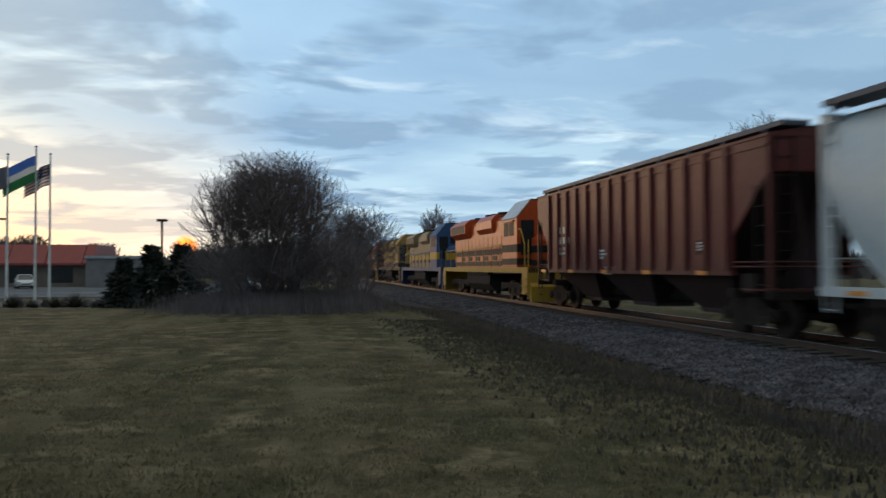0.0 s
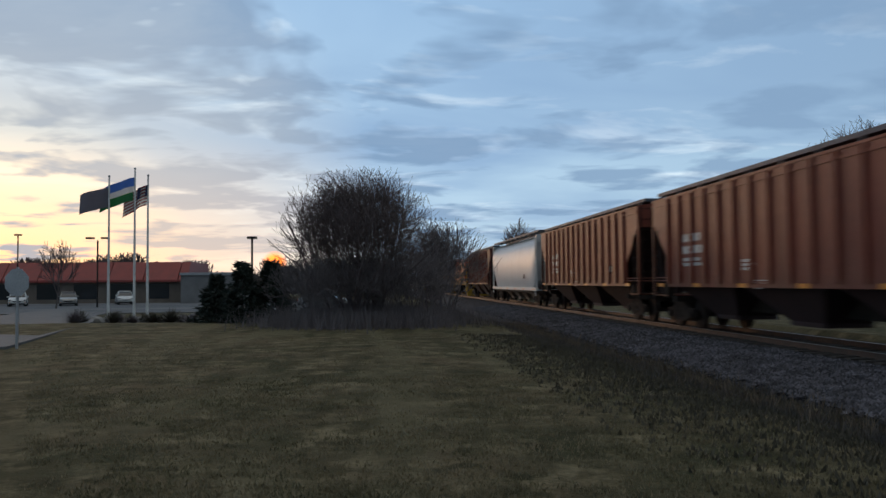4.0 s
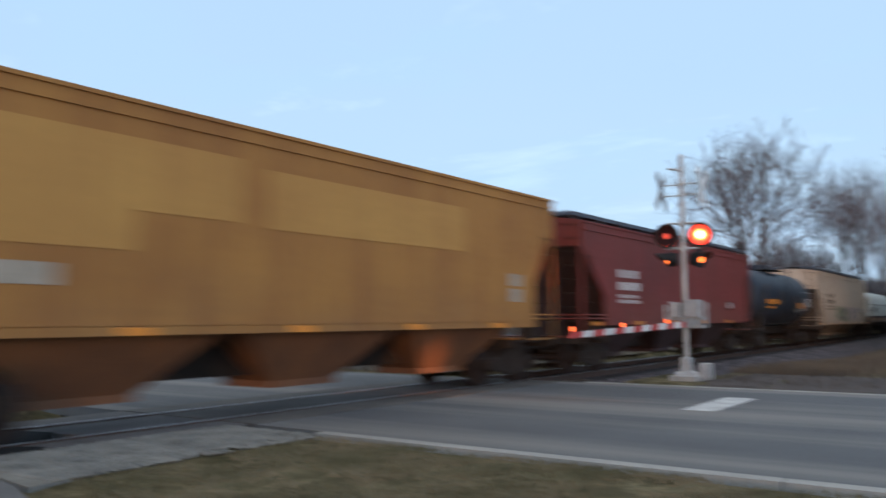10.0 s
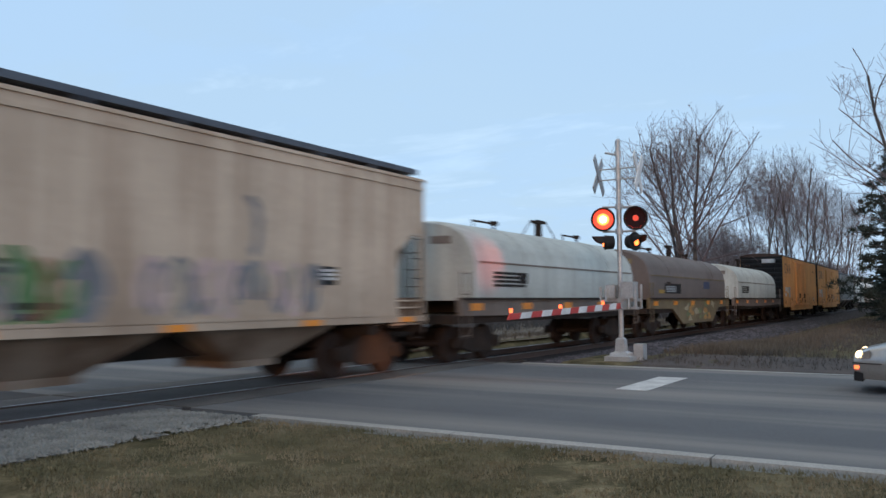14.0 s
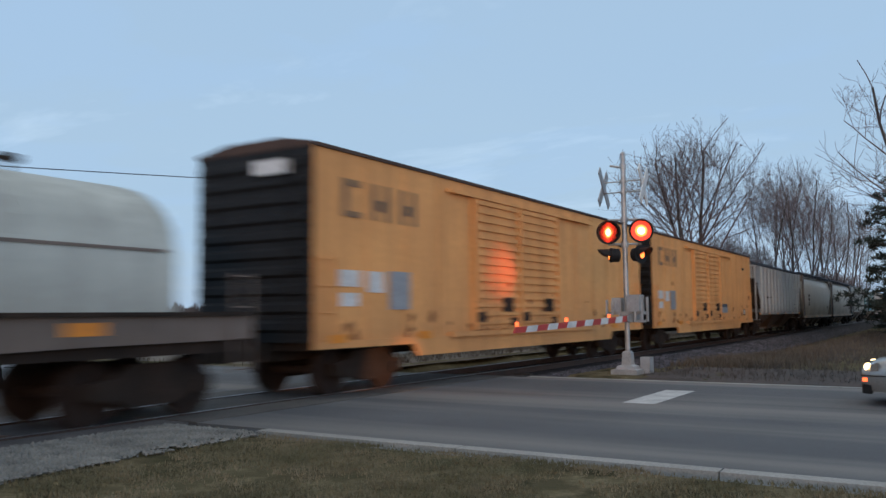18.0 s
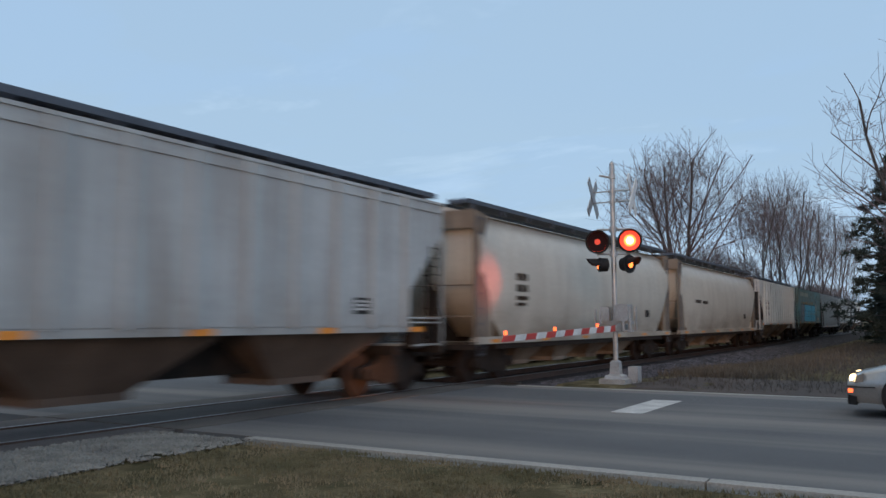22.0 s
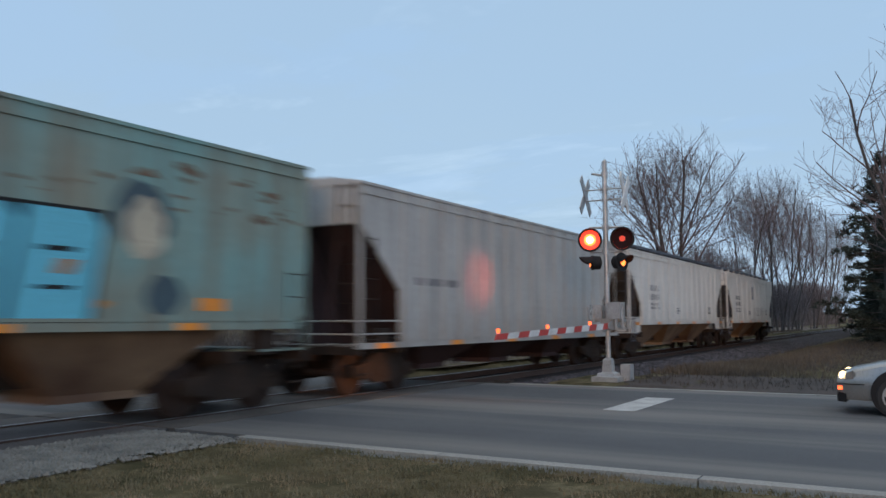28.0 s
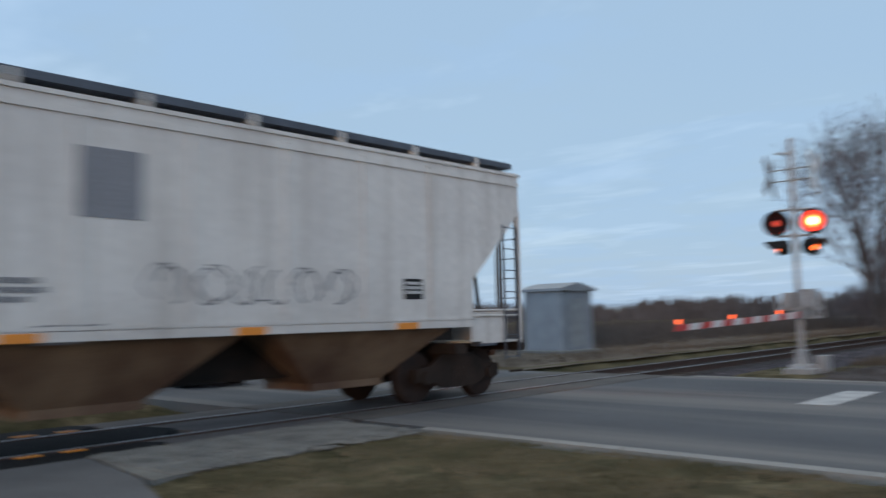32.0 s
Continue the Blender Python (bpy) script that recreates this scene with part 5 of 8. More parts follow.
    for za, zb in band:
        bm = BM()
        bx(bm, hc - 2.69, half - 0.80, -0.86, 0.86, za, zb)
        part("nose_stripe", bm, stripe, sh)
    bm = BM()
    bx(bm, -half, half, -1.5, 1.5, 1.32, 1.55)
    part("walkway", bm, sooty, car)
    for sy in (-1, 1):
        bm = BM()
        bx(bm, -half, half, *sorted((sy * 1.5, sy * 1.53)), 1.30, 1.55)
        part("walkway_edge", bm, lower, car)
        for s in (-1, 1):
            bm = BM()
            bx(bm, *sorted((s * half, s * (half - 0.75))), *sorted((sy * 1.5, sy * 1.56)), 0.4, 1.5)
            well = part("step_well", bm, lower, car)
            for z in (0.45, 0.75, 1.05):
                bm = BM()
                bx(bm, *sorted((s * (half - 0.05), s * (half - 0.7))), *sorted((sy * 1.5, sy * 1.62)), z - 0.03, z + 0.03)
                part("step", bm, lower, well)
    for s in (-1, 1):
        bm = BM()
        bx(bm, *sorted((s * half, s * (half - 0.2))), -1.5, 1.5, 0.35, 1.55)
        prism(bm, [(s * half, 0.9), (s * (half + 0.25), 0.75), (s * (half + 0.25), 0.12), (s * half, 0.12)], -1.45, 1.45)
        part("pilot", bm, lower, car)
    for sy in (-1.47, 1.47):
        bm = BM()
        tube(bm, (-half + 0.2, sy, 2.55), (hc - 5.4, sy, 2.62), 0.028, n=5)
        part("handrail", bm, lower, car)
        bm = BM()
        tube(bm, (hc - 2.6, sy, 3.2), (hc - 2.2, sy, 3.2), 0.028, n=5)
        tube(bm, (hc - 2.2, sy, 3.2), (hc - 1.6, sy, 2.5), 0.028, n=5)
        tube(bm, (hc - 1.6, sy, 2.5), (hc - 1.6, sy, 1.55), 0.028, n=5)
        tube(bm, (half - 0.1, sy, 1.0), (half - 0.1, sy, 2.7), 0.028, n=5)
        part("handrail", bm, lower, car)
        for x in np.arange(-half + 0.3, hc - 5.4, 1.7):
            bm = BM()
            tube(bm, (x, sy, 1.5), (x, sy, 2.58), 0.02, n=5)
            part("rail_post", bm, lower, car)
    bm = BM()
    ring = [(-1.4, 1.2), (-1.45, 0.7), (-1.1, 0.35), (1.1, 0.35), (1.45, 0.7), (1.4, 1.2)]
    loft(bm, [[(x, y, z) for y, z in ring] for x in (-2.8, 2.4)])
    part("fuel_tank", bm, sooty, car)
    bm = BM()
    tube(bm, (-2.6, -1.35, 1.24), (2.2, -1.35, 1.24), 0.14, n=8)
    part("air_tank", bm, sooty, car)
    for s in (-1, 1):
        bm = BM()
        prism(bm, [(s * half - s * 3.4 - 2.4, 0.45), (s * half - s * 3.4 - 2.3, 0.82), (s * half - s * 3.4 + 2.3, 0.82), (s * half - s * 3.4 + 2.4, 0.45), (s * half - s * 3.4 + 1.2, 0.6), (s * half - s * 3.4 - 1.2, 0.6)], -1.16, -1.06)
        part("truck_frame", bm, sooty, car)
    add_trucks(car, half - 3.4, (-1.7, 0.0, 1.7))
    add_couplers(car, half + 0.1, 0.4)
    CARS.append((car, x0 + pitch / 2))


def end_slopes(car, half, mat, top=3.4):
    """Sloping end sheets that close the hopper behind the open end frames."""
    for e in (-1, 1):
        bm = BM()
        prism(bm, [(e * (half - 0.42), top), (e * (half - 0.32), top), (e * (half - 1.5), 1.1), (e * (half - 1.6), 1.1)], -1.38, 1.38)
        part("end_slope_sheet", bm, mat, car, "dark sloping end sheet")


def graffiti(car, half):
    """Five slanted light blue block shapes with dark edges, orange splashes and a cream blot."""
    y = -1.502
    blue = surface("spray_blue", (0.13, 0.52, 0.66), (0.11, 0.46, 0.60), 1.0, 0.6)
    splash = surface("spray_orange", (0.45, 0.20, 0.03), (0.32, 0.14, 0.03), 2.0, 0.7)
    cream = surface("spray_cream", (0.50, 0.45, 0.34), (0.40, 0.36, 0.27), 2.0, 0.7)
    rng = random.Random(8)
    for k, (xa, xb, sl) in enumerate(((-6.4, -4.5, 0.6), (-4.3, -2.63, 0.6), (-2.58, -1.03, 0.5), (-0.91, 0.45, 0.32), (0.7, 2.14, 0.28), (2.23, 3.45, 0.22))):
        z0, z1 = 1.56, 3.06
        face = blue if k else M["patch"]
        bm = BM()
        prism(bm, [(xa - 0.05, z0 - 0.03), (xb + 0.05, z0 - 0.03), (xb + sl + 0.04, z1 + 0.05), (xa + sl - 0.05, z1 + 0.05)], y - 0.004, y)
        part("painted_block", bm, M["black"], car, "dark outline of a painted block")
        bm = BM()
        prism(bm, [(xa + 0.03, z0), (xb - 0.03, z0), (xb + sl - 0.05, z1 - 0.2), (xb + sl - 0.22, z1), (xa + sl + 0.03, z1)], y - 0.008, y - 0.004)
        part("painted_block", bm, face, car, "light blue painted block" if k else "pale grey painted block")
        w = xb - xa
        for f, h, mm in ((0.28, 0.06, M["black"]), (0.62, 0.07, M["black"]), (0.42, 0.2, splash)):
            cx, cz = xa + w * rng.uniform(0.45, 0.6) + sl * f, z0 + (z1 - z0) * f
            bm = BM()
            prism(bm, [(cx - 0.22 * w, cz), (cx + 0.2 * w, cz), (cx + 0.24 * w, cz + h), (cx - 0.18 * w, cz + h)] if h < 0.1 else [(cx - 0.05, cz), (cx + 0.2, cz), (cx + 0.34, cz + h), (cx + 0.05, cz + h)], y - 0.011, y - 0.008)
            part("painted_gap", bm, mm, car)
    for k in range(26):
        cx, cz, r = rng.uniform(-6.0, 3.5), rng.uniform(2.95, 3.25) if k < 18 else rng.uniform(1.7, 2.3), rng.uniform(0.08, 0.24)
        bm = BM()
        n = 11
        prism(bm, [(cx + 1.6 * r * rng.uniform(0.5, 1.6) * math.cos(math.tau * k / n), cz + 0.6 * r * rng.uniform(0.5, 1.5) * math.sin(math.tau * k / n)) for k in range(n)], y - 0.003, y)
        part("paint_splash", bm, splash, car)
    for cx, cz, rx, rz, mm in ((4.3, 3.08, 0.5, 0.55, M["flag_dark"]), (4.35, 2.9, 0.36, 0.46, cream), (4.7, 1.95, 0.34, 0.3, M["flag_dark"])):
        bm = BM()
        prism(bm, [(cx + rx * rng.uniform(0.85, 1.12) * math.cos(math.tau * k / 16), cz + rz * rng.uniform(0.85, 1.12) * math.sin(math.tau * k / 16)) for k in range(16)], y - (0.005 if mm is not cream else 0.009), y)
        part("paint_blot", bm, mm, car)
    bars(car, "reflector", y, [(5.4, 5.95, 1.72, 1.92)], M["reflector"])
    rust_p = surface("rust_patch", (0.17, 0.115, 0.075), (0.13, 0.10, 0.07), 3.0, 0.9)
    for _ in range(40):
        cx, cz, r = half - rng.expovariate(0.25), rng.uniform(3.2, 4.25), rng.uniform(0.03, 0.16)
        if not -half + 0.4 < cx < half - 0.3:
            continue
        bm = BM()
        prism(bm, [(cx + r * 1.6 * rng.uniform(0.5, 1.4) * math.cos(math.tau * k / 11), min(4.28, cz + 0.5 * r * rng.uniform(0.5, 1.4) * math.sin(math.tau * k / 11))) for k in range(11)], y - 0.003, y)
        part("rust_patch", bm, rust_p, car)
    px = -6.4
    for k in range(13):
        if k != 6:
            bm = BM()
            bx(bm, px, px + 0.33, y - 0.006, y, 3.78 + 0.03 * (k % 2), 4.13)
            part("painted_letter_bar", bm, cream, car)
        px += 0.40


GAPS = dict(A=-14.6, B=5.0, C=24.2, D=43.0, E=61.6, F=79.6, G=98.0, H=116.4, I=134.6, J=152.2, K=170.4, L=183.3, M=202.0, N=216.95, O=232.5, P=249.55, Q=269.7, R=290.05, S=309.2, T=328.45, U=348.5, V=366.5, W=384.2, X=401.9, Y=420.4, Z=438.5)


def build_train():
    g = GAPS

    def span(a, b):
        return g[b] - g[a], g[a]
    brown = car_paint("boxcar_red", (0.135, 0.026, 0.024), (0.105, 0.024, 0.022), 0.45, (0.05, 0.026, 0.02), 0.4, 0.22)
    rust = car_paint("rust_brown", (0.240, 0.056, 0.032), (0.155, 0.040, 0.026), 0.5, (0.07, 0.034, 0.023), 0.4, 0.26)
    dark = car_paint("dark_brown", (0.125, 0.046, 0.031), (0.080, 0.033, 0.024), 0.5, (0.04, 0.022, 0.018))
    white = car_paint("off_white", (0.67, 0.655, 0.61), (0.58, 0.565, 0.53), 0.35, (0.22, 0.18, 0.14))
    cream = car_paint("pale_grey", (0.53, 0.525, 0.49), (0.44, 0.435, 0.41), 0.4, (0.18, 0.15, 0.12))
    stain = car_paint("stained_frame", (0.30, 0.245, 0.19), (0.19, 0.14, 0.10), 0.6, (0.08, 0.05, 0.03))
    pgrey = car_paint("warm_grey", (0.56, 0.51, 0.43), (0.49, 0.445, 0.375), 0.3, (0.25, 0.19, 0.14), 0.3, 0.4, 0.8)
    grey = car_paint("mid_grey", (0.44, 0.46, 0.455), (0.33, 0.345, 0.34), 0.6, (0.17, 0.12, 0.085), dirt=0.5)
    slate = car_paint("ash_grey", (0.42, 0.42, 0.40), (0.35, 0.35, 0.335), 0.45, (0.10, 0.09, 0.08))
    sky = car_paint("sky_blue", (0.060, 0.40, 0.60), (0.05, 0.35, 0.53), 0.35, (0.06, 0.12, 0.17))
    blue = car_paint("mid_blue", (0.018, 0.140, 0.33), (0.016, 0.11, 0.27), 0.35, (0.03, 0.05, 0.08))
    red = car_paint("oxide_red", (0.200, 0.036, 0.030), (0.150, 0.034, 0.026), 0.4, (0.07, 0.024, 0.018), 0.4, 0.22)
    yellow = car_paint("dull_yellow", (0.38, 0.182, 0.046), (0.28, 0.125, 0.036), 0.7, (0.20, 0.08, 0.025))
    tan = car_paint("tan_grey", (0.53, 0.42, 0.315), (0.42, 0.33, 0.245), 0.6, (0.17, 0.09, 0.05), dirt=0.6)
    boxy = car_paint("boxcar_yellow", (0.80, 0.385, 0.135), (0.70, 0.335, 0.12), 0.35, (0.20, 0.10, 0.04))
    teal = car_paint("weathered_teal", (0.175, 0.315, 0.30), (0.235, 0.235, 0.18), 0.85, (0.15, 0.085, 0.05), dirt=0.5)
    slope_w = surface("stained_slope", (0.36, 0.30, 0.235), (0.14, 0.085, 0.05), 0.9, 0.8)
    slope_b = surface("brown_slope", (0.15, 0.10, 0.07), (0.07, 0.045, 0.03), 0.9, 0.8)
    slope_t = surface("rusty_tan_slope", (0.27, 0.18, 0.105), (0.10, 0.05, 0.028), 0.8, 0.8)
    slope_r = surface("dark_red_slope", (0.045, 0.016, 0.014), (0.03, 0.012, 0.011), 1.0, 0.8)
    slope_y = surface("rusty_slope", (0.25, 0.098, 0.034), (0.14, 0.058, 0.026), 1.0, 0.8)
    gloss_white = surface("glossy_white", (0.56, 0.58, 0.57), (0.50, 0.52, 0.51), 0.5, 0.42, 0.0, 9.0, 0.0, 0.2, (0.40, 0.37, 0.32), coat=0.08, grime=0.12)
    orange = car_paint("loco_orange", (0.50, 0.070, 0.012), (0.42, 0.060, 0.012), 0.25, rough=0.3, spec=0.2)
    lblack = car_paint("loco_black", (0.014, 0.014, 0.015), (0.02, 0.02, 0.02), 0.2, spec=0.12)
    # cab roof slope: sky reflection painted in as a pale colour
    sky_sheen = surface("roof_sky_sheen", (0.50, 0.46, 0.42), (0.40, 0.36, 0.33), 1.0, 0.3, 0, 20.0, 0.0)
    lyellow = car_paint("loco_yellow", (0.50, 0.29, 0.028), (0.42, 0.24, 0.024), 0.2)
    lblue = car_paint("loco_blue", (0.030, 0.085, 0.20), (0.025, 0.07, 0.16), 0.2)
    ltan = car_paint("loco_tan", (0.27, 0.20, 0.11), (0.22, 0.165, 0.09), 0.2)
    y2 = car_paint("loco_gold", (0.40, 0.235, 0.045), (0.32, 0.19, 0.038), 0.2)
    s_orange = surface("faded_spray_tan", (0.24, 0.11, 0.055), (0.17, 0.075, 0.04), 2.0, 0.8)
    s_pale = surface("faded_spray_pale", (0.42, 0.36, 0.28), (0.30, 0.26, 0.2), 2.0, 0.8)
    s_pink = surface("spray_pale_pink", (0.50, 0.36, 0.33), (0.40, 0.30, 0.28), 2.0, 0.8)
    s_green = surface("spray_green", (0.10, 0.20, 0.07), (0.07, 0.15, 0.06), 2.0, 0.8)
    s_dark = surface("spray_charcoal", (0.13, 0.13, 0.14), (0.20, 0.20, 0.21), 2.0, 0.8)
    edge = [-130.8, -111.2, -91.6, -71.8, -52.0, -32.3]
    locomotive(edge[4], edge[5] - edge[4], "orange and black freight locomotive with yellow walkway", orange, lblack, lyellow, orange, orange, 1, "3421", roof_mat=sky_sheen)
    locomotive(edge[3], edge[4] - edge[3], "blue and cream freight locomotive with a yellow stripe", ltan, lyellow, lblue, lblue, lblue, 2, band=((2.05, 2.5),))
    locomotive(edge[2], edge[3] - edge[2], "yellow and dark freight locomotive", y2, lblack, lblack, y2, y2, 3, band=((1.56, 1.9),))
    locomotive(edge[1], edge[2] - edge[1], "orange and black freight locomotive", orange, lblack, lyellow, orange, orange, 4)
    locomotive(edge[0], edge[1] - edge[0], "yellow and black leading freight locomotive", lyellow, lblack, lblack, orange, orange, 5)
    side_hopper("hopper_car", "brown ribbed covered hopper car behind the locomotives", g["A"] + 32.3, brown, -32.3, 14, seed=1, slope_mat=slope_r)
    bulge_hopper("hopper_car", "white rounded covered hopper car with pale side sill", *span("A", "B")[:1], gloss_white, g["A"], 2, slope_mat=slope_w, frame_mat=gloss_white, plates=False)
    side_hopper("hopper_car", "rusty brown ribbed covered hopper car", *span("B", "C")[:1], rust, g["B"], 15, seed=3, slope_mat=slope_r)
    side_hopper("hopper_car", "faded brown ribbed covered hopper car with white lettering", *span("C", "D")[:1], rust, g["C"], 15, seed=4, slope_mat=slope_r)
    c5, h5 = bulge_hopper("hopper_car", "light blue rounded covered hopper car with graffiti", *span("D", "E")[:1], sky, g["D"], 5, frame_mat=blue, plates=False)
    scribble(c5, -h5 + 3.0, 4.5, 1.6, 2.1, (s_dark,), 11, 0.06, 7, -1.52)
    c6, h6 = side_hopper("hopper_car", "dark brown ribbed hopper car with orange graffiti", *span("E", "F")[:1], dark, g["E"], 14, sill=1.08, eave=4.42, seed=6, slope_mat=slope_r)
    scribble(c6, -h6 + 1.6, h6 - 2.0, 1.25, 2.3, (s_orange,), 3, 0.26, 9, -1.605)
    scribble(c6, -h6 + 1.9, h6 - 1.7, 1.3, 2.5, (s_orange, s_pale), 13, 0.14, 11, -1.612)
    c7, h7 = side_hopper("hopper_car", "blue smooth-sided covered hopper car", *span("F", "G")[:1], blue, g["F"], 0, sill=1.08, eave=4.42, seed=7, frame_mat=blue)
    bars(c7, "seam", -1.503, [(-h7 + 1.6, h7 - 1.6, 2.35, 2.38)], M["black"])
    # black stands for the shade in the end recess, put into the sheets
    end_slopes(c6, h6, M["soot_shade"])
    end_slopes(c7, h7, M["soot_shade"])
    text_bars(c7, -1.503, -1.0, 3.75, [(6.2, 0.36)], M["flag_pale"], random.Random(2))
    text_bars(c7, -1.503, -h7 + 4.6, 3.75, [(2.6, 0.36)], M["flag_pale"], random.Random(3))
    c8, h8 = side_hopper("hopper_car", "off-white smooth-sided covered hopper car", *span("G", "H")[:1], cream, g["G"], 0, eave=4.06, seed=8, slope_mat=slope_w)
    # recess shade as black sheets here too
    end_slopes(c8, h8, M["soot_shade"], 3.2)
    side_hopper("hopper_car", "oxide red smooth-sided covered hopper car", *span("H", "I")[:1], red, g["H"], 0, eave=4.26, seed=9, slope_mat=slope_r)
    c10, h10 = side_hopper("hopper_car", "dull yellow covered hopper car", *span("I", "J")[:1], yellow, g["I"], 0, eave=4.58, seed=10, cut=(1.05, 3.85, 2.45), slope_mat=slope_y, dark_top=False, marks=False)
    bright = car_paint("patched_yellow", (0.47, 0.255, 0.068), (0.41, 0.21, 0.058), 0.3, (0.26, 0.12, 0.04))
    bars(c10, "paint_patch", -1.503, [(-6.8, -2.3, 3.05, 4.05), (-1.7, 3.9, 3.0, 3.95), (-6.8, -4.1, 2.5, 3.05)], bright, "brighter yellow repainted panel")
    bars(c10, "paint_patch", -1.503, [(-6.4, -5.2, 2.0, 2.28), (h10 - 2.2, h10 - 1.7, 1.95, 2.25), (h10 - 2.2, h10 - 1.7, 2.32, 2.6)], s_pale, "pale faded painted patch")
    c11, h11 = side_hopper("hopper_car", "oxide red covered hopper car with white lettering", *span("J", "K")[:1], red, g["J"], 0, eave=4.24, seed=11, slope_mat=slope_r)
    bars(c11, "end_panel", -1.44, [(h11 - 1.52, h11 - 0.1, 1.4, 3.6)], red, t=0.03)
    tank_car(g["K"], g["L"] - g["K"])
    c13, h13 = side_hopper("hopper_car", "stained tan covered hopper car with green graffiti", *span("L", "M")[:1], tan, g["L"], 0, sill=1.2, eave=4.25, seed=13, slope_mat=slope_w, cut=(1.08, 3.2, 2.6), mark_mat=M["under"])
    for e in (-1, 1):
        bars(c13, "corner_post", -1.44, [(*sorted((e * h13, e * (h13 - 0.22))), 1.1, 3.28)], tan)
        bars(c13, "end_side_sheet", -1.42, [(*sorted((e * (h13 - 0.22), e * (h13 - 1.1))), 1.1, 1.62)], slope_t, "rust-stained lower side sheet")
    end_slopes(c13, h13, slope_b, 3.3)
    scribble(c13, -2.8, 0.3, 1.32, 2.2, (s_green, s_green, s_dark), 5, 0.26, 6)
    scribble(c13, -2.7, 0.4, 1.35, 2.1, (s_green, s_dark, s_orange), 25, 0.14, 8, -1.508)
    scribble(c13, 0.9, 5.0, 1.32, 2.2, (s_pink, s_dark, s_pink), 6, 0.2, 8)
    scribble(c13, 1.0, 4.9, 1.35, 2.15, (s_dark, s_pale), 26, 0.1, 9, -1.508)
    scribble(c13, 2.9, 3.4, 2.3, 3.3, (s_dark,), 7, 0.16, 1)
    coil_car(g["M"], g["N"] - g["M"], (0.44, 0.465, 0.43), (0.20, 0.17, 0.15), "pale grey coil car with rounded hood", 14, False, 0.9, 0.4)
    coil_car(g["N"], g["O"] - g["N"], (0.135, 0.108, 0.095), (0.20, 0.155, 0.085), "dirty brown-grey coil car with rounded hood", 15, True, 0.25, 0.45)
    coil_car(g["O"], g["P"] - g["O"], (0.47, 0.49, 0.445), (0.20, 0.165, 0.145), "white coil car with rounded hood", 16, False, 1.55, 1.6)
    box_car(g["P"], g["Q"] - g["P"], 17, boxy)
    box_car(g["Q"], g["R"] - g["Q"], 18, boxy)
    side_hopper("hopper_car", "grey ribbed covered hopper car with rust runs", *span("R", "S")[:1], grey, g["R"], 13, seed=19, marks=2, slope_mat=slope_b, mark_mat=M["under"])
    bulge_hopper("hopper_car", "pale grey rounded covered hopper car", *span("S", "T")[:1], pgrey, g["S"], 20, frame_mat=stain, mark_mat=M["under"], slope_mat=slope_w)
    bulge_hopper("hopper_car", "warm grey rounded covered hopper car with stained ends", *span("T", "U")[:1], pgrey, g["T"], 21, frame_mat=stain, mark_mat=M["under"], slope_mat=slope_w)
    side_hopper("hopper_car", "white ribbed covered hopper car", *span("U", "V")[:1], white, g["U"], 14, pale_end=True, seed=22, slope_mat=slope_w, mark_mat=M["under"])
    graffiti(*side_hopper("hopper_car", "weathered teal hopper car with large blue graffiti", *span("V", "W")[:1], teal, g["V"], 0, seed=23, slope_mat=slope_t, marks=False, sill=1.52, cut=(0.3, 1.7, 1.6), dark_top=False, eave=4.42))
    side_hopper("hopper_car", "plain grey ribbed covered hopper car", *span("W", "X")[:1], slate, g["W"], 16, sill=1.08, eave=4.42, seed=24, slope_mat=slope_r, dark_top=False, mark_mat=s_dark, marks=2, deep=0.05)
    side_hopper("hopper_car", "off-white covered hopper car", *span("X", "Y")[:1], white, g["X"], 14, pale_end=True, deep=0.035, seed=25, slope_mat=slope_t, mark_mat=s_dark)
    c26, h26 = side_hopper("hopper_car", "white covered hopper car at the end of the train", *span("Y", "Z")[:1], white, g["Y"], 0, pale_end=True, posts=True, seed=26, slope_mat=slope_t, mark_mat=s_dark)
    scribble(c26, 0.4, 3.8, 1.75, 2.3, (s_dark,), 9, 0.03, 6)
    scribble(c26, 0.2, 4.0, 1.8, 2.35, (s_dark,), 19, 0.02, 5, -1.508)
    bars(c26, "patch", -1.503, [(-0.55, 0.28, 2.85, 3.72)], M["patch"], "grey painted-out square")
    for k in np.arange(-h26 + 3.0, h26 - 1.2, 1.55):
        bars(c26, "side_seam", -1.501, [(k, k + 0.05, 1.5, 4.2)], white, t=0.03)


build_train()


# ---- trees ----


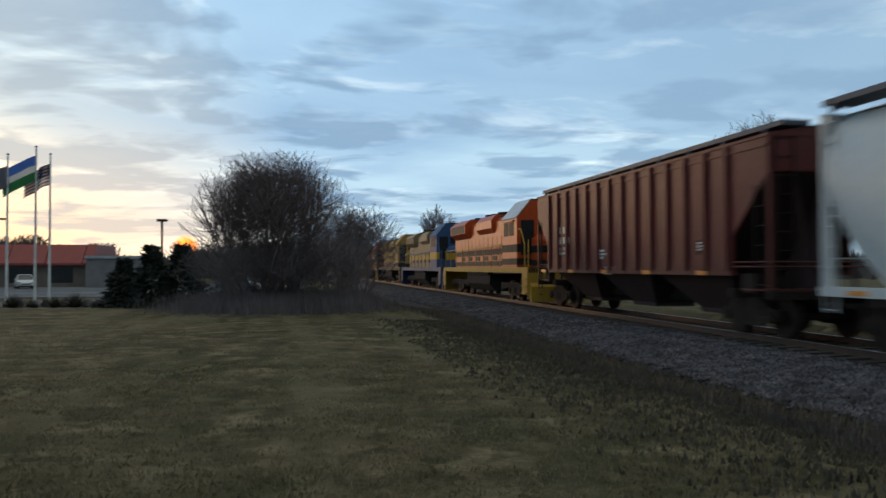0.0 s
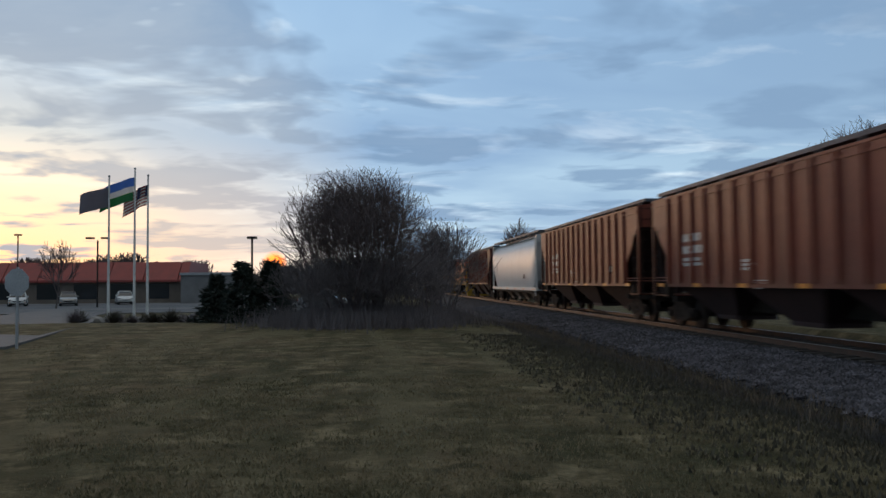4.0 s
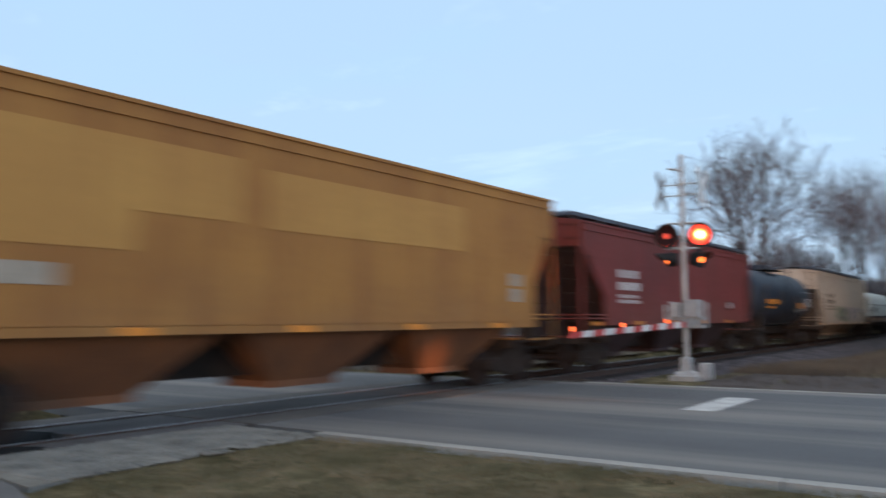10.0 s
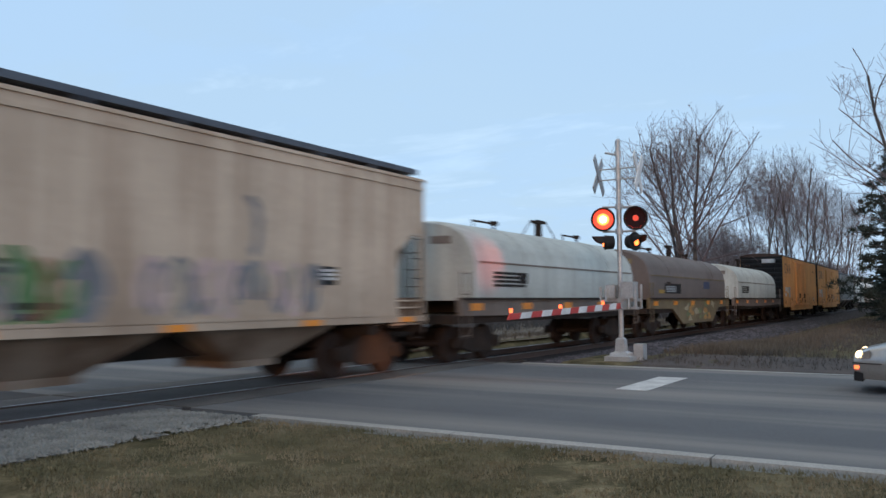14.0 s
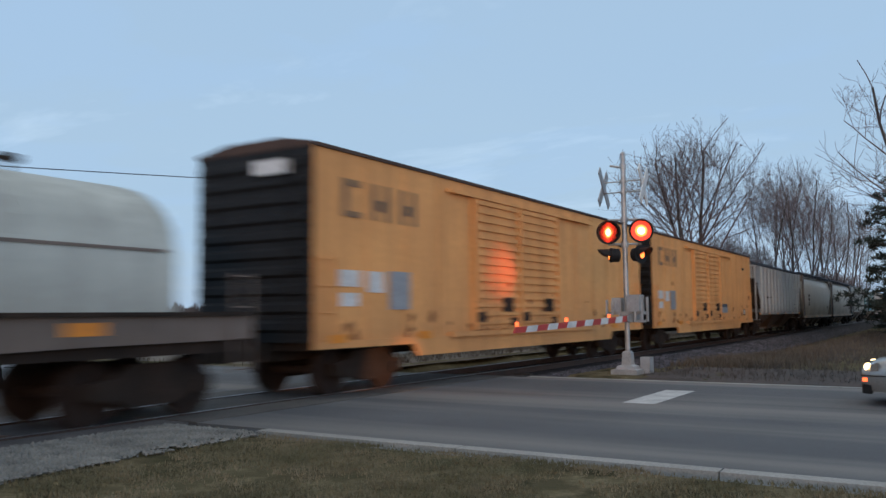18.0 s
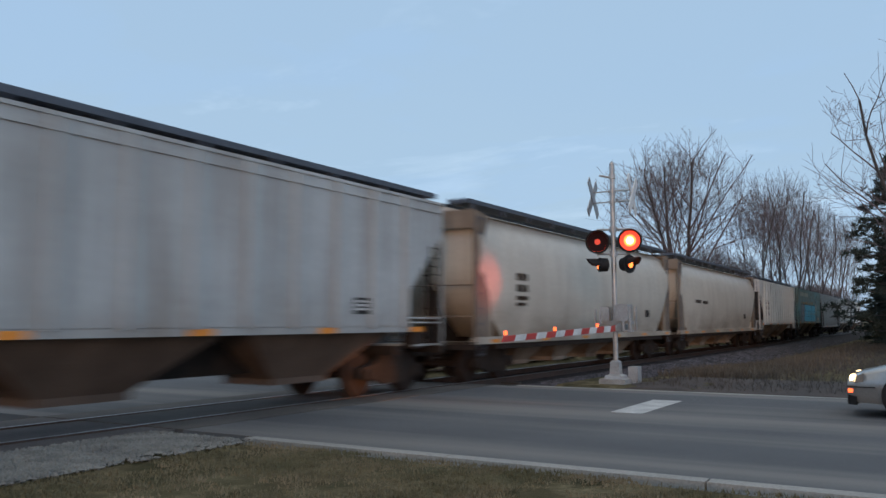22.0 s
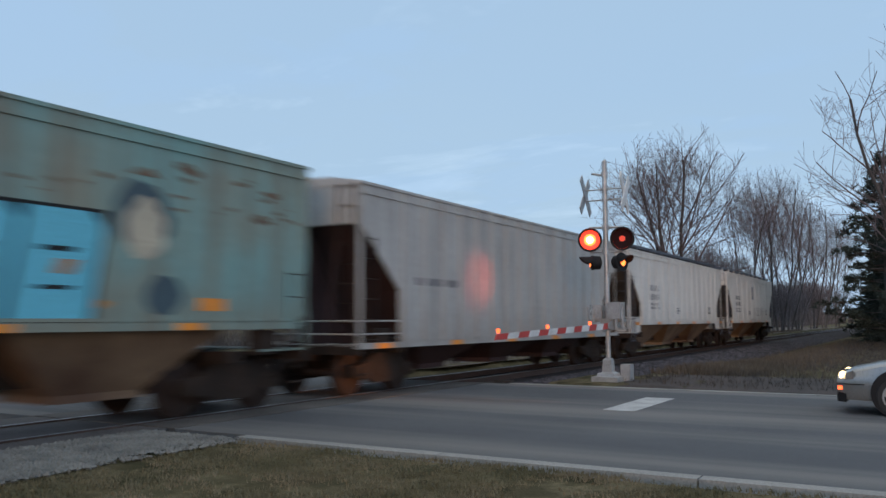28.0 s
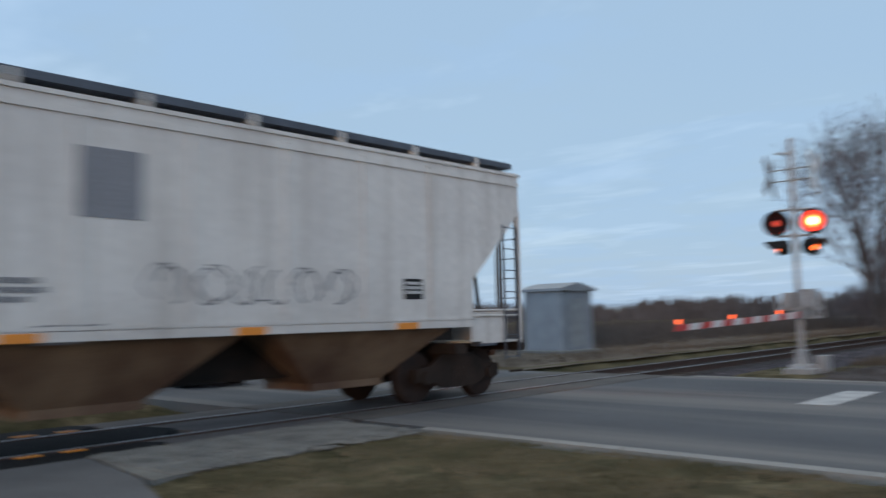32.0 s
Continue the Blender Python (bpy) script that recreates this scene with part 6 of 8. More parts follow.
def grow(rng, height, radius, clear=0.18, stems=1, fan=0.3, levels=4, trunk=0.2, ring=0.3, dense=1.0, spread=0.0, stiff=1.0):
    """Segments of a bare tree inside a rounded crown: start, end, radius at both, level."""
    segs = []
    cz = height * (1 + clear * 0.6) / 2
    az = height - cz
    count, start, wob = (8, 6, 5, 4, 2), (0.2 if clear else 0.04, 0.16, 0.2, 0.2, 1), [v / stiff for v in (0.10, 0.11, 0.13, 0.16, 0.2)]

    def outside(p, k):
        return (math.hypot(p.x, p.y) / radius * k) ** 2 + ((p.z - cz) / az * k) ** 2 > 1 and p.z > cz * 0.35

    def branch(p, d, length, r, level, a0, stem):
        n = count[level]
        own = rng.uniform(0.95, 1.5) if rng.random() < 0.75 else rng.uniform(0.90, 1.02)
        for k in range(n):
            d = (d + Vector((rng.gauss(0, wob[level]), rng.gauss(0, wob[level]), rng.gauss(0.07 - 0.05 * spread, wob[level] * 0.6)))).normalized()
            e = p + d * (length / n)
            if e.z < 0.05 or outside(e, own if level else 1.0) or e.z > height:
                return
            r2 = r * (1 - 0.95 / n)
            segs.append((p, e, r, r2, level, stem))
            p, r = e, r2
            done = (k + 1) / n
            if level >= levels or done < start[level]:
                continue
            kids = 1 + (rng.random() < (0.5 if level == 0 else 0.55) * dense)
            for _ in range(kids):
                a0 += 2.4 + rng.gauss(0, 0.5)
                u = d.orthogonal().normalized()
                side = u * math.cos(a0) + d.cross(u) * math.sin(a0)
                g = radians((rng.uniform(24, 44) if level == 0 else rng.uniform(28, 56)) + 10 * spread)
                nd = (d * math.cos(g) + side * math.sin(g) + Vector((0, 0, 0.12))).normalized()
                cl = length * (0.34 + 0.42 * (1 - done)) * rng.uniform(0.75, 1.15)
                branch(e, nd, cl, r2 * rng.uniform(0.5, 0.68), level + 1, rng.uniform(0, 6.28), stem)
    for k in range(stems):
        a = math.tau * k / stems + rng.uniform(-0.5, 0.5)
        q = rng.uniform(0.25, 1.0) if stems > 1 else rng.uniform(0, 0.3)
        d = Vector((math.cos(a) * fan * q, math.sin(a) * fan * q, 1)).normalized()
        branch(Vector((math.cos(a) * ring * q, math.sin(a) * ring * q, 0)) if stems > 1 else Vector((0, 0, 0)), d, height * (0.84 if clear else 0.97), trunk * rng.uniform(0.75, 1.1), 0, rng.uniform(0, 6.28), k)
    return segs


def tubes_mesh(name, segs, material, thin=0.006):
    verts, faces = [], []
    for p, q, r0, r1, lv, *_ in segs:
        n = 8 if lv == 0 else 5 if lv < 3 else 3
        d = (q - p).normalized()
        u = d.cross(Vector((0.3, 0.2, 1) if abs(d.z) < 0.9 else (1, 0, 0))).normalized()
        w = d.cross(u)
        b = len(verts)
        for c, r in ((p, max(r0, thin)), (q, max(r1, thin))):
            for k in range(n):
                a = math.tau * k / n
                verts.append(c + u * (r * math.cos(a)) + w * (r * math.sin(a)))
        for k in range(n):
            faces.append((b + k, b + (k + 1) % n, b + n + (k + 1) % n, b + n + k))
    me = bpy.data.meshes.new(name)
    me.from_pydata([tuple(v) for v in verts], [], faces)
    me.materials.append(material)
    return me


def bare_tree(name, label, x, y, height, seed, levels=4, stems=1, width=None, trunk=None, thin=0.008, group="", fan=0.3, ring=0.3, clear=0.18, dense=1.0, spread=0.0, stiff=1.0, twig="twig"):
    segs = grow(random.Random(seed), height, (width or height * 0.62) / 2, clear, stems, fan, levels, trunk or height * 0.013, ring, dense, spread, stiff)
    tree = thing(name, label, "tree", Matrix.Translation((x, y, ground_z(x, y) - 0.1)), group)
    for k in range(stems):
        ob = new("trunk", tubes_mesh("trunk", [s for s in segs if s[4] == 0 and s[5] == k], M[twig] if stems > 8 else M["bark"], thin))
        ob.parent = tree
    ob = new("crown", tubes_mesh("crown", [s for s in segs if s[4] > 0], M[twig], thin))
    ob.parent = tree
    return tree


def conifer(label, x, y, height, radius, seed, group="", dense=1.0):
    rng = random.Random(seed)
    tree = thing("conifer", label, "tree", Matrix.Translation((x, y, ground_z(x, y) - 0.05)), group)
    bm = BM()
    tube(bm, (0, 0, 0), (0, 0, height * 0.95), height * 0.018, 0.02, n=7)
    part("trunk", bm, M["bark"], tree)
    verts, faces = [], []
    tiers = int(height * 5)
    for t in range(tiers):
        f = t / tiers
        z = height * (0.04 + 0.94 * f)
        r = radius * (1 - f) ** 0.8 * rng.uniform(0.55, 1.2) + 0.08
        for k in range(int((9 + 8 * (1 - f)) * dense)):
            a = rng.uniform(0, math.tau)
            c = Vector((math.cos(a), math.sin(a), rng.uniform(-0.35, 0.25)))
            side = Vector((-math.sin(a), math.cos(a), 0))
            for j in range(7):
                s = 0.25 + 0.75 * (j + rng.random()) / 7
                p = Vector((0, 0, z)) + c * (r * s)
                w = 0.05 + 0.10 * radius * (1 - s * 0.6) * 0.6
                b = len(verts)
                tip = p + c * rng.uniform(0.15, 0.35) * radius * 0.7 + side * rng.uniform(-w, w) * 2.2 + Vector((0, 0, rng.uniform(-0.12, 0.1)))
                verts += [p - side * w * 0.5, p + side * w * 0.5, tip, p + Vector((0, 0, -w))]
                faces += [(b, b + 1, b + 2), (b, b + 3, b + 2)]
    me = bpy.data.meshes.new("crown")
    me.from_pydata([tuple(v) for v in verts], [], faces)
    me.materials.append(M["needle"])
    ob = new("crown", me)
    ob.parent = tree
    return tree


def pine(label, x, y, height, radius, seed):
    """An old irregular pine: uneven limbs, each with loose clumps of needles."""
    rng = random.Random(seed)
    tree = thing("pine_tree", label, "tree", Matrix.Translation((x, y, ground_z(x, y) - 0.05)))
    bm = BM()
    tube(bm, (0, 0, 0), (0, 0, height * 0.96), 0.19, 0.03, n=8)
    part("trunk", bm, M["bark"], tree)
    limbs, verts, faces = [], [], []
    for k in range(120):
        f = k / 119
        z = height * (0.07 + 0.90 * f)
        a = rng.uniform(0, math.tau)
        r = radius * (1 - f) ** 0.65 * rng.choice((0.35, 0.6, 0.85, 1.1)) * rng.uniform(0.85, 1.1) + 0.15
        tip = Vector((math.cos(a) * r, math.sin(a) * r, z + rng.uniform(-0.25, 0.45) * r * 0.5))
        limbs.append((Vector((0, 0, z)), tip, 0.035, 0.01, 2))
        for j in range(max(3, int(r * 5.5))):
            c = Vector((0, 0, z)).lerp(tip, rng.uniform(0.35, 1.05)) + Vector((rng.gauss(0, 0.16), rng.gauss(0, 0.16), rng.gauss(0, 0.12)))
            s = rng.uniform(0.18, 0.38)
            for _ in range(24):
                d = Vector((rng.gauss(0, 1), rng.gauss(0, 1), rng.gauss(0.35, 0.8))).normalized()
                w = d.cross(Vector((rng.gauss(0, 1), rng.gauss(0, 1), rng.gauss(0, 1)))).normalized() * 0.03
                b = len(verts)
                p = c + d * s * rng.uniform(0.0, 0.3)
                verts.extend([tuple(p - w), tuple(p + w), tuple(c + d * s * rng.uniform(0.8, 1.3))])
                faces.append((b, b + 1, b + 2))
    ob = new("branchwork", tubes_mesh("branchwork", limbs, M["bark"], 0.01))
    ob.parent = tree
    me = bpy.data.meshes.new("needles")
    me.from_pydata(verts, [], faces)
    me.materials.append(M["needle"])
    ob = new("needles", me)
    ob.parent = tree
    return tree


bare_tree("bare_tree", "large many-stemmed bare tree at the edge of the lawn", -33.0, -0.6, 6.45, 11, stems=14, width=6.8, fan=0.64, thin=0.0065, trunk=0.055, ring=0.8, clear=0.0, dense=0.62, spread=0.2, stiff=1.3)
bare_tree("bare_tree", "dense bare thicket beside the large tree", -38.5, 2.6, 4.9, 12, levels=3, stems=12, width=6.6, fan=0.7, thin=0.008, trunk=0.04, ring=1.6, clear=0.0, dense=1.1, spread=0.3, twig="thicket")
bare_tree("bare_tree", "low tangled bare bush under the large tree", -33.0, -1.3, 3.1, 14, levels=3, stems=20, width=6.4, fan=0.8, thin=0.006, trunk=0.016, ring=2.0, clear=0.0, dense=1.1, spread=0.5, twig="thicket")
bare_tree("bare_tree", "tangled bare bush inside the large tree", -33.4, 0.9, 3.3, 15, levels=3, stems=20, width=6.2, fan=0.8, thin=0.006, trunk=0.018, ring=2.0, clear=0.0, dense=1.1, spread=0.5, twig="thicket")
bare_tree("bare_tree", "tall bare tree with forking upright limbs behind the railway", 62.0, 15.8, 16.2, 27, stems=4, width=14.5, fan=0.52, thin=0.009, trunk=0.2, ring=0.35, group="bare trees behind the railway", clear=0.25, dense=0.45, spread=0.45, stiff=1.5)
for k, (x, y, h, w) in enumerate(((103, 18.0, 19.0, 10), (112, 17.5, 22.0, 13), (121, 17.0, 23.5, 13), (132, 17.5, 23.0, 12), (144, 17.5, 23.0, 12), (157, 16.6, 25.0, 12), (178, 17, 25, 14), (205, 17, 26, 16))):
    bare_tree("bare_tree", "grey bare tree in the row behind the railway", x, y, h, 30 + k, stems=3, width=w, fan=0.36, thin=0.010, trunk=0.17, ring=0.8, group="bare trees behind the railway", clear=0.22, dense=0.4, spread=0.15, stiff=1.5)
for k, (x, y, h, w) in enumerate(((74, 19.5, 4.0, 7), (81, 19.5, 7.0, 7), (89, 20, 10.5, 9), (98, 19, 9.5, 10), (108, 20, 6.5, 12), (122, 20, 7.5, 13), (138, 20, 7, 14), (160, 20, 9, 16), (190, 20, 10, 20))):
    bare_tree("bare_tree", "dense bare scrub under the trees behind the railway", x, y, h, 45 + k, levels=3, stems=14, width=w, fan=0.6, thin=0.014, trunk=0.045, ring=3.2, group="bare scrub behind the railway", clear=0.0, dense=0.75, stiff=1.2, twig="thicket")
bare_tree("bare_tree", "tall bare tree beside the road verge", 45.0, -2.4, 15.8, 51, width=17.0, thin=0.008, trunk=0.16, stems=3, fan=0.6, clear=0.1, dense=0.5, spread=0.4)
pine("dark evergreen pine beside the road verge", 48.0, 1.5, 10.4, 3.5, 61)
# row out of view beyond the pine, added to block sky light from cars
for k, (x, y, h) in enumerate(((57, -1.5, 13), (63, 0.3, 14), (69, -0.8, 15), (75, 1.0, 15), (82, 0.4, 15), (90, 1.8, 15), (99, 1.2, 15), (109, 2.4, 15), (120, 2.2, 15))):
    conifer("unseen evergreen added to shade the far cars", x, y, h, 3.6, 165 + k, "evergreens beyond the pine", 1.3)


def far_woods():
    """Hazy woods on the horizon: many thin upright twigs and stems."""
    rng = random.Random(77)
    verts, faces = [], []
    for lo, hi, n in ((-88, 40, 5200), (55, 125, 3600), (40, 55, 500)):
        for _ in range(n):
            a, r = radians(rng.uniform(lo, hi)), rng.uniform(170, 420)
            cx, cy = -r * math.sin(a), r * math.cos(a)
            if 0 < cy < 26 or -30 < cx - ROAD[0] < 20:
                continue
            h = (3.0 + 3.2 * noise.noise((a * 14, 0.0, 1.0)) + rng.uniform(0, 3.5)) * r / 260
            w = rng.uniform(0.25, 1.6)
            t = Vector((math.cos(a), math.sin(a), 0)) * w
            base = Vector((cx, cy, -1.2))
            lean = Vector((rng.uniform(-1.2, 1.2), rng.uniform(-1.2, 1.2), max(0.8, h)))
            b = len(verts)
            verts.extend([tuple(base - t), tuple(base + t), tuple(base + lean + t * 0.15), tuple(base + lean - t * 0.15)])
            faces.append((b, b + 1, b + 2, b + 3))
    me = bpy.data.meshes.new("far_woods")
    me.from_pydata(verts, [], faces)
    me.materials.append(M["haze"])
    tagged(new("far_woods", me), "hazy grey-brown woods along the horizon", "woods", kind="stuff")


far_woods()


def tufts(name, label, mat, spots, h, seed, slim=1.0):
    rng = random.Random(seed)
    verts, faces = [], []
    for x, y in spots:
        z = ground_z(x, y) - 0.01
        for _ in range(3):
            a = rng.uniform(0, math.tau)
            w = rng.uniform(0.004, 0.012) * (1 + h * 2) * slim
            hh = h * rng.uniform(0.4, 1.1)
            u = Vector((math.cos(a), math.sin(a), 0))
            p = Vector((x + rng.uniform(-.06, .06), y + rng.uniform(-.06, .06), z))
            b = len(verts)
            tip = p + Vector((rng.uniform(-.5, .5) * hh, rng.uniform(-.5, .5) * hh, hh))
            verts.extend([tuple(p - u * w), tuple(p + u * w), tuple(tip)])
            faces.append((b, b + 1, b + 2))
    me = bpy.data.meshes.new(name)
    me.from_pydata(verts, [], faces)
    me.materials.append(mat)
    tagged(new(name, me), label, "grass", kind="stuff")


def scatter():
    rng = random.Random(31)
    spots = []
    for _ in range(46000):
        d = rng.uniform(2.5, 15) if rng.random() < 0.75 else rng.uniform(10, 26)
        a = radians(rng.uniform(48, 112))
        x, y = -d * math.sin(a), d * math.cos(a)
        if y < 6.4 and noise.noise((x * 0.9, y * 0.9, 4.0)) + 0.5 * noise.noise((x * 2.7, y * 2.7, 8.0)) > rng.uniform(-0.5, 0.25):
            spots.append((x, y))
    for _ in range(40000):
        x, y = rng.uniform(2.4, 8.2), rng.uniform(-1.0, 8.2)
        if y < 7.8 and x > 2.3 + max(0, y - 1) * 0.34 and noise.noise((x * 0.9, y * 0.9, 4.0)) + 0.5 * noise.noise((x * 2.7, y * 2.7, 8.0)) > rng.uniform(-0.5, 0.25):
            spots.append((x, y))
    tufts("lawn_blades", "short dry blades of lawn grass", M["blade"], spots, 0.05, 1)
    spots = []
    for _ in range(1500):
        spots.append((rng.uniform(-45, 1), rng.gauss(6.5, 0.5)))
    for _ in range(5000):
        spots.append((24.0 + rng.expovariate(0.07), rng.gauss(5.4, 1.2)))
    for _ in range(14000):
        spots.append((rng.uniform(19, 130), 15.0 + rng.expovariate(0.2)))
    brush = [(rng.uniform(-46, 0.3), rng.gauss(6.3, 0.7)) for _ in range(4200)]
    brush += [(rng.uniform(-9, 0.6), rng.uniform(5.2, 7.6)) for _ in range(2600)]
    thatch = [(rng.uniform(-26, -1.5), rng.triangular(2.4, 7.5, 6.6)) for _ in range(13000)]
    tufts("rough_verge", "short dark dead grass along the railway bank", M["thatch"], thatch, 0.085, 12, 2.2)
    brush += [(rng.uniform(27, 70), rng.uniform(0.5, 5.0)) for _ in range(5200)]
    brush += [(rng.uniform(19.6, 24.5), rng.uniform(1.0, 6.6)) for _ in range(500)]
    field = [(rng.uniform(24, 120), 21.5 + rng.expovariate(0.05)) for _ in range(9000)]
    tufts("field_brush", "grey-brown dead brush in the field across the rails", M["brush"], field, 1.1, 8)
    tufts("bank_brush", "dark dead brush between the lawn and the railway bank", M["brush"], brush, 0.17, 3)
    brush = [(rng.gauss(-33.6, 1.6), rng.gauss(-0.1, 1.7)) for _ in range(9000)]
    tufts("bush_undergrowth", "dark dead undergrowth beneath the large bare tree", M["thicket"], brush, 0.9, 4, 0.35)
    tufts("dry_weeds", "tall dry straw-coloured weeds along the railway bank", M["weeds"], spots, 0.28, 2)


scatter()

# ---- crossing signal ----


def crossing_signal(m, label, arm=True):
    sig = thing("crossing_signal", label, "crossing signal", m)
    bm = BM()
    loft(bm, [[(s * a, t * a, z) for s, t in ((-1, -1), (1, -1), (1, 1), (-1, 1))] for a, z in ((0.34, -0.05), (0.34, 0.12), (0.24, 0.13), (0.22, 0.20), (0.13, 0.24), (0.11, 0.54), (0.08, 0.58))])
    part("base", bm, M["mast"], sig)
    bm = BM()
    tube(bm, (0, 0, 0.3), (0, 0, 5.64), 0.065, n=14)
    tube(bm, (0, 0, 5.64), (0, 0, 5.70), 0.07, 0.03, n=14)
    part("mast", bm, M["mast"], sig, smooth=True)
    # crossbucks, front and back
    for s in (-1, 1):
        for tilt in (45, -45):
            bm = BM()
            bx(bm, -0.61, 0.61, -0.012, 0.012, -0.115, 0.115)
            part("crossbuck", bm, M["galv"] if s > 0 else M["white"], sig, "bare back of a crossbuck blade" if s > 0 else "white crossbuck blade", at=Matrix.Translation((0, s * (0.52 if tilt > 0 else 0.545), 4.78)) @ Matrix.Rotation(radians(5), 4, "Z") @ Matrix.Rotation(radians(tilt), 4, "Y"))
    bm = BM()
    for z in (4.62, 4.90):
        tube(bm, (0, 0, z), (0, 0, z + 0.06), 0.09, n=12)
        tube(bm, (0, -0.52, z + 0.03), (0, 0.52, z + 0.03), 0.018, n=6)
    tube(bm, (-0.15, 0.3, 5.34), (0, 0, 5.28), 0.03, n=6)
    tube(bm, (0, 0, 5.25), (0, 0, 5.38), 0.09, n=12)
    part("clamp", bm, M["mast"], sig)
    for z in (3.93, 3.30):
        bm = BM()
        tube(bm, (-0.13, 0.40, z), (0.13, -0.40, z), 0.03, n=8)
        tube(bm, (0, 0, z - 0.07), (0, 0, z + 0.07), 0.1, n=12)
        part("light_arm", bm, M["mast"], sig)
    return sig


FLASHERS = []


def disc_ring(bm, r0, r1, y, n, index, flip):
    """A flat ring round the y axis with one material slot."""
    a = [bm.verts.new((r1 * math.cos(math.tau * k / n), y, r1 * math.sin(math.tau * k / n))) for k in range(n)]
    if r0:
        b = [bm.verts.new((r0 * math.cos(math.tau * k / n), y, r0 * math.sin(math.tau * k / n))) for k in range(n)]
        made = [bm.faces.new((a[k], a[(k + 1) % n], b[(k + 1) % n], b[k])) for k in range(n)]
    else:
        made = [bm.faces.new(a)]
    for f in made:
        f.material_index = index
        if flip:
            f.normal_flip()


def lamp_unit(sig, x, y, z, yaw, lit, r=0.31):
    """A round signal lamp facing its own -y; lit 2: a drum with an added turning plate that stands in for the flash."""
    rot = Matrix.Translation((x, y, z)) @ Matrix.Rotation(radians(yaw), 4, "Z")
    hole = 0.262 if lit == 2 else 0.15
    bm = BM()
    n = 28
    rings = [(hole, 0.02), (r, 0.02), (r, 0.05), (hole + 0.03, 0.06), (hole + 0.02, 0.24), (0.10, 0.27), (0.10, 0.255), (hole, 0.235)]
    rows = [[bm.verts.new((q * math.cos(math.tau * k / n), yy, q * math.sin(math.tau * k / n))) for k in range(n)] for q, yy in rings]
    for a, b in zip(rows, rows[1:] + rows[:1]):
        for k in range(n):
            bm.faces.new((a[k], a[(k + 1) % n], b[(k + 1) % n], b[k]))
    lampb = part("lamp", bm, M["black"], sig, "black round signal lamp with hood", at=rot)
    bm = BM()
    n = 16
    rv = hole + 0.012
    long = 0.14 if lit == 2 else 0.30
    for k in range(n):
        a0, a1 = radians(-15 + 210 * k / n), radians(-15 + 210 * (k + 1) / n)
        d0, d1 = long * math.sin(math.pi * k / n) ** 0.5, long * math.sin(math.pi * (k + 1) / n) ** 0.5
        bm.faces.new([bm.verts.new(v) for v in ((rv * math.cos(a0), 0.03, rv * math.sin(a0)), (rv * math.cos(a1), 0.03, rv * math.sin(a1)), (rv * math.cos(a1), -d1, rv * math.sin(a1)), (rv * math.cos(a0), -d0, rv * math.sin(a0)))])
    bmesh.ops.remove_doubles(bm, verts=bm.verts, dist=0.0005)
    bmesh.ops.solidify(bm, geom=bm.faces[:], thickness=0.006)
    part("visor", bm, M["black"], lampb)
    if lit < 2:
        bm = BM()
        tube(bm, (0, -0.01, 0), (0, 0.03, 0), 0.148, n=24)
        part("lens_rim", bm, M["black"], lampb)
        bm = BM()
        tube(bm, (0, -0.016, -0.02), (0, -0.009, -0.02), 0.085, n=20)
        part("lens", bm, M["red_mid"], lampb, "glowing red lens")
        return lampb
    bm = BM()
    # added plate, turned for the flash; rings past the lens paint its bloom
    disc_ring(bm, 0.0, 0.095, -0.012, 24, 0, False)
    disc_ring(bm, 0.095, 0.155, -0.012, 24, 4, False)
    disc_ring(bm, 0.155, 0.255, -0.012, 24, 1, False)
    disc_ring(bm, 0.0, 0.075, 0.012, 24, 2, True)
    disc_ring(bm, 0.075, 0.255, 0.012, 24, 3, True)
    me = bpy.data.meshes.new("flash_plate")
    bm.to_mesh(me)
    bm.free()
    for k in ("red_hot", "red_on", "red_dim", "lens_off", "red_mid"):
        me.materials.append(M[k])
    FLASHERS.append(share("flash_plate", me, lampb, Matrix.Translation((0, 0.03, 0)), "added flash plate, bright red on one face"))
    return lampb


MAST = (20.3, 6.98)


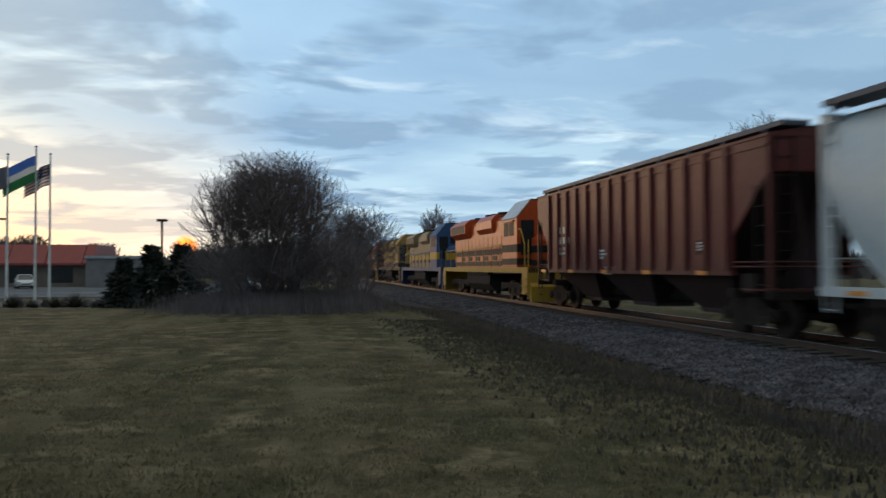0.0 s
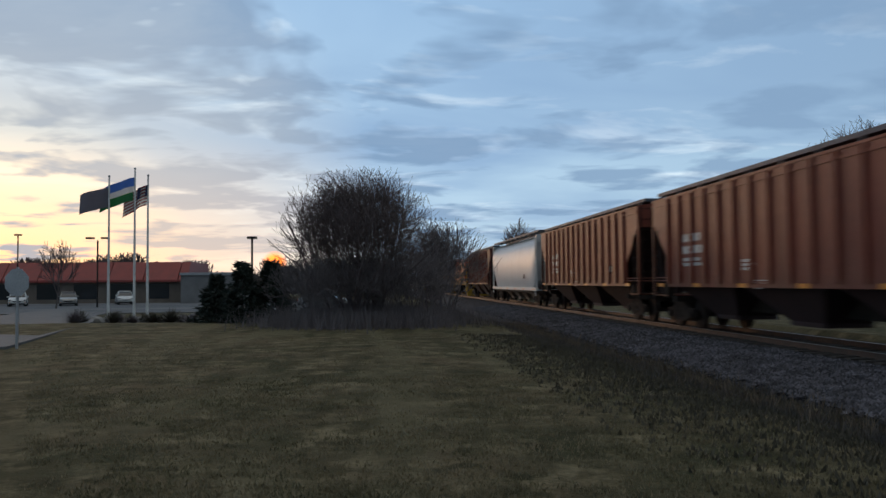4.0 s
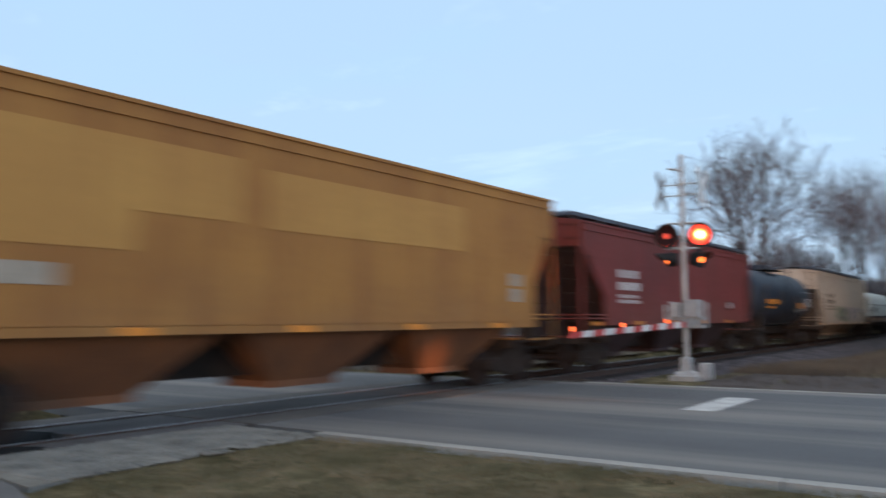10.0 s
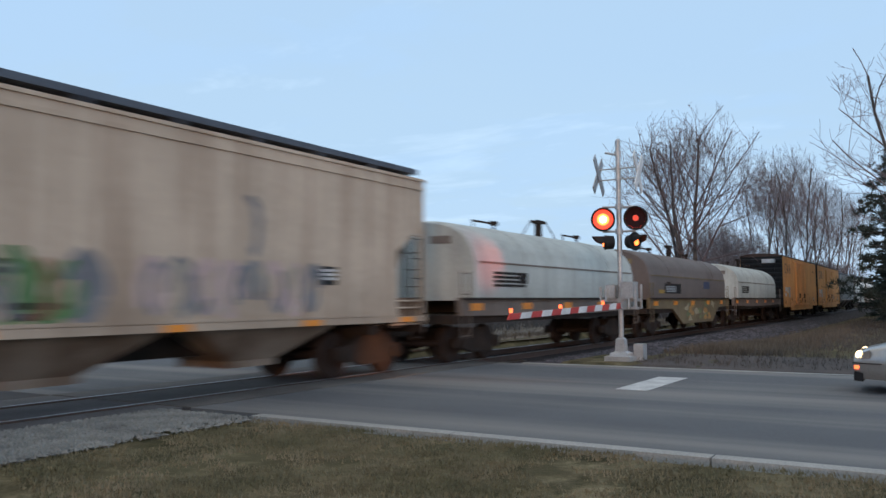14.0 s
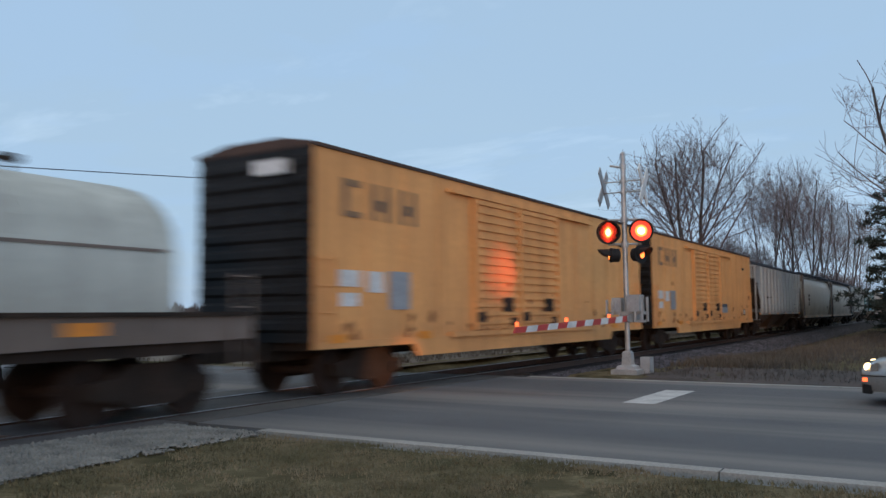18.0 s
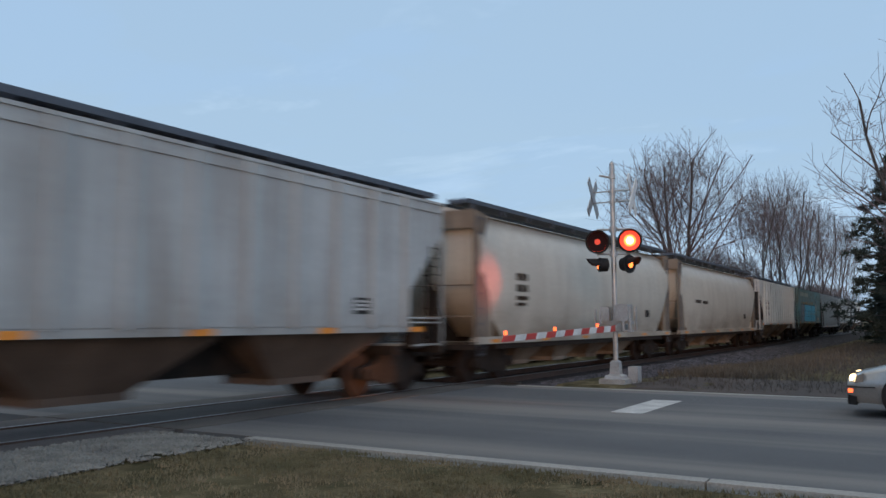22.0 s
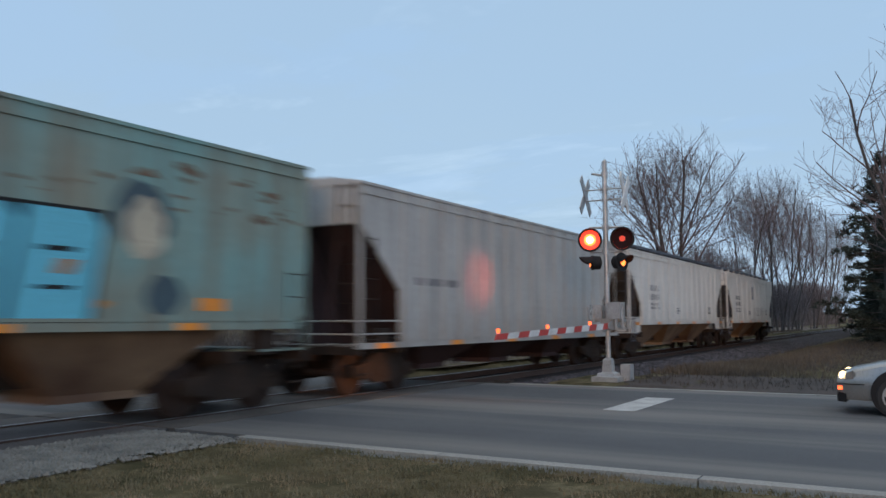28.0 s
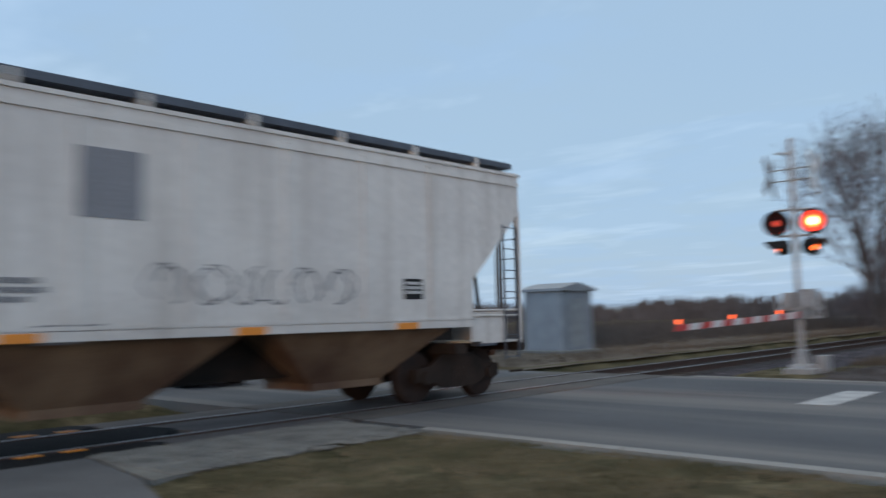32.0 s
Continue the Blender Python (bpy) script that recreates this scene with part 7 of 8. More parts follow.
def build_signals():
    sig = crossing_signal(Matrix.Translation((MAST[0], MAST[1], 0.0)), "aluminium crossing signal mast with red flashing lamps and gate")
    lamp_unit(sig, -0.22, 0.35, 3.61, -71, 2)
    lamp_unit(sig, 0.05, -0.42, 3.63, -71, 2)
    lamp_unit(sig, -0.16, 0.36, 3.02, -150, 1, r=0.19)
    lamp_unit(sig, 0.05, -0.42, 3.03, -22, 1, r=0.24)
    for name, box, label in (("gate_drive", (-0.2, 0.2, -0.40, -0.08, 1.58, 2.0), "grey gate drive box"), ("gate_drive", (-0.18, 0.18, 0.09, 0.33, 1.58, 1.93), "grey gate drive box"),
                             ("gate_channel", (-0.08, 0.08, -0.48, 0.46, 1.50, 1.58), ""), ("gate_channel", (-0.05, 0.05, -0.48, 0.12, 1.30, 1.36), "")):
        bm = BM()
        bx(bm, *box)
        part(name, bm, M["mast"], sig, label)
    for yy, za, zb in ((0.44, 1.50, 1.88), (0.30, 1.50, 1.84), (-0.47, 1.32, 1.94), (-0.30, 1.32, 1.58)):
        for xx in (-0.22, 0.22):
            bm = BM()
            bx(bm, xx - 0.03, xx + 0.03, yy - 0.025, yy + 0.025, za, zb)
            part("gate_pivot", bm, M["mast"], sig)
    bm = BM()
    tube(bm, (-0.06, -0.19, 1.42), (-0.06, 0.16, 1.42), 0.07, n=10)
    part("gate_axle", bm, M["mast"], sig)
    bm = BM()
    prism(bm, [(-0.6, 1.34), (-0.2, 1.30), (0.5, 1.36), (0.5, 1.50), (-0.2, 1.56), (-0.6, 1.46)], -0.225, -0.205)
    part("gate_bracket", bm, M["mast"], sig)
    bm = BM()
    bx(bm, 0.2, 0.5, -0.5, -0.25, 0.0, 0.42)
    part("junction_box", bm, M["mast"], sig, "small grey box at the foot of the mast")
    # gate arm in striped pieces
    n = 13
    x0, x1 = -0.42, -6.75
    for k in range(n):
        a, b = x0 + (x1 - x0) * k / n, x0 + (x1 - x0) * (k + 1) / n
        h0, h1 = 0.075 - 0.0015 * k, 0.075 - 0.0015 * (k + 1)
        z0, z1 = 1.40 - 0.012 * k, 1.40 - 0.012 * (k + 1)
        sl = -0.045
        bm = BM()
        prism(bm, [(a + sl, z0 - h0), (b + sl, z1 - h1), (b - sl, z1 + h1), (a - sl, z0 + h0)], -0.20, -0.17)
        part("gate_arm_stripe", bm, M["red"] if k % 2 == 0 else M["white"], sig, "red gate arm piece" if k % 2 == 0 else "white gate arm piece")
    for f in (0.22, 0.62, 0.985):
        x, z = x0 + (x1 - x0) * f, 1.40 - 0.156 * f
        bm = BM()
        tube(bm, (x, -0.19, z + 0.07), (x, -0.19, z + 0.15), 0.036, n=10)
        part("gate_lamp", bm, M["amber"], sig, "small glowing red gate lamp")
    sig2 = crossing_signal(Matrix.Translation((6.3, 16.0, 0.0)) @ Matrix.Rotation(math.pi, 4, "Z"), "aluminium crossing signal mast across the rails")
    lamp_unit(sig2, -0.4, 0.1, 2.72, 170, 1, r=0.2)
    lamp_unit(sig2, 0.4, 0.1, 2.72, 190, 1, r=0.2)
    # the back lamps throw red light on the passing cars
    sp = new("signal_glow", bpy.data.lights.new("signal_glow", "SPOT"))
    sp.data.energy, sp.data.color, sp.data.spot_size, sp.data.spot_blend, sp.data.shadow_soft_size = 130, (1.0, 0.10, 0.04), radians(40), 1.0, 0.15
    sp.matrix_world = look((MAST[0] - 0.4, MAST[1] + 0.45, 2.9), (MAST[0] - 1.6, 9.8, 2.6))
    # low beams of the waiting car on the passing wheels
    hb = new("headlight_beam", bpy.data.lights.new("headlight_beam", "SPOT"))
    hb.data.energy, hb.data.color, hb.data.spot_size, hb.data.spot_blend, hb.data.shadow_soft_size = 1300, (1.0, 0.40, 0.11), radians(15), 0.9, 0.08
    hb.matrix_world = look((15.4, 2.1, 0.62), (14.3, 9.9, 0.22))


build_signals()

# ---- power poles, cabinets ----


def power_pole(x, y, h, label, arms=2, arm_yaw=90):
    p = thing("power_pole", label, "power pole", Matrix.Translation((x, y, ground_z(x, y) - 0.2)))
    bm = BM()
    tube(bm, (0, 0, 0), (0, 0, h), 0.16, 0.11, n=10)
    part("pole", bm, M["wood"], p, smooth=True)
    for k in range(arms):
        bm = BM()
        a = radians(arm_yaw)
        d = Vector((math.cos(a), math.sin(a), 0)) * 1.25
        z = h - 0.25 - 0.76 * k
        tube(bm, Vector((0, 0, z)) - d, Vector((0, 0, z)) + d, 0.06, n=4)
        arm = part("crossarm", bm, M["wood"], p)
        for s in (-0.9, -0.4, 0.4, 0.9):
            bm = BM()
            tube(bm, Vector((0, 0, z)) + d * s, Vector((0, 0, z + 0.22)) + d * s, 0.035, n=6)
            part("insulator", bm, M["grey"], arm)
    return p


power_pole(1.2, 28.0, 10.95, "wooden power pole with two crossarms behind the railway", 2, 0)
power_pole(31.5, 25.0, 8.4, "plain wooden utility pole behind the railway", 0)
cb = thing("overhead_cable", "thin dark overhead cable between the poles", "cable")
bm = BM()
pts = [Vector((31.5, 25.0, 7.9)).lerp(Vector((-40, 40.0, 5.9)), k / 20) - Vector((0, 0, 0.9 * math.sin(math.pi * k / 20))) for k in range(21)]
loft(bm, [[p + Vector((0, dy, dz)) for dy, dz in ((-0.018, 0), (0, -0.018), (0.018, 0), (0, 0.018))] for p in pts])
part("wire", bm, M["black"], cb)

# ---- cars ----


def sedan(label, paint, m, lit=True, group=""):
    """A four-door saloon, its front towards +x."""
    car = thing("sedan", label, "car", m, group)
    w = 0.87

    def ring(x, pts):
        return [(x, y, z) for y, z in pts]
    prof = [(-2.30, 0.35, 0.80, 0.72), (-2.22, 0.25, 0.93, 0.80), (-1.6, 0.22, 1.0, 0.86), (-0.9, 0.2, 0.98, 0.87), (0.9, 0.2, 0.95, 0.87), (1.6, 0.22, 0.84, 0.85), (2.1, 0.24, 0.72, 0.78), (2.27, 0.32, 0.60, 0.66)]
    bm = BM()
    loft(bm, [ring(x, [(-ww, z0 + 0.1), (-ww * 0.96, z0), (ww * 0.96, z0), (ww, z0 + 0.1), (ww, (z0 + z1) / 2 + 0.05), (ww * 0.93, z1 - 0.05), (ww * 0.8, z1), (-ww * 0.8, z1), (-ww * 0.93, z1 - 0.05), (-ww, (z0 + z1) / 2 + 0.05)]) for x, z0, z1, ww in prof])
    part("body", bm, paint, car, smooth=True)
    bm = BM()
    cab = [(-1.75, 0.97, 0.74), (-1.05, 1.38, 0.60), (-0.3, 1.44, 0.60), (0.25, 1.40, 0.60), (1.05, 0.92, 0.74)]
    loft(bm, [ring(x, [(-0.76, 0.90), (-ww, z), (ww, z), (0.76, 0.90)]) for x, z, ww in cab])
    part("greenhouse", bm, M["glass"], car, "dark glass cabin windows", smooth=True)
    bm = BM()
    loft(bm, [ring(x, [(-0.6, z), (-0.5, z + 0.035), (0.5, z + 0.035), (0.6, z)]) for x, z in ((-1.08, 1.37), (-0.3, 1.435), (0.28, 1.395))])
    for s in (-1, 1):
        for xa, za, xb, zb in ((1.05, 0.93, 0.25, 1.41), (-1.75, 0.97, -1.05, 1.39), (-0.35, 0.95, -0.35, 1.43)):
            tube(bm, (xa, s * 0.76, za), (xb, s * 0.61, zb), 0.035, n=6)
    part("roof", bm, paint, car)
    for sx in (-1.4, 1.38):
        for s in (-1, 1):
            bm = BM()
            tube(bm, (sx, s * 0.60, 0.36), (sx, s * 0.878, 0.36), 0.385, n=26)
            part("wheel_arch", bm, M["black"], car)
            bm = BM()
            loft(bm, [[(sx + q * math.cos(math.tau * k / 24), s * yy, 0.31 + q * math.sin(math.tau * k / 24)) for k in range(24)] for q, yy in ((0.29, 0.68), (0.32, 0.72), (0.32, 0.86), (0.29, 0.89), (0.22, 0.885))])
            tyre = part("wheel", bm, M["tyre"], car, smooth=True)
            bm = BM()
            loft(bm, [[(sx + q * math.cos(math.tau * k / 24), s * yy, 0.31 + q * math.sin(math.tau * k / 24)) for k in range(24)] for q, yy in ((0.22, 0.87), (0.22, 0.893), (0.195, 0.893), (0.19, 0.87))], close=False)
            for k in range(5):
                a = math.tau * (k + 0.25) / 5
                u, w = Vector((math.cos(a), 0, math.sin(a))), Vector((-math.sin(a), 0, math.cos(a)))
                hub = Vector((sx, s * 0.896, 0.31))
                q = [hub + u * 0.02 - w * 0.03, hub + u * 0.02 + w * 0.03, hub + u * 0.2 + w * 0.045, hub + u * 0.2 - w * 0.045]
                lo = [bm.verts.new(v - Vector((0, s * 0.02, 0))) for v in q]
                hi = [bm.verts.new(v) for v in q]
                bm.faces.new(hi)
                for t in range(4):
                    bm.faces.new((lo[t], lo[(t + 1) % 4], hi[(t + 1) % 4], hi[t]))
            tube(bm, (sx, s * 0.875, 0.31), (sx, s * 0.90, 0.31), 0.05, n=12)
            part("rim", bm, M["alloy"], tyre, "five-spoke alloy rim")
    # dark lower bumper, panel gaps and sills
    bm = BM()
    loft(bm, [[(x, -ww, 0.2), (x, ww, 0.2), (x, ww, zz), (x, -ww, zz)] for x, ww, zz in ((2.13, 0.77, 0.34), (2.26, 0.66, 0.36), (2.285, 0.55, 0.36))])
    part("lower_bumper", bm, M["black"], car)
    bm = BM()
    loft(bm, [[(x, -ww, 0.49), (x, ww, 0.49), (x, ww, 0.505), (x, -ww, 0.505)] for x, ww in ((1.85, 0.845), (2.1, 0.80), (2.285, 0.66))])
    part("bumper_seam", bm, M["black"], car)
    for s in (-1, 1):
        for x in (-0.38, 0.82):
            bm = BM()
            bx(bm, x - 0.006, x + 0.006, *sorted((s * 0.85, s * 0.876)), 0.32, 0.9)
            part("door_gap", bm, M["black"], car)
        bm = BM()
        bx(bm, -1.0, 1.0, *sorted((s * 0.80, s * 0.874)), 0.2, 0.27)
        part("sill", bm, M["black"], car)
    for s in (-1, 1):
        bm = BM()
        loft(bm, [[(2.02, s * 0.50, 0.58), (2.02, s * 0.78, 0.58), (2.02, s * 0.78, 0.72), (2.02, s * 0.50, 0.72)], [(2.25, s * 0.46, 0.57), (2.15, s * 0.76, 0.57), (2.12, s * 0.76, 0.68), (2.22, s * 0.46, 0.68)]])
        hl = part("headlight", bm, M["lens_clear"], car, "clear headlight housing")
        bm = BM()
        bmesh.ops.create_icosphere(bm, subdivisions=2, radius=0.075, matrix=Matrix.Translation((2.17, s * 0.62, 0.63)))
        part("headlight_bulb", bm, M["head"] if lit else M["glass"], hl, "glowing warm headlight" if lit else "", smooth=True)
        bm = BM()
        bx(bm, 2.12, 2.26, *sorted((s * 0.5, s * 0.72)), 0.40, 0.46)
        part("indicator", bm, M["amber"] if lit else M["reflector"], car)
        bm = BM()
        bx(bm, -2.31, -2.2, *sorted((s * 0.45, s * 0.74)), 0.66, 0.84)
        part("tail_light", bm, M["red"], car)
        bm = BM()
        bx(bm, 0.72, 0.92, *sorted((s * 0.80, s * 1.0)), 0.93, 1.06)
        part("mirror", bm, paint, car)
        bm = BM()
        bx(bm, 0.55, 0.72, *sorted((s * 0.86, s * 0.885)), 0.76, 0.79)
        bx(bm, -0.6, -0.43, *sorted((s * 0.86, s * 0.885)), 0.78, 0.81)
        part("door_handle", bm, paint, car)
    bm = BM()
    bx(bm, 2.24, 2.285, -0.4, 0.4, 0.46, 0.56)
    part("grille", bm, M["black"], car)
    return car


WAITING = sedan("silver saloon car waiting with lit headlights", M["silver"], pose(16.0, -1.2, -0.02, 0, 0, 90))

# ---- car park, flags, building beyond the lawn ----


def flagpole(x, y, h, label, cols, seed):
    z0 = ground_z(x, y)
    p = thing("flagpole", label, "flagpole", Matrix.Translation((x, y, z0)))
    bm = BM()
    tube(bm, (0, 0, 0), (0, 0, h), 0.09, 0.05, n=10)
    part("pole", bm, M["white"], p, smooth=True)
    bm = BM()
    bmesh.ops.create_icosphere(bm, subdivisions=2, radius=0.08, matrix=Matrix.Translation((0, 0, h + 0.1)))
    part("finial", bm, M["galv"], p)
    bm = BM()
    tube(bm, (0, 0, 0), (0, 0, 0.25), 0.2, n=12)
    part("base", bm, M["concrete"], p)
    return p


FLAGS = []


def flag(pole_x, pole_y, z, name, label, bands, width, height, seed, droop=0.35):
    """A flag in bands, each a rippled strip, blown along one way."""
    rng = random.Random(seed)
    f = thing("flag", label, "flag", Matrix.Translation((pole_x, pole_y, z)))
    n = 14
    tot = sum(b[0] for b in bands)
    top = 0.0
    ph = rng.uniform(0, 6)
    for share_, mat in bands:
        h = height * share_ / tot
        bm = BM()
        rows = []
        for k in range(n + 1):
            u = k / n
            dy = -u * width * 0.93
            dz = -droop * width * u ** 1.3
            dx = 0.14 * math.sin(u * 9 + ph) * u ** 0.5
            rows.append([(dx, dy, dz - top), (dx + 0.004, dy, dz - top), (dx + 0.05 * math.sin(u * 7), dy, dz - top - h), (dx + 0.05 * math.sin(u * 7) - 0.004, dy, dz - top - h)])
        loft(bm, rows)
        part("band", bm, mat, f, smooth=True)
        top += h
    FLAGS.append((f, Vector((pole_x, pole_y, z)), ph))
    return f


def cloth(name, col):
    """Thin flag cloth that lets the light behind it through."""
    m, nt, bsdf, N, L = nodes_of(name)
    bsdf.inputs["Base Color"].default_value = (*col, 1)
    bsdf.inputs["Roughness"].default_value = 0.9
    tr = N("ShaderNodeBsdfTranslucent")
    tr.inputs[0].default_value = (*col, 1)
    mx = N("ShaderNodeMixShader")
    mx.inputs[0].default_value = 0.6
    L(bsdf.outputs[0], mx.inputs[1])
    L(tr.outputs[0], mx.inputs[2])
    L(mx.outputs[0], nt.nodes["Material Output"].inputs[0])
    return m


M["flag_blue"] = cloth("flag_blue", (0.16, 0.30, 0.62))
M["flag_navy"] = cloth("flag_navy", (0.26, 0.25, 0.29))
M["flag_red"] = cloth("flag_red", (0.36, 0.09, 0.10))
M["flag_canton"] = cloth("flag_canton", (0.08, 0.09, 0.19))
M["flag_green"] = cloth("flag_green", (0.08, 0.32, 0.14))
M["flag_white"] = cloth("flag_white", (0.75, 0.75, 0.73))


def build_left():
    # three flagpoles
    fl = [(-53.1, -14.2, 9.0), (-52.9, -14.95, 9.4), (-52.5, -16.4, 8.85)]
    for x, y, h in fl:
        flagpole(x, y, h, "white flagpole in the landscaped bed", None, 1)
    z = ground_z(-53, -15)
    flag(fl[1][0], fl[1][1], z + 8.95, "flag", "blue, white and green flag blowing in the wind", ((1.2, M["flag_blue"]), (0.8, M["flag_white"]), (1.2, M["flag_green"])), 2.1, 1.5, 1, 0.45)
    us = [(1, M["flag_red"] if k % 2 == 0 else M["flag_white"]) for k in range(13)]
    flag(fl[0][0], fl[0][1], z + 8.5, "flag", "red and white striped flag blowing in the wind", us, 1.5, 1.3, 2, 0.6)
    bm = BM()
    loft(bm, [[(0.14 * math.sin(u * 9 + 4.0) * u ** 0.5 + dx, -u * 1.4, -0.9 * u ** 1.3 + dz) for dx, dz in ((-0.06, 0.005), (0.06, 0.005), (0.06, -0.7), (-0.06, -0.7))] for u in (0.0, 0.14, 0.28, 0.42)])
    part("canton", bm, M["flag_canton"], FLAGS[-1][0], "dark blue canton")
    flag(fl[2][0], fl[2][1], z + 8.25, "flag", "dark navy flag blowing in the wind", ((1, M["flag_navy"]),), 1.8, 1.25, 3, 0.3)
    # small conifers and shrubs
    for k, (x, y, h, r) in enumerate(((-37.5, -7.0, 2.3, 1.0), (-36.5, -5.7, 2.9, 1.1), (-37.0, -4.5, 2.9, 1.15), (-50, -9.4, 3.0, 1.0))):
        conifer("small dark conifer in the landscaped bed", x, y, h, r, 70 + k, "small conifers", 2.2)
    rng = random.Random(9)
    for k in range(24):
        x, y = rng.uniform(-49, -39), rng.uniform(-15.0, -8.5)
        verts, faces = [], []
        r = rng.uniform(0.4, 0.8)
        for _ in range(260):
            d = Vector((rng.gauss(0, 1), rng.gauss(0, 1), abs(rng.gauss(0, 1)))).normalized()
            p, q = d * r * 0.15, d * r * rng.uniform(0.6, 1.15)
            s = d.cross(Vector((0, 0, 1))).normalized() * 0.035
            b = len(verts)
            verts += [tuple(p - s), tuple(p + s), tuple(q)]
            faces.append((b, b + 1, b + 2))
        me = bpy.data.meshes.new("dry_shrub")
        me.from_pydata(verts, [], faces)
        me.materials.append(M["shrub"] if k % 3 else M["thicket"])
        ob = new("dry_shrub", me)
        ob.matrix_basis = Matrix.Translation((x, y, ground_z(x, y)))
        tagged(ob, "low dry shrub in the landscaped bed", "shrub", "landscape shrubs")
    for k in range(11):
        x, y, r = rng.uniform(-51, -46), rng.uniform(-15.5, -9.0), rng.uniform(0.25, 0.55)
        bm = BM()
        bmesh.ops.create_icosphere(bm, subdivisions=2, radius=r)
        for v in bm.verts:
            v.co *= 1 + 0.35 * noise.noise(v.co * (1.6 / r) + Vector((k * 3.0, 0, 0)))
            v.co.z *= 0.65
        solid("boulder", bm, M["rock"], "pale rounded boulder in the landscaped bed", "boulder", group="landscape boulders", at=Matrix.Translation((x, y, ground_z(x, y) + r * 0.25)))
    # drive
    bm = BM()
    prism(bm, [(-22.0, -14.0), (-22.5, -9.6), (-40, -13.2), (-60, -19.5), (-90, -24.0), (-90, -31), (-60, -26.5), (-40, -19.5)], 0.0, 0.12)
    for v in bm.verts:
        v.co = Vector((v.co.x, v.co.z, ground_z(v.co.x, v.co.z) + 0.07 - v.co.y))
    solid("drive", bm, M["path"], "grey asphalt drive into the car park", "drive", "structure")
    # sign post seen from behind
    s = thing("road_sign", "grey back of a stop sign on a steel post", "road sign", Matrix.Translation((-22.5, -9.35, ground_z(-22.5, -9.35))))
    bm = BM()
    bx(bm, -0.03, 0.03, -0.03, 0.03, 0, 2.15)
    part("post", bm, M["galv"], s)
    bm = BM()
    prism(bm, [(0.38 * math.cos(radians(22.5 + 45 * k)), 0.38 * math.sin(radians(22.5 + 45 * k))) for k in range(8)], -0.005, 0.005)
    part("plate", bm, M["galv"], s, at=Matrix.Translation((0.05, 0, 1.75)) @ Matrix.Rotation(radians(75), 4, "Z"))
    # red roofed shop
    b = thing("shop_building", "long low shop with red metal roof and tan walls", "building")
    zg = ground_z(-100, -40)
    bm = BM()
    bx(bm, -112, -100, -75, -22, zg, zg + 3.0)
    part("wall", bm, M["brick"], b)
    for y0 in range(-75, -22, 4):
        bm = BM()
        prism(bm, [(-99.2, zg + 2.5), (-99.2, zg + 2.75), (-101.5, zg + 4.9), (-112, zg + 4.9), (-112, zg + 2.5)], y0, min(-22, y0 + 3.9))
        part("roof_panel", bm, M["roofred"], b)
    for k in range(12):
        bm = BM()
        y0 = -73 + k * 4.2
        bx(bm, -100.04, -99.98, y0, y0 + 2.6, zg + 0.5, zg + 2.3)
        part("window", bm, M["glass"], b)
    b2 = thing("grey_building", "plain grey building with a flat roof", "building")
    bm = BM()
    bx(bm, -104, -94, -21.5, -15.2, zg, zg + 3.2)
    part("wall", bm, M["grey"], b2)
    bm = BM()
    bx(bm, -104.2, -93.8, -21.6, -15.0, zg + 3.2, zg + 3.5)
    part("parapet", bm, M["galv"], b2)
    # lamp posts
    for x, y, h, kind in ((-62, -9.0, 5.6, 1), (-80, -26.0, 6.4, 2), (-95, -39.5, 7.8, 1)):
        l = thing("lamp_post", "dark car park lamp post", "lamp post", Matrix.Translation((x, y, ground_z(x, y))), "car park lamp posts")
        bm = BM()
        tube(bm, (0, 0, 0), (0, 0, h), 0.08, n=8)
        part("pole", bm, M["black"], l)
        for sgn in ((0,) if kind == 1 else (-1, 1)):
            bm = BM()
            bx(bm, -0.25, 0.25, sgn * 0.7 - 0.35, sgn * 0.7 + 0.35, h - 0.05 + 0.2 * abs(sgn), h + 0.12 + 0.2 * abs(sgn))
            part("lamp_head", bm, M["black"], l)
    # parked cars
    cols = [M["white"], M["silver"], M["grey"], M["white"]]
    for k, (x, y, yaw) in enumerate(((-88, -36.5, 20), (-88, -31.5, 20), (-70, -4.0, 70), (-92, -27.0, 20))):
        sedan("parked car in the car park", cols[k], pose(x, y, ground_z(x, y) + 0.05, 0, 0, yaw), False, "parked cars")
    bm = BM()
    bx(bm, -98, -64, -70, 2, ground_z(-80, -30) - 0.05, ground_z(-80, -30) + 0.06)
    solid("car_park", bm, M["asphalt"], "grey asphalt car park", "car park", "structure")
    # young tree and far trees
    bare_tree("bare_tree", "young bare street tree in the car park", -75, -27.9, 6.6, 81, levels=3, thin=0.02)
    rng = random.Random(4)
    for k in range(26):
        a = rng.uniform(62, 112)
        r = rng.uniform(150, 230)
        bare_tree("bare_tree", "distant bare tree on the skyline", -r * math.sin(radians(a)), r * math.cos(radians(a)), rng.uniform(6, 9.5), 100 + k, levels=2, stems=4, width=11, fan=0.5, ring=1.0, thin=0.08, clear=0.0, group="distant trees")
    bare_tree("bare_tree", "bare tree top behind the railway", -118, 22, 12.0, 91, levels=3, thin=0.04, group="bare trees behind the railway")
    bare_tree("bare_tree", "bare tree behind the railway", -36.0, 22.3, 9.4, 92, stems=2, width=6.5, thin=0.009, group="bare trees behind the railway")
    for k in range(7):
        bare_tree("bare_tree", "bare bushy tree along the railway", -140 + k * 9, 19 + (k % 3) * 2, 7.5, 120 + k, levels=3, stems=5, width=9, fan=0.5, ring=1.0, thin=0.035, clear=0.0, group="bare trees behind the railway")


build_left()

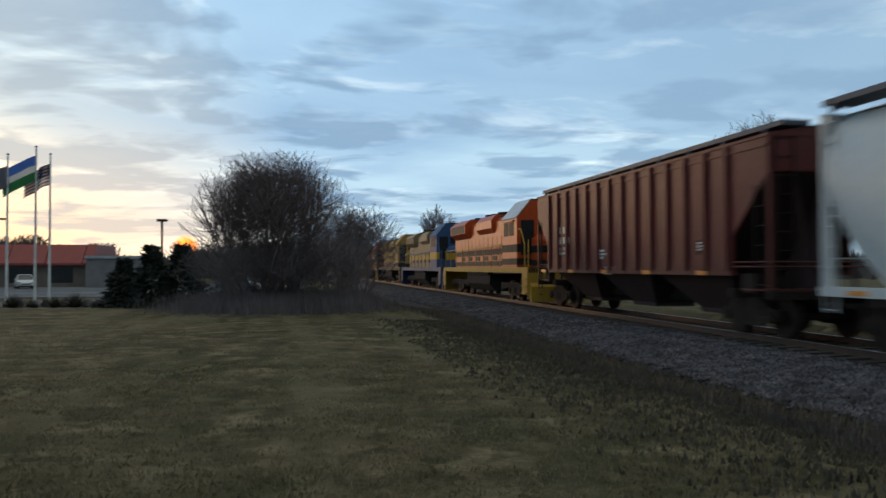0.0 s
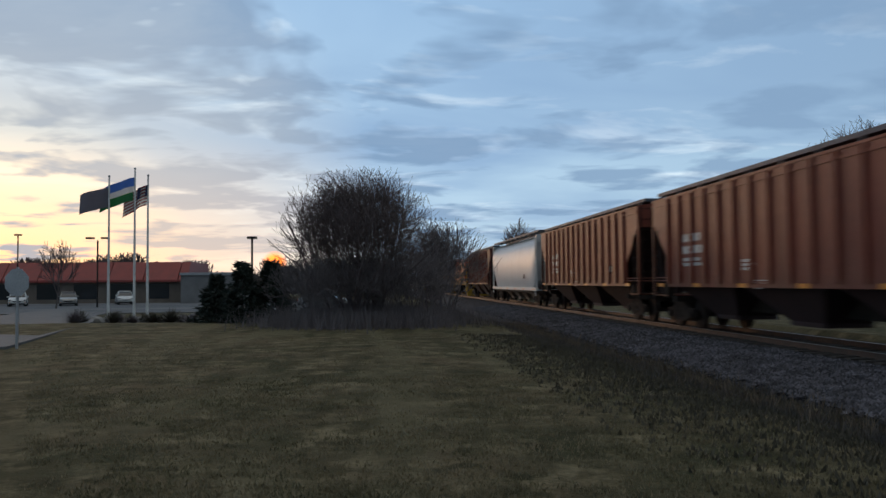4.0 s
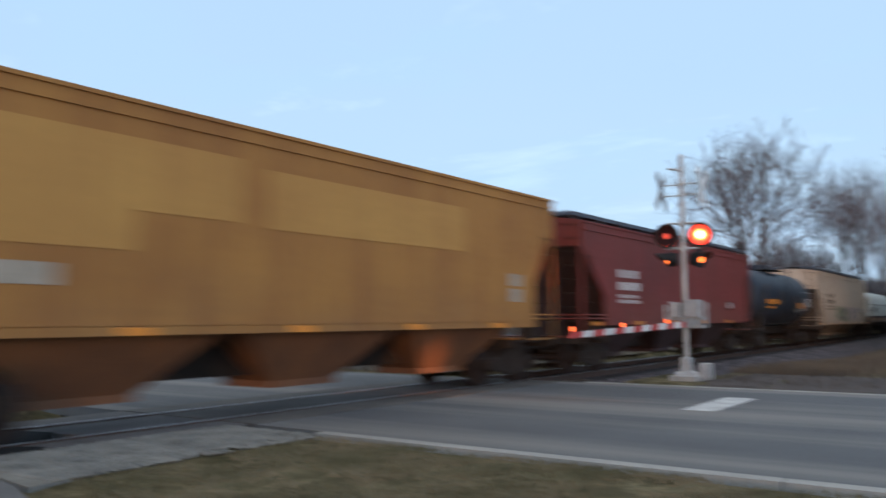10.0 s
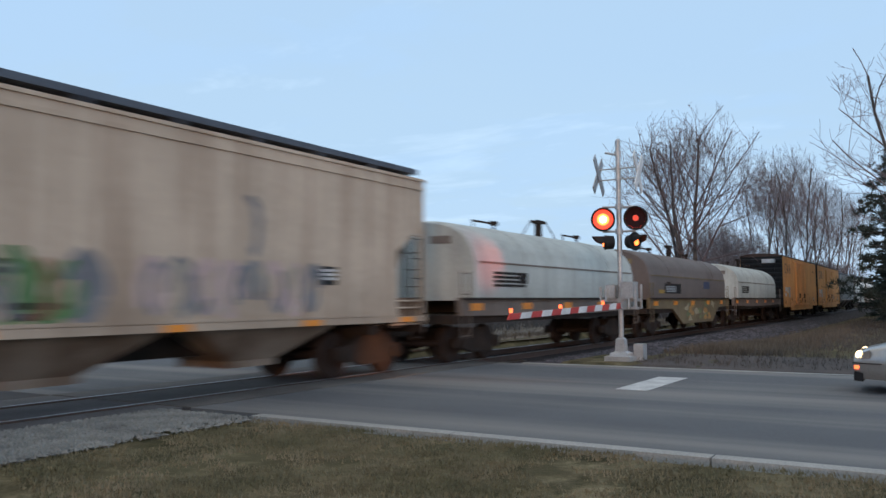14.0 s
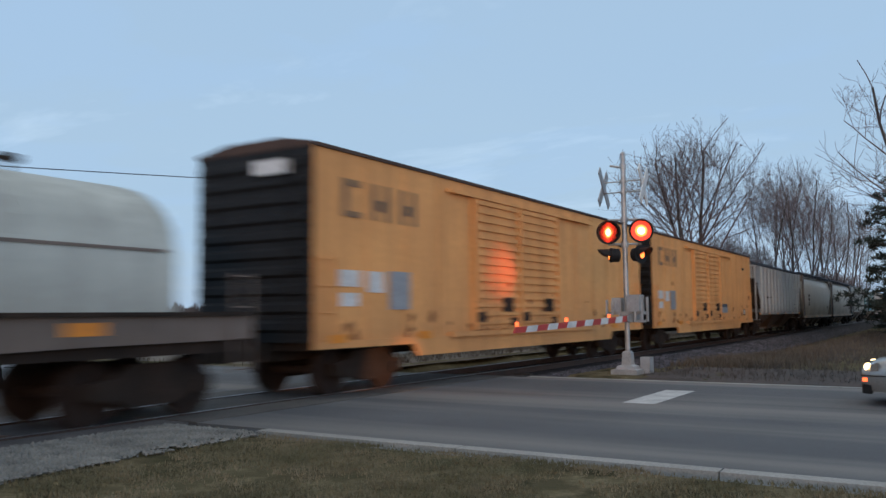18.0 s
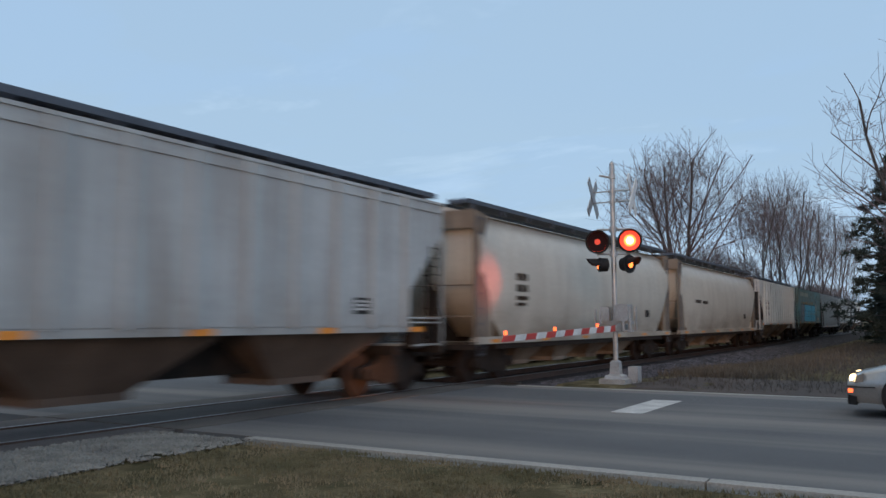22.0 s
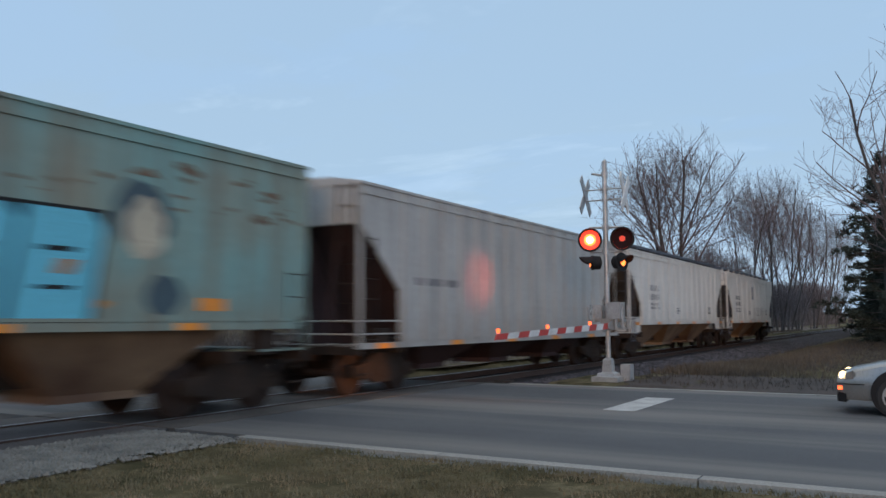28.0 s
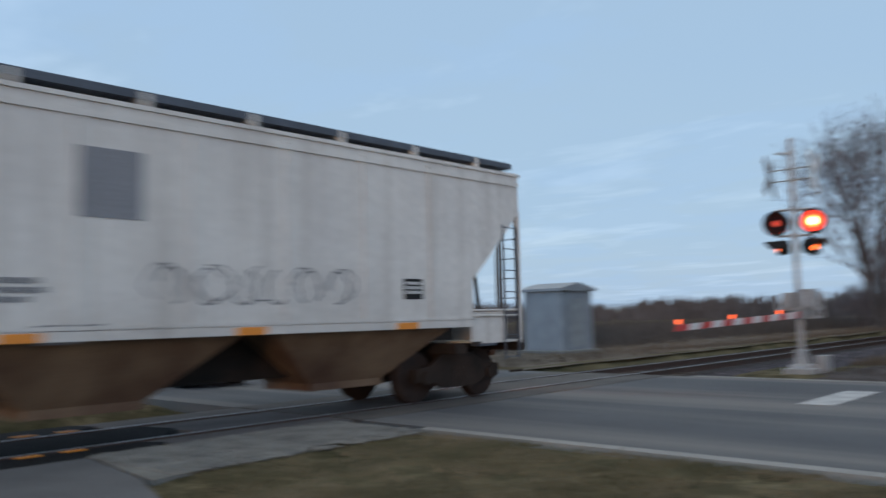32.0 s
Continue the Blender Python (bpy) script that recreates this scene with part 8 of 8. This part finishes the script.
# things across the rails, seen between the cars
sedan("white car waiting across the rails with lit headlights", M["white"], pose(11.2, 19.5, -0.02, 0, 0, -90), True, "cars waiting across the rails")
sedan("grey car waiting across the rails with lit headlights", M["grey"], pose(11.2, 26.5, -0.02, 0, 0, -90), True, "cars waiting across the rails")
wb = thing("white_building", "long low white commercial building far across the rails", "building", Matrix.Translation((42.5, 95, -0.3)))
bm = BM()
bx(bm, -26, 26, -6, 6, 0, 4.8)
part("wall", bm, M["concrete"], wb)
bm = BM()
bx(bm, -26.2, 26.2, -6.2, 6.2, 4.8, 5.1)
part("parapet", bm, M["galv"], wb)
for k in range(9):
    bm = BM()
    bx(bm, -24 + k * 5.4, -21 + k * 5.4, -6.05, -5.98, 0.8, 2.8)
    part("window", bm, M["glass"], wb)


def house(x, y, w, d, h, yaw, wall, roof, label):
    """A small gabled house, its front towards -y."""
    b = thing("house", label, "house", pose(x, y, -0.35, 0, 0, yaw), "houses across the rails")
    bm = BM()
    bx(bm, -w / 2, w / 2, -d / 2, d / 2, 0, h)
    part("wall", bm, wall, b)
    bm = BM()
    loft(bm, [[(xx, -d / 2 - 0.4, h - 0.1), (xx, 0, h + d * 0.32), (xx, d / 2 + 0.4, h - 0.1), (xx, d / 2 + 0.4, h - 0.25), (xx, 0, h + d * 0.32 - 0.18), (xx, -d / 2 - 0.4, h - 0.25)] for xx in (-w / 2 - 0.4, w / 2 + 0.4)])
    part("roof", bm, roof, b)
    bm = BM()
    prism(bm, [(-d / 2, h), (d / 2, h), (0, h + d * 0.3)], -w / 2, w / 2)
    for v in bm.verts:
        v.co = Vector((v.co.y, v.co.x, v.co.z))
    part("gable", bm, wall, b)
    n = int(w // 2.6)
    for k in range(n):
        xx = -w / 2 + (k + 0.5) * w / n
        bm = BM()
        bx(bm, xx - 0.5, xx + 0.5, -d / 2 - 0.04, -d / 2 + 0.02, 0.9 if k != n // 2 else 0.1, 2.2)
        win = part("window" if k != n // 2 else "door", bm, M["glass"] if k != n // 2 else M["brick"], b)
        bm = BM()
        bx(bm, xx - 0.6, xx + 0.6, -d / 2 - 0.07, -d / 2 - 0.03, 2.2, 2.3)
        part("lintel", bm, M["white"], win)


for x, y, w, d, h, yaw, wall, roof, label in ((-34, 74, 13, 9, 3.2, 8, "white", "grey", "white gabled house with a grey roof"), (-13, 80, 12, 9, 3.4, -6, "concrete", "under", "pale gabled house with a dark roof"),
                                              (6, 76, 14, 9, 3.2, 4, "white", "under", "white gabled house with a dark roof"), (-56, 70, 12, 9, 5.4, 12, "brick", "grey", "tan two-storey house with a grey roof")):
    house(x, y, w, d, h, yaw, M[wall], M[roof], label)
for k, (x, y, h) in enumerate(((-44, 66, 11), (-24, 72, 12), (-4, 68, 10), (16, 84, 12), (-64, 78, 12), (-70, 60, 10), (-2, 90, 13), (26, 78, 9))):
    bare_tree("bare_tree", "bare yard tree among the houses across the rails", x, y, h, 200 + k, levels=3, stems=3, width=h * 0.8, fan=0.45, thin=0.02, trunk=0.12, ring=0.5, group="bare trees behind the railway", spread=0.3, dense=1.0)
wt = thing("water_tower", "pale water tower far behind the white building", "water tower", Matrix.Translation((128, 197, -1)))
bm = BM()
loft(bm, [[(r * math.cos(math.tau * k / 20), r * math.sin(math.tau * k / 20), z) for k in range(20)] for r, z in ((1.2, 12.6), (3.4, 13.4), (4.4, 14.8), (4.2, 16.2), (2.8, 17.4), (0.6, 18.0))])
part("tank", bm, M["white"], wt, smooth=True)
bm = BM()
tube(bm, (0, 0, 0), (0, 0, 12.8), 1.1, 0.9, n=14)
part("column", bm, M["white"], wt)
st = thing("timber_stick", "pale broken timber lying on the ballast", "timber")
bm = BM()
tube(bm, (-7.9, 7.75, -0.36), (-7.0, 8.35, -0.24), 0.03, 0.025, n=6)
part("timber", bm, M["concrete"], st)

# equipment cabinet by the crossing, far side
cab = thing("signal_cabinet", "grey metal signal equipment cabinet by the crossing", "equipment cabinet", Matrix.Translation((28.0, 19.2, -0.05)))
bm = BM()
bx(bm, -1.1, 1.1, -0.9, 0.9, 0.15, 2.5)
part("body", bm, M["galv"], cab)
bm = BM()
prism(bm, [(-1.25, 2.5), (-1.25, 2.6), (0, 2.85), (1.25, 2.6), (1.25, 2.5)], -1.05, 1.05)
part("roof", bm, M["galv"], cab)
bm = BM()
bx(bm, -0.45, 0.45, -0.93, -0.9, 0.3, 2.2)
part("door", bm, M["mast"], cab)
bm = BM()
bx(bm, -1.3, 1.3, -1.1, 1.1, -0.1, 0.15)
part("plinth", bm, M["concrete"], cab)


# ---- what moves ----
def motions():
    for car, c in CARS:
        walk(car, [(t, pose(c - SPEED * t, TRACK_Y, 0)) for t in (0.0, 16.0, 32.0)])
    for f, at, ph in FLAGS:
        walk(f, [(0.4 * k, pose(at.x, at.y, at.z, 6 * math.sin(ph + 1.7 * k), 0, 9 * math.sin(ph * 2 + 1.1 * k))) for k in range(81)])
    rows = [(0.0, -16.0), (9.0, -10.0), (11.5, -4.6), (12.5, -1.8), (13.0, -1.2), (13.6, -1.0), (15.0, -1.0), (32.0, -0.95)]
    walk(WAITING, [(t, pose(16.0, y, -0.02, 0, 0, 90)) for t, y in rows])
    # the two lamps flash in turn: each added plate turns its bright face out, then away
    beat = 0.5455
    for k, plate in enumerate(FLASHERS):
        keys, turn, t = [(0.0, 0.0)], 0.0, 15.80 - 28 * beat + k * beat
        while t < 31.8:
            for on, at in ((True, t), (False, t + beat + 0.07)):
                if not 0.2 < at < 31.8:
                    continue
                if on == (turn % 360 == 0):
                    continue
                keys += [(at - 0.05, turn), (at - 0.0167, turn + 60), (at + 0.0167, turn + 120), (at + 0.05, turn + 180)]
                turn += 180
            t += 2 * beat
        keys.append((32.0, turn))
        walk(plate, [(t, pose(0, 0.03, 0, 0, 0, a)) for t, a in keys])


motions()
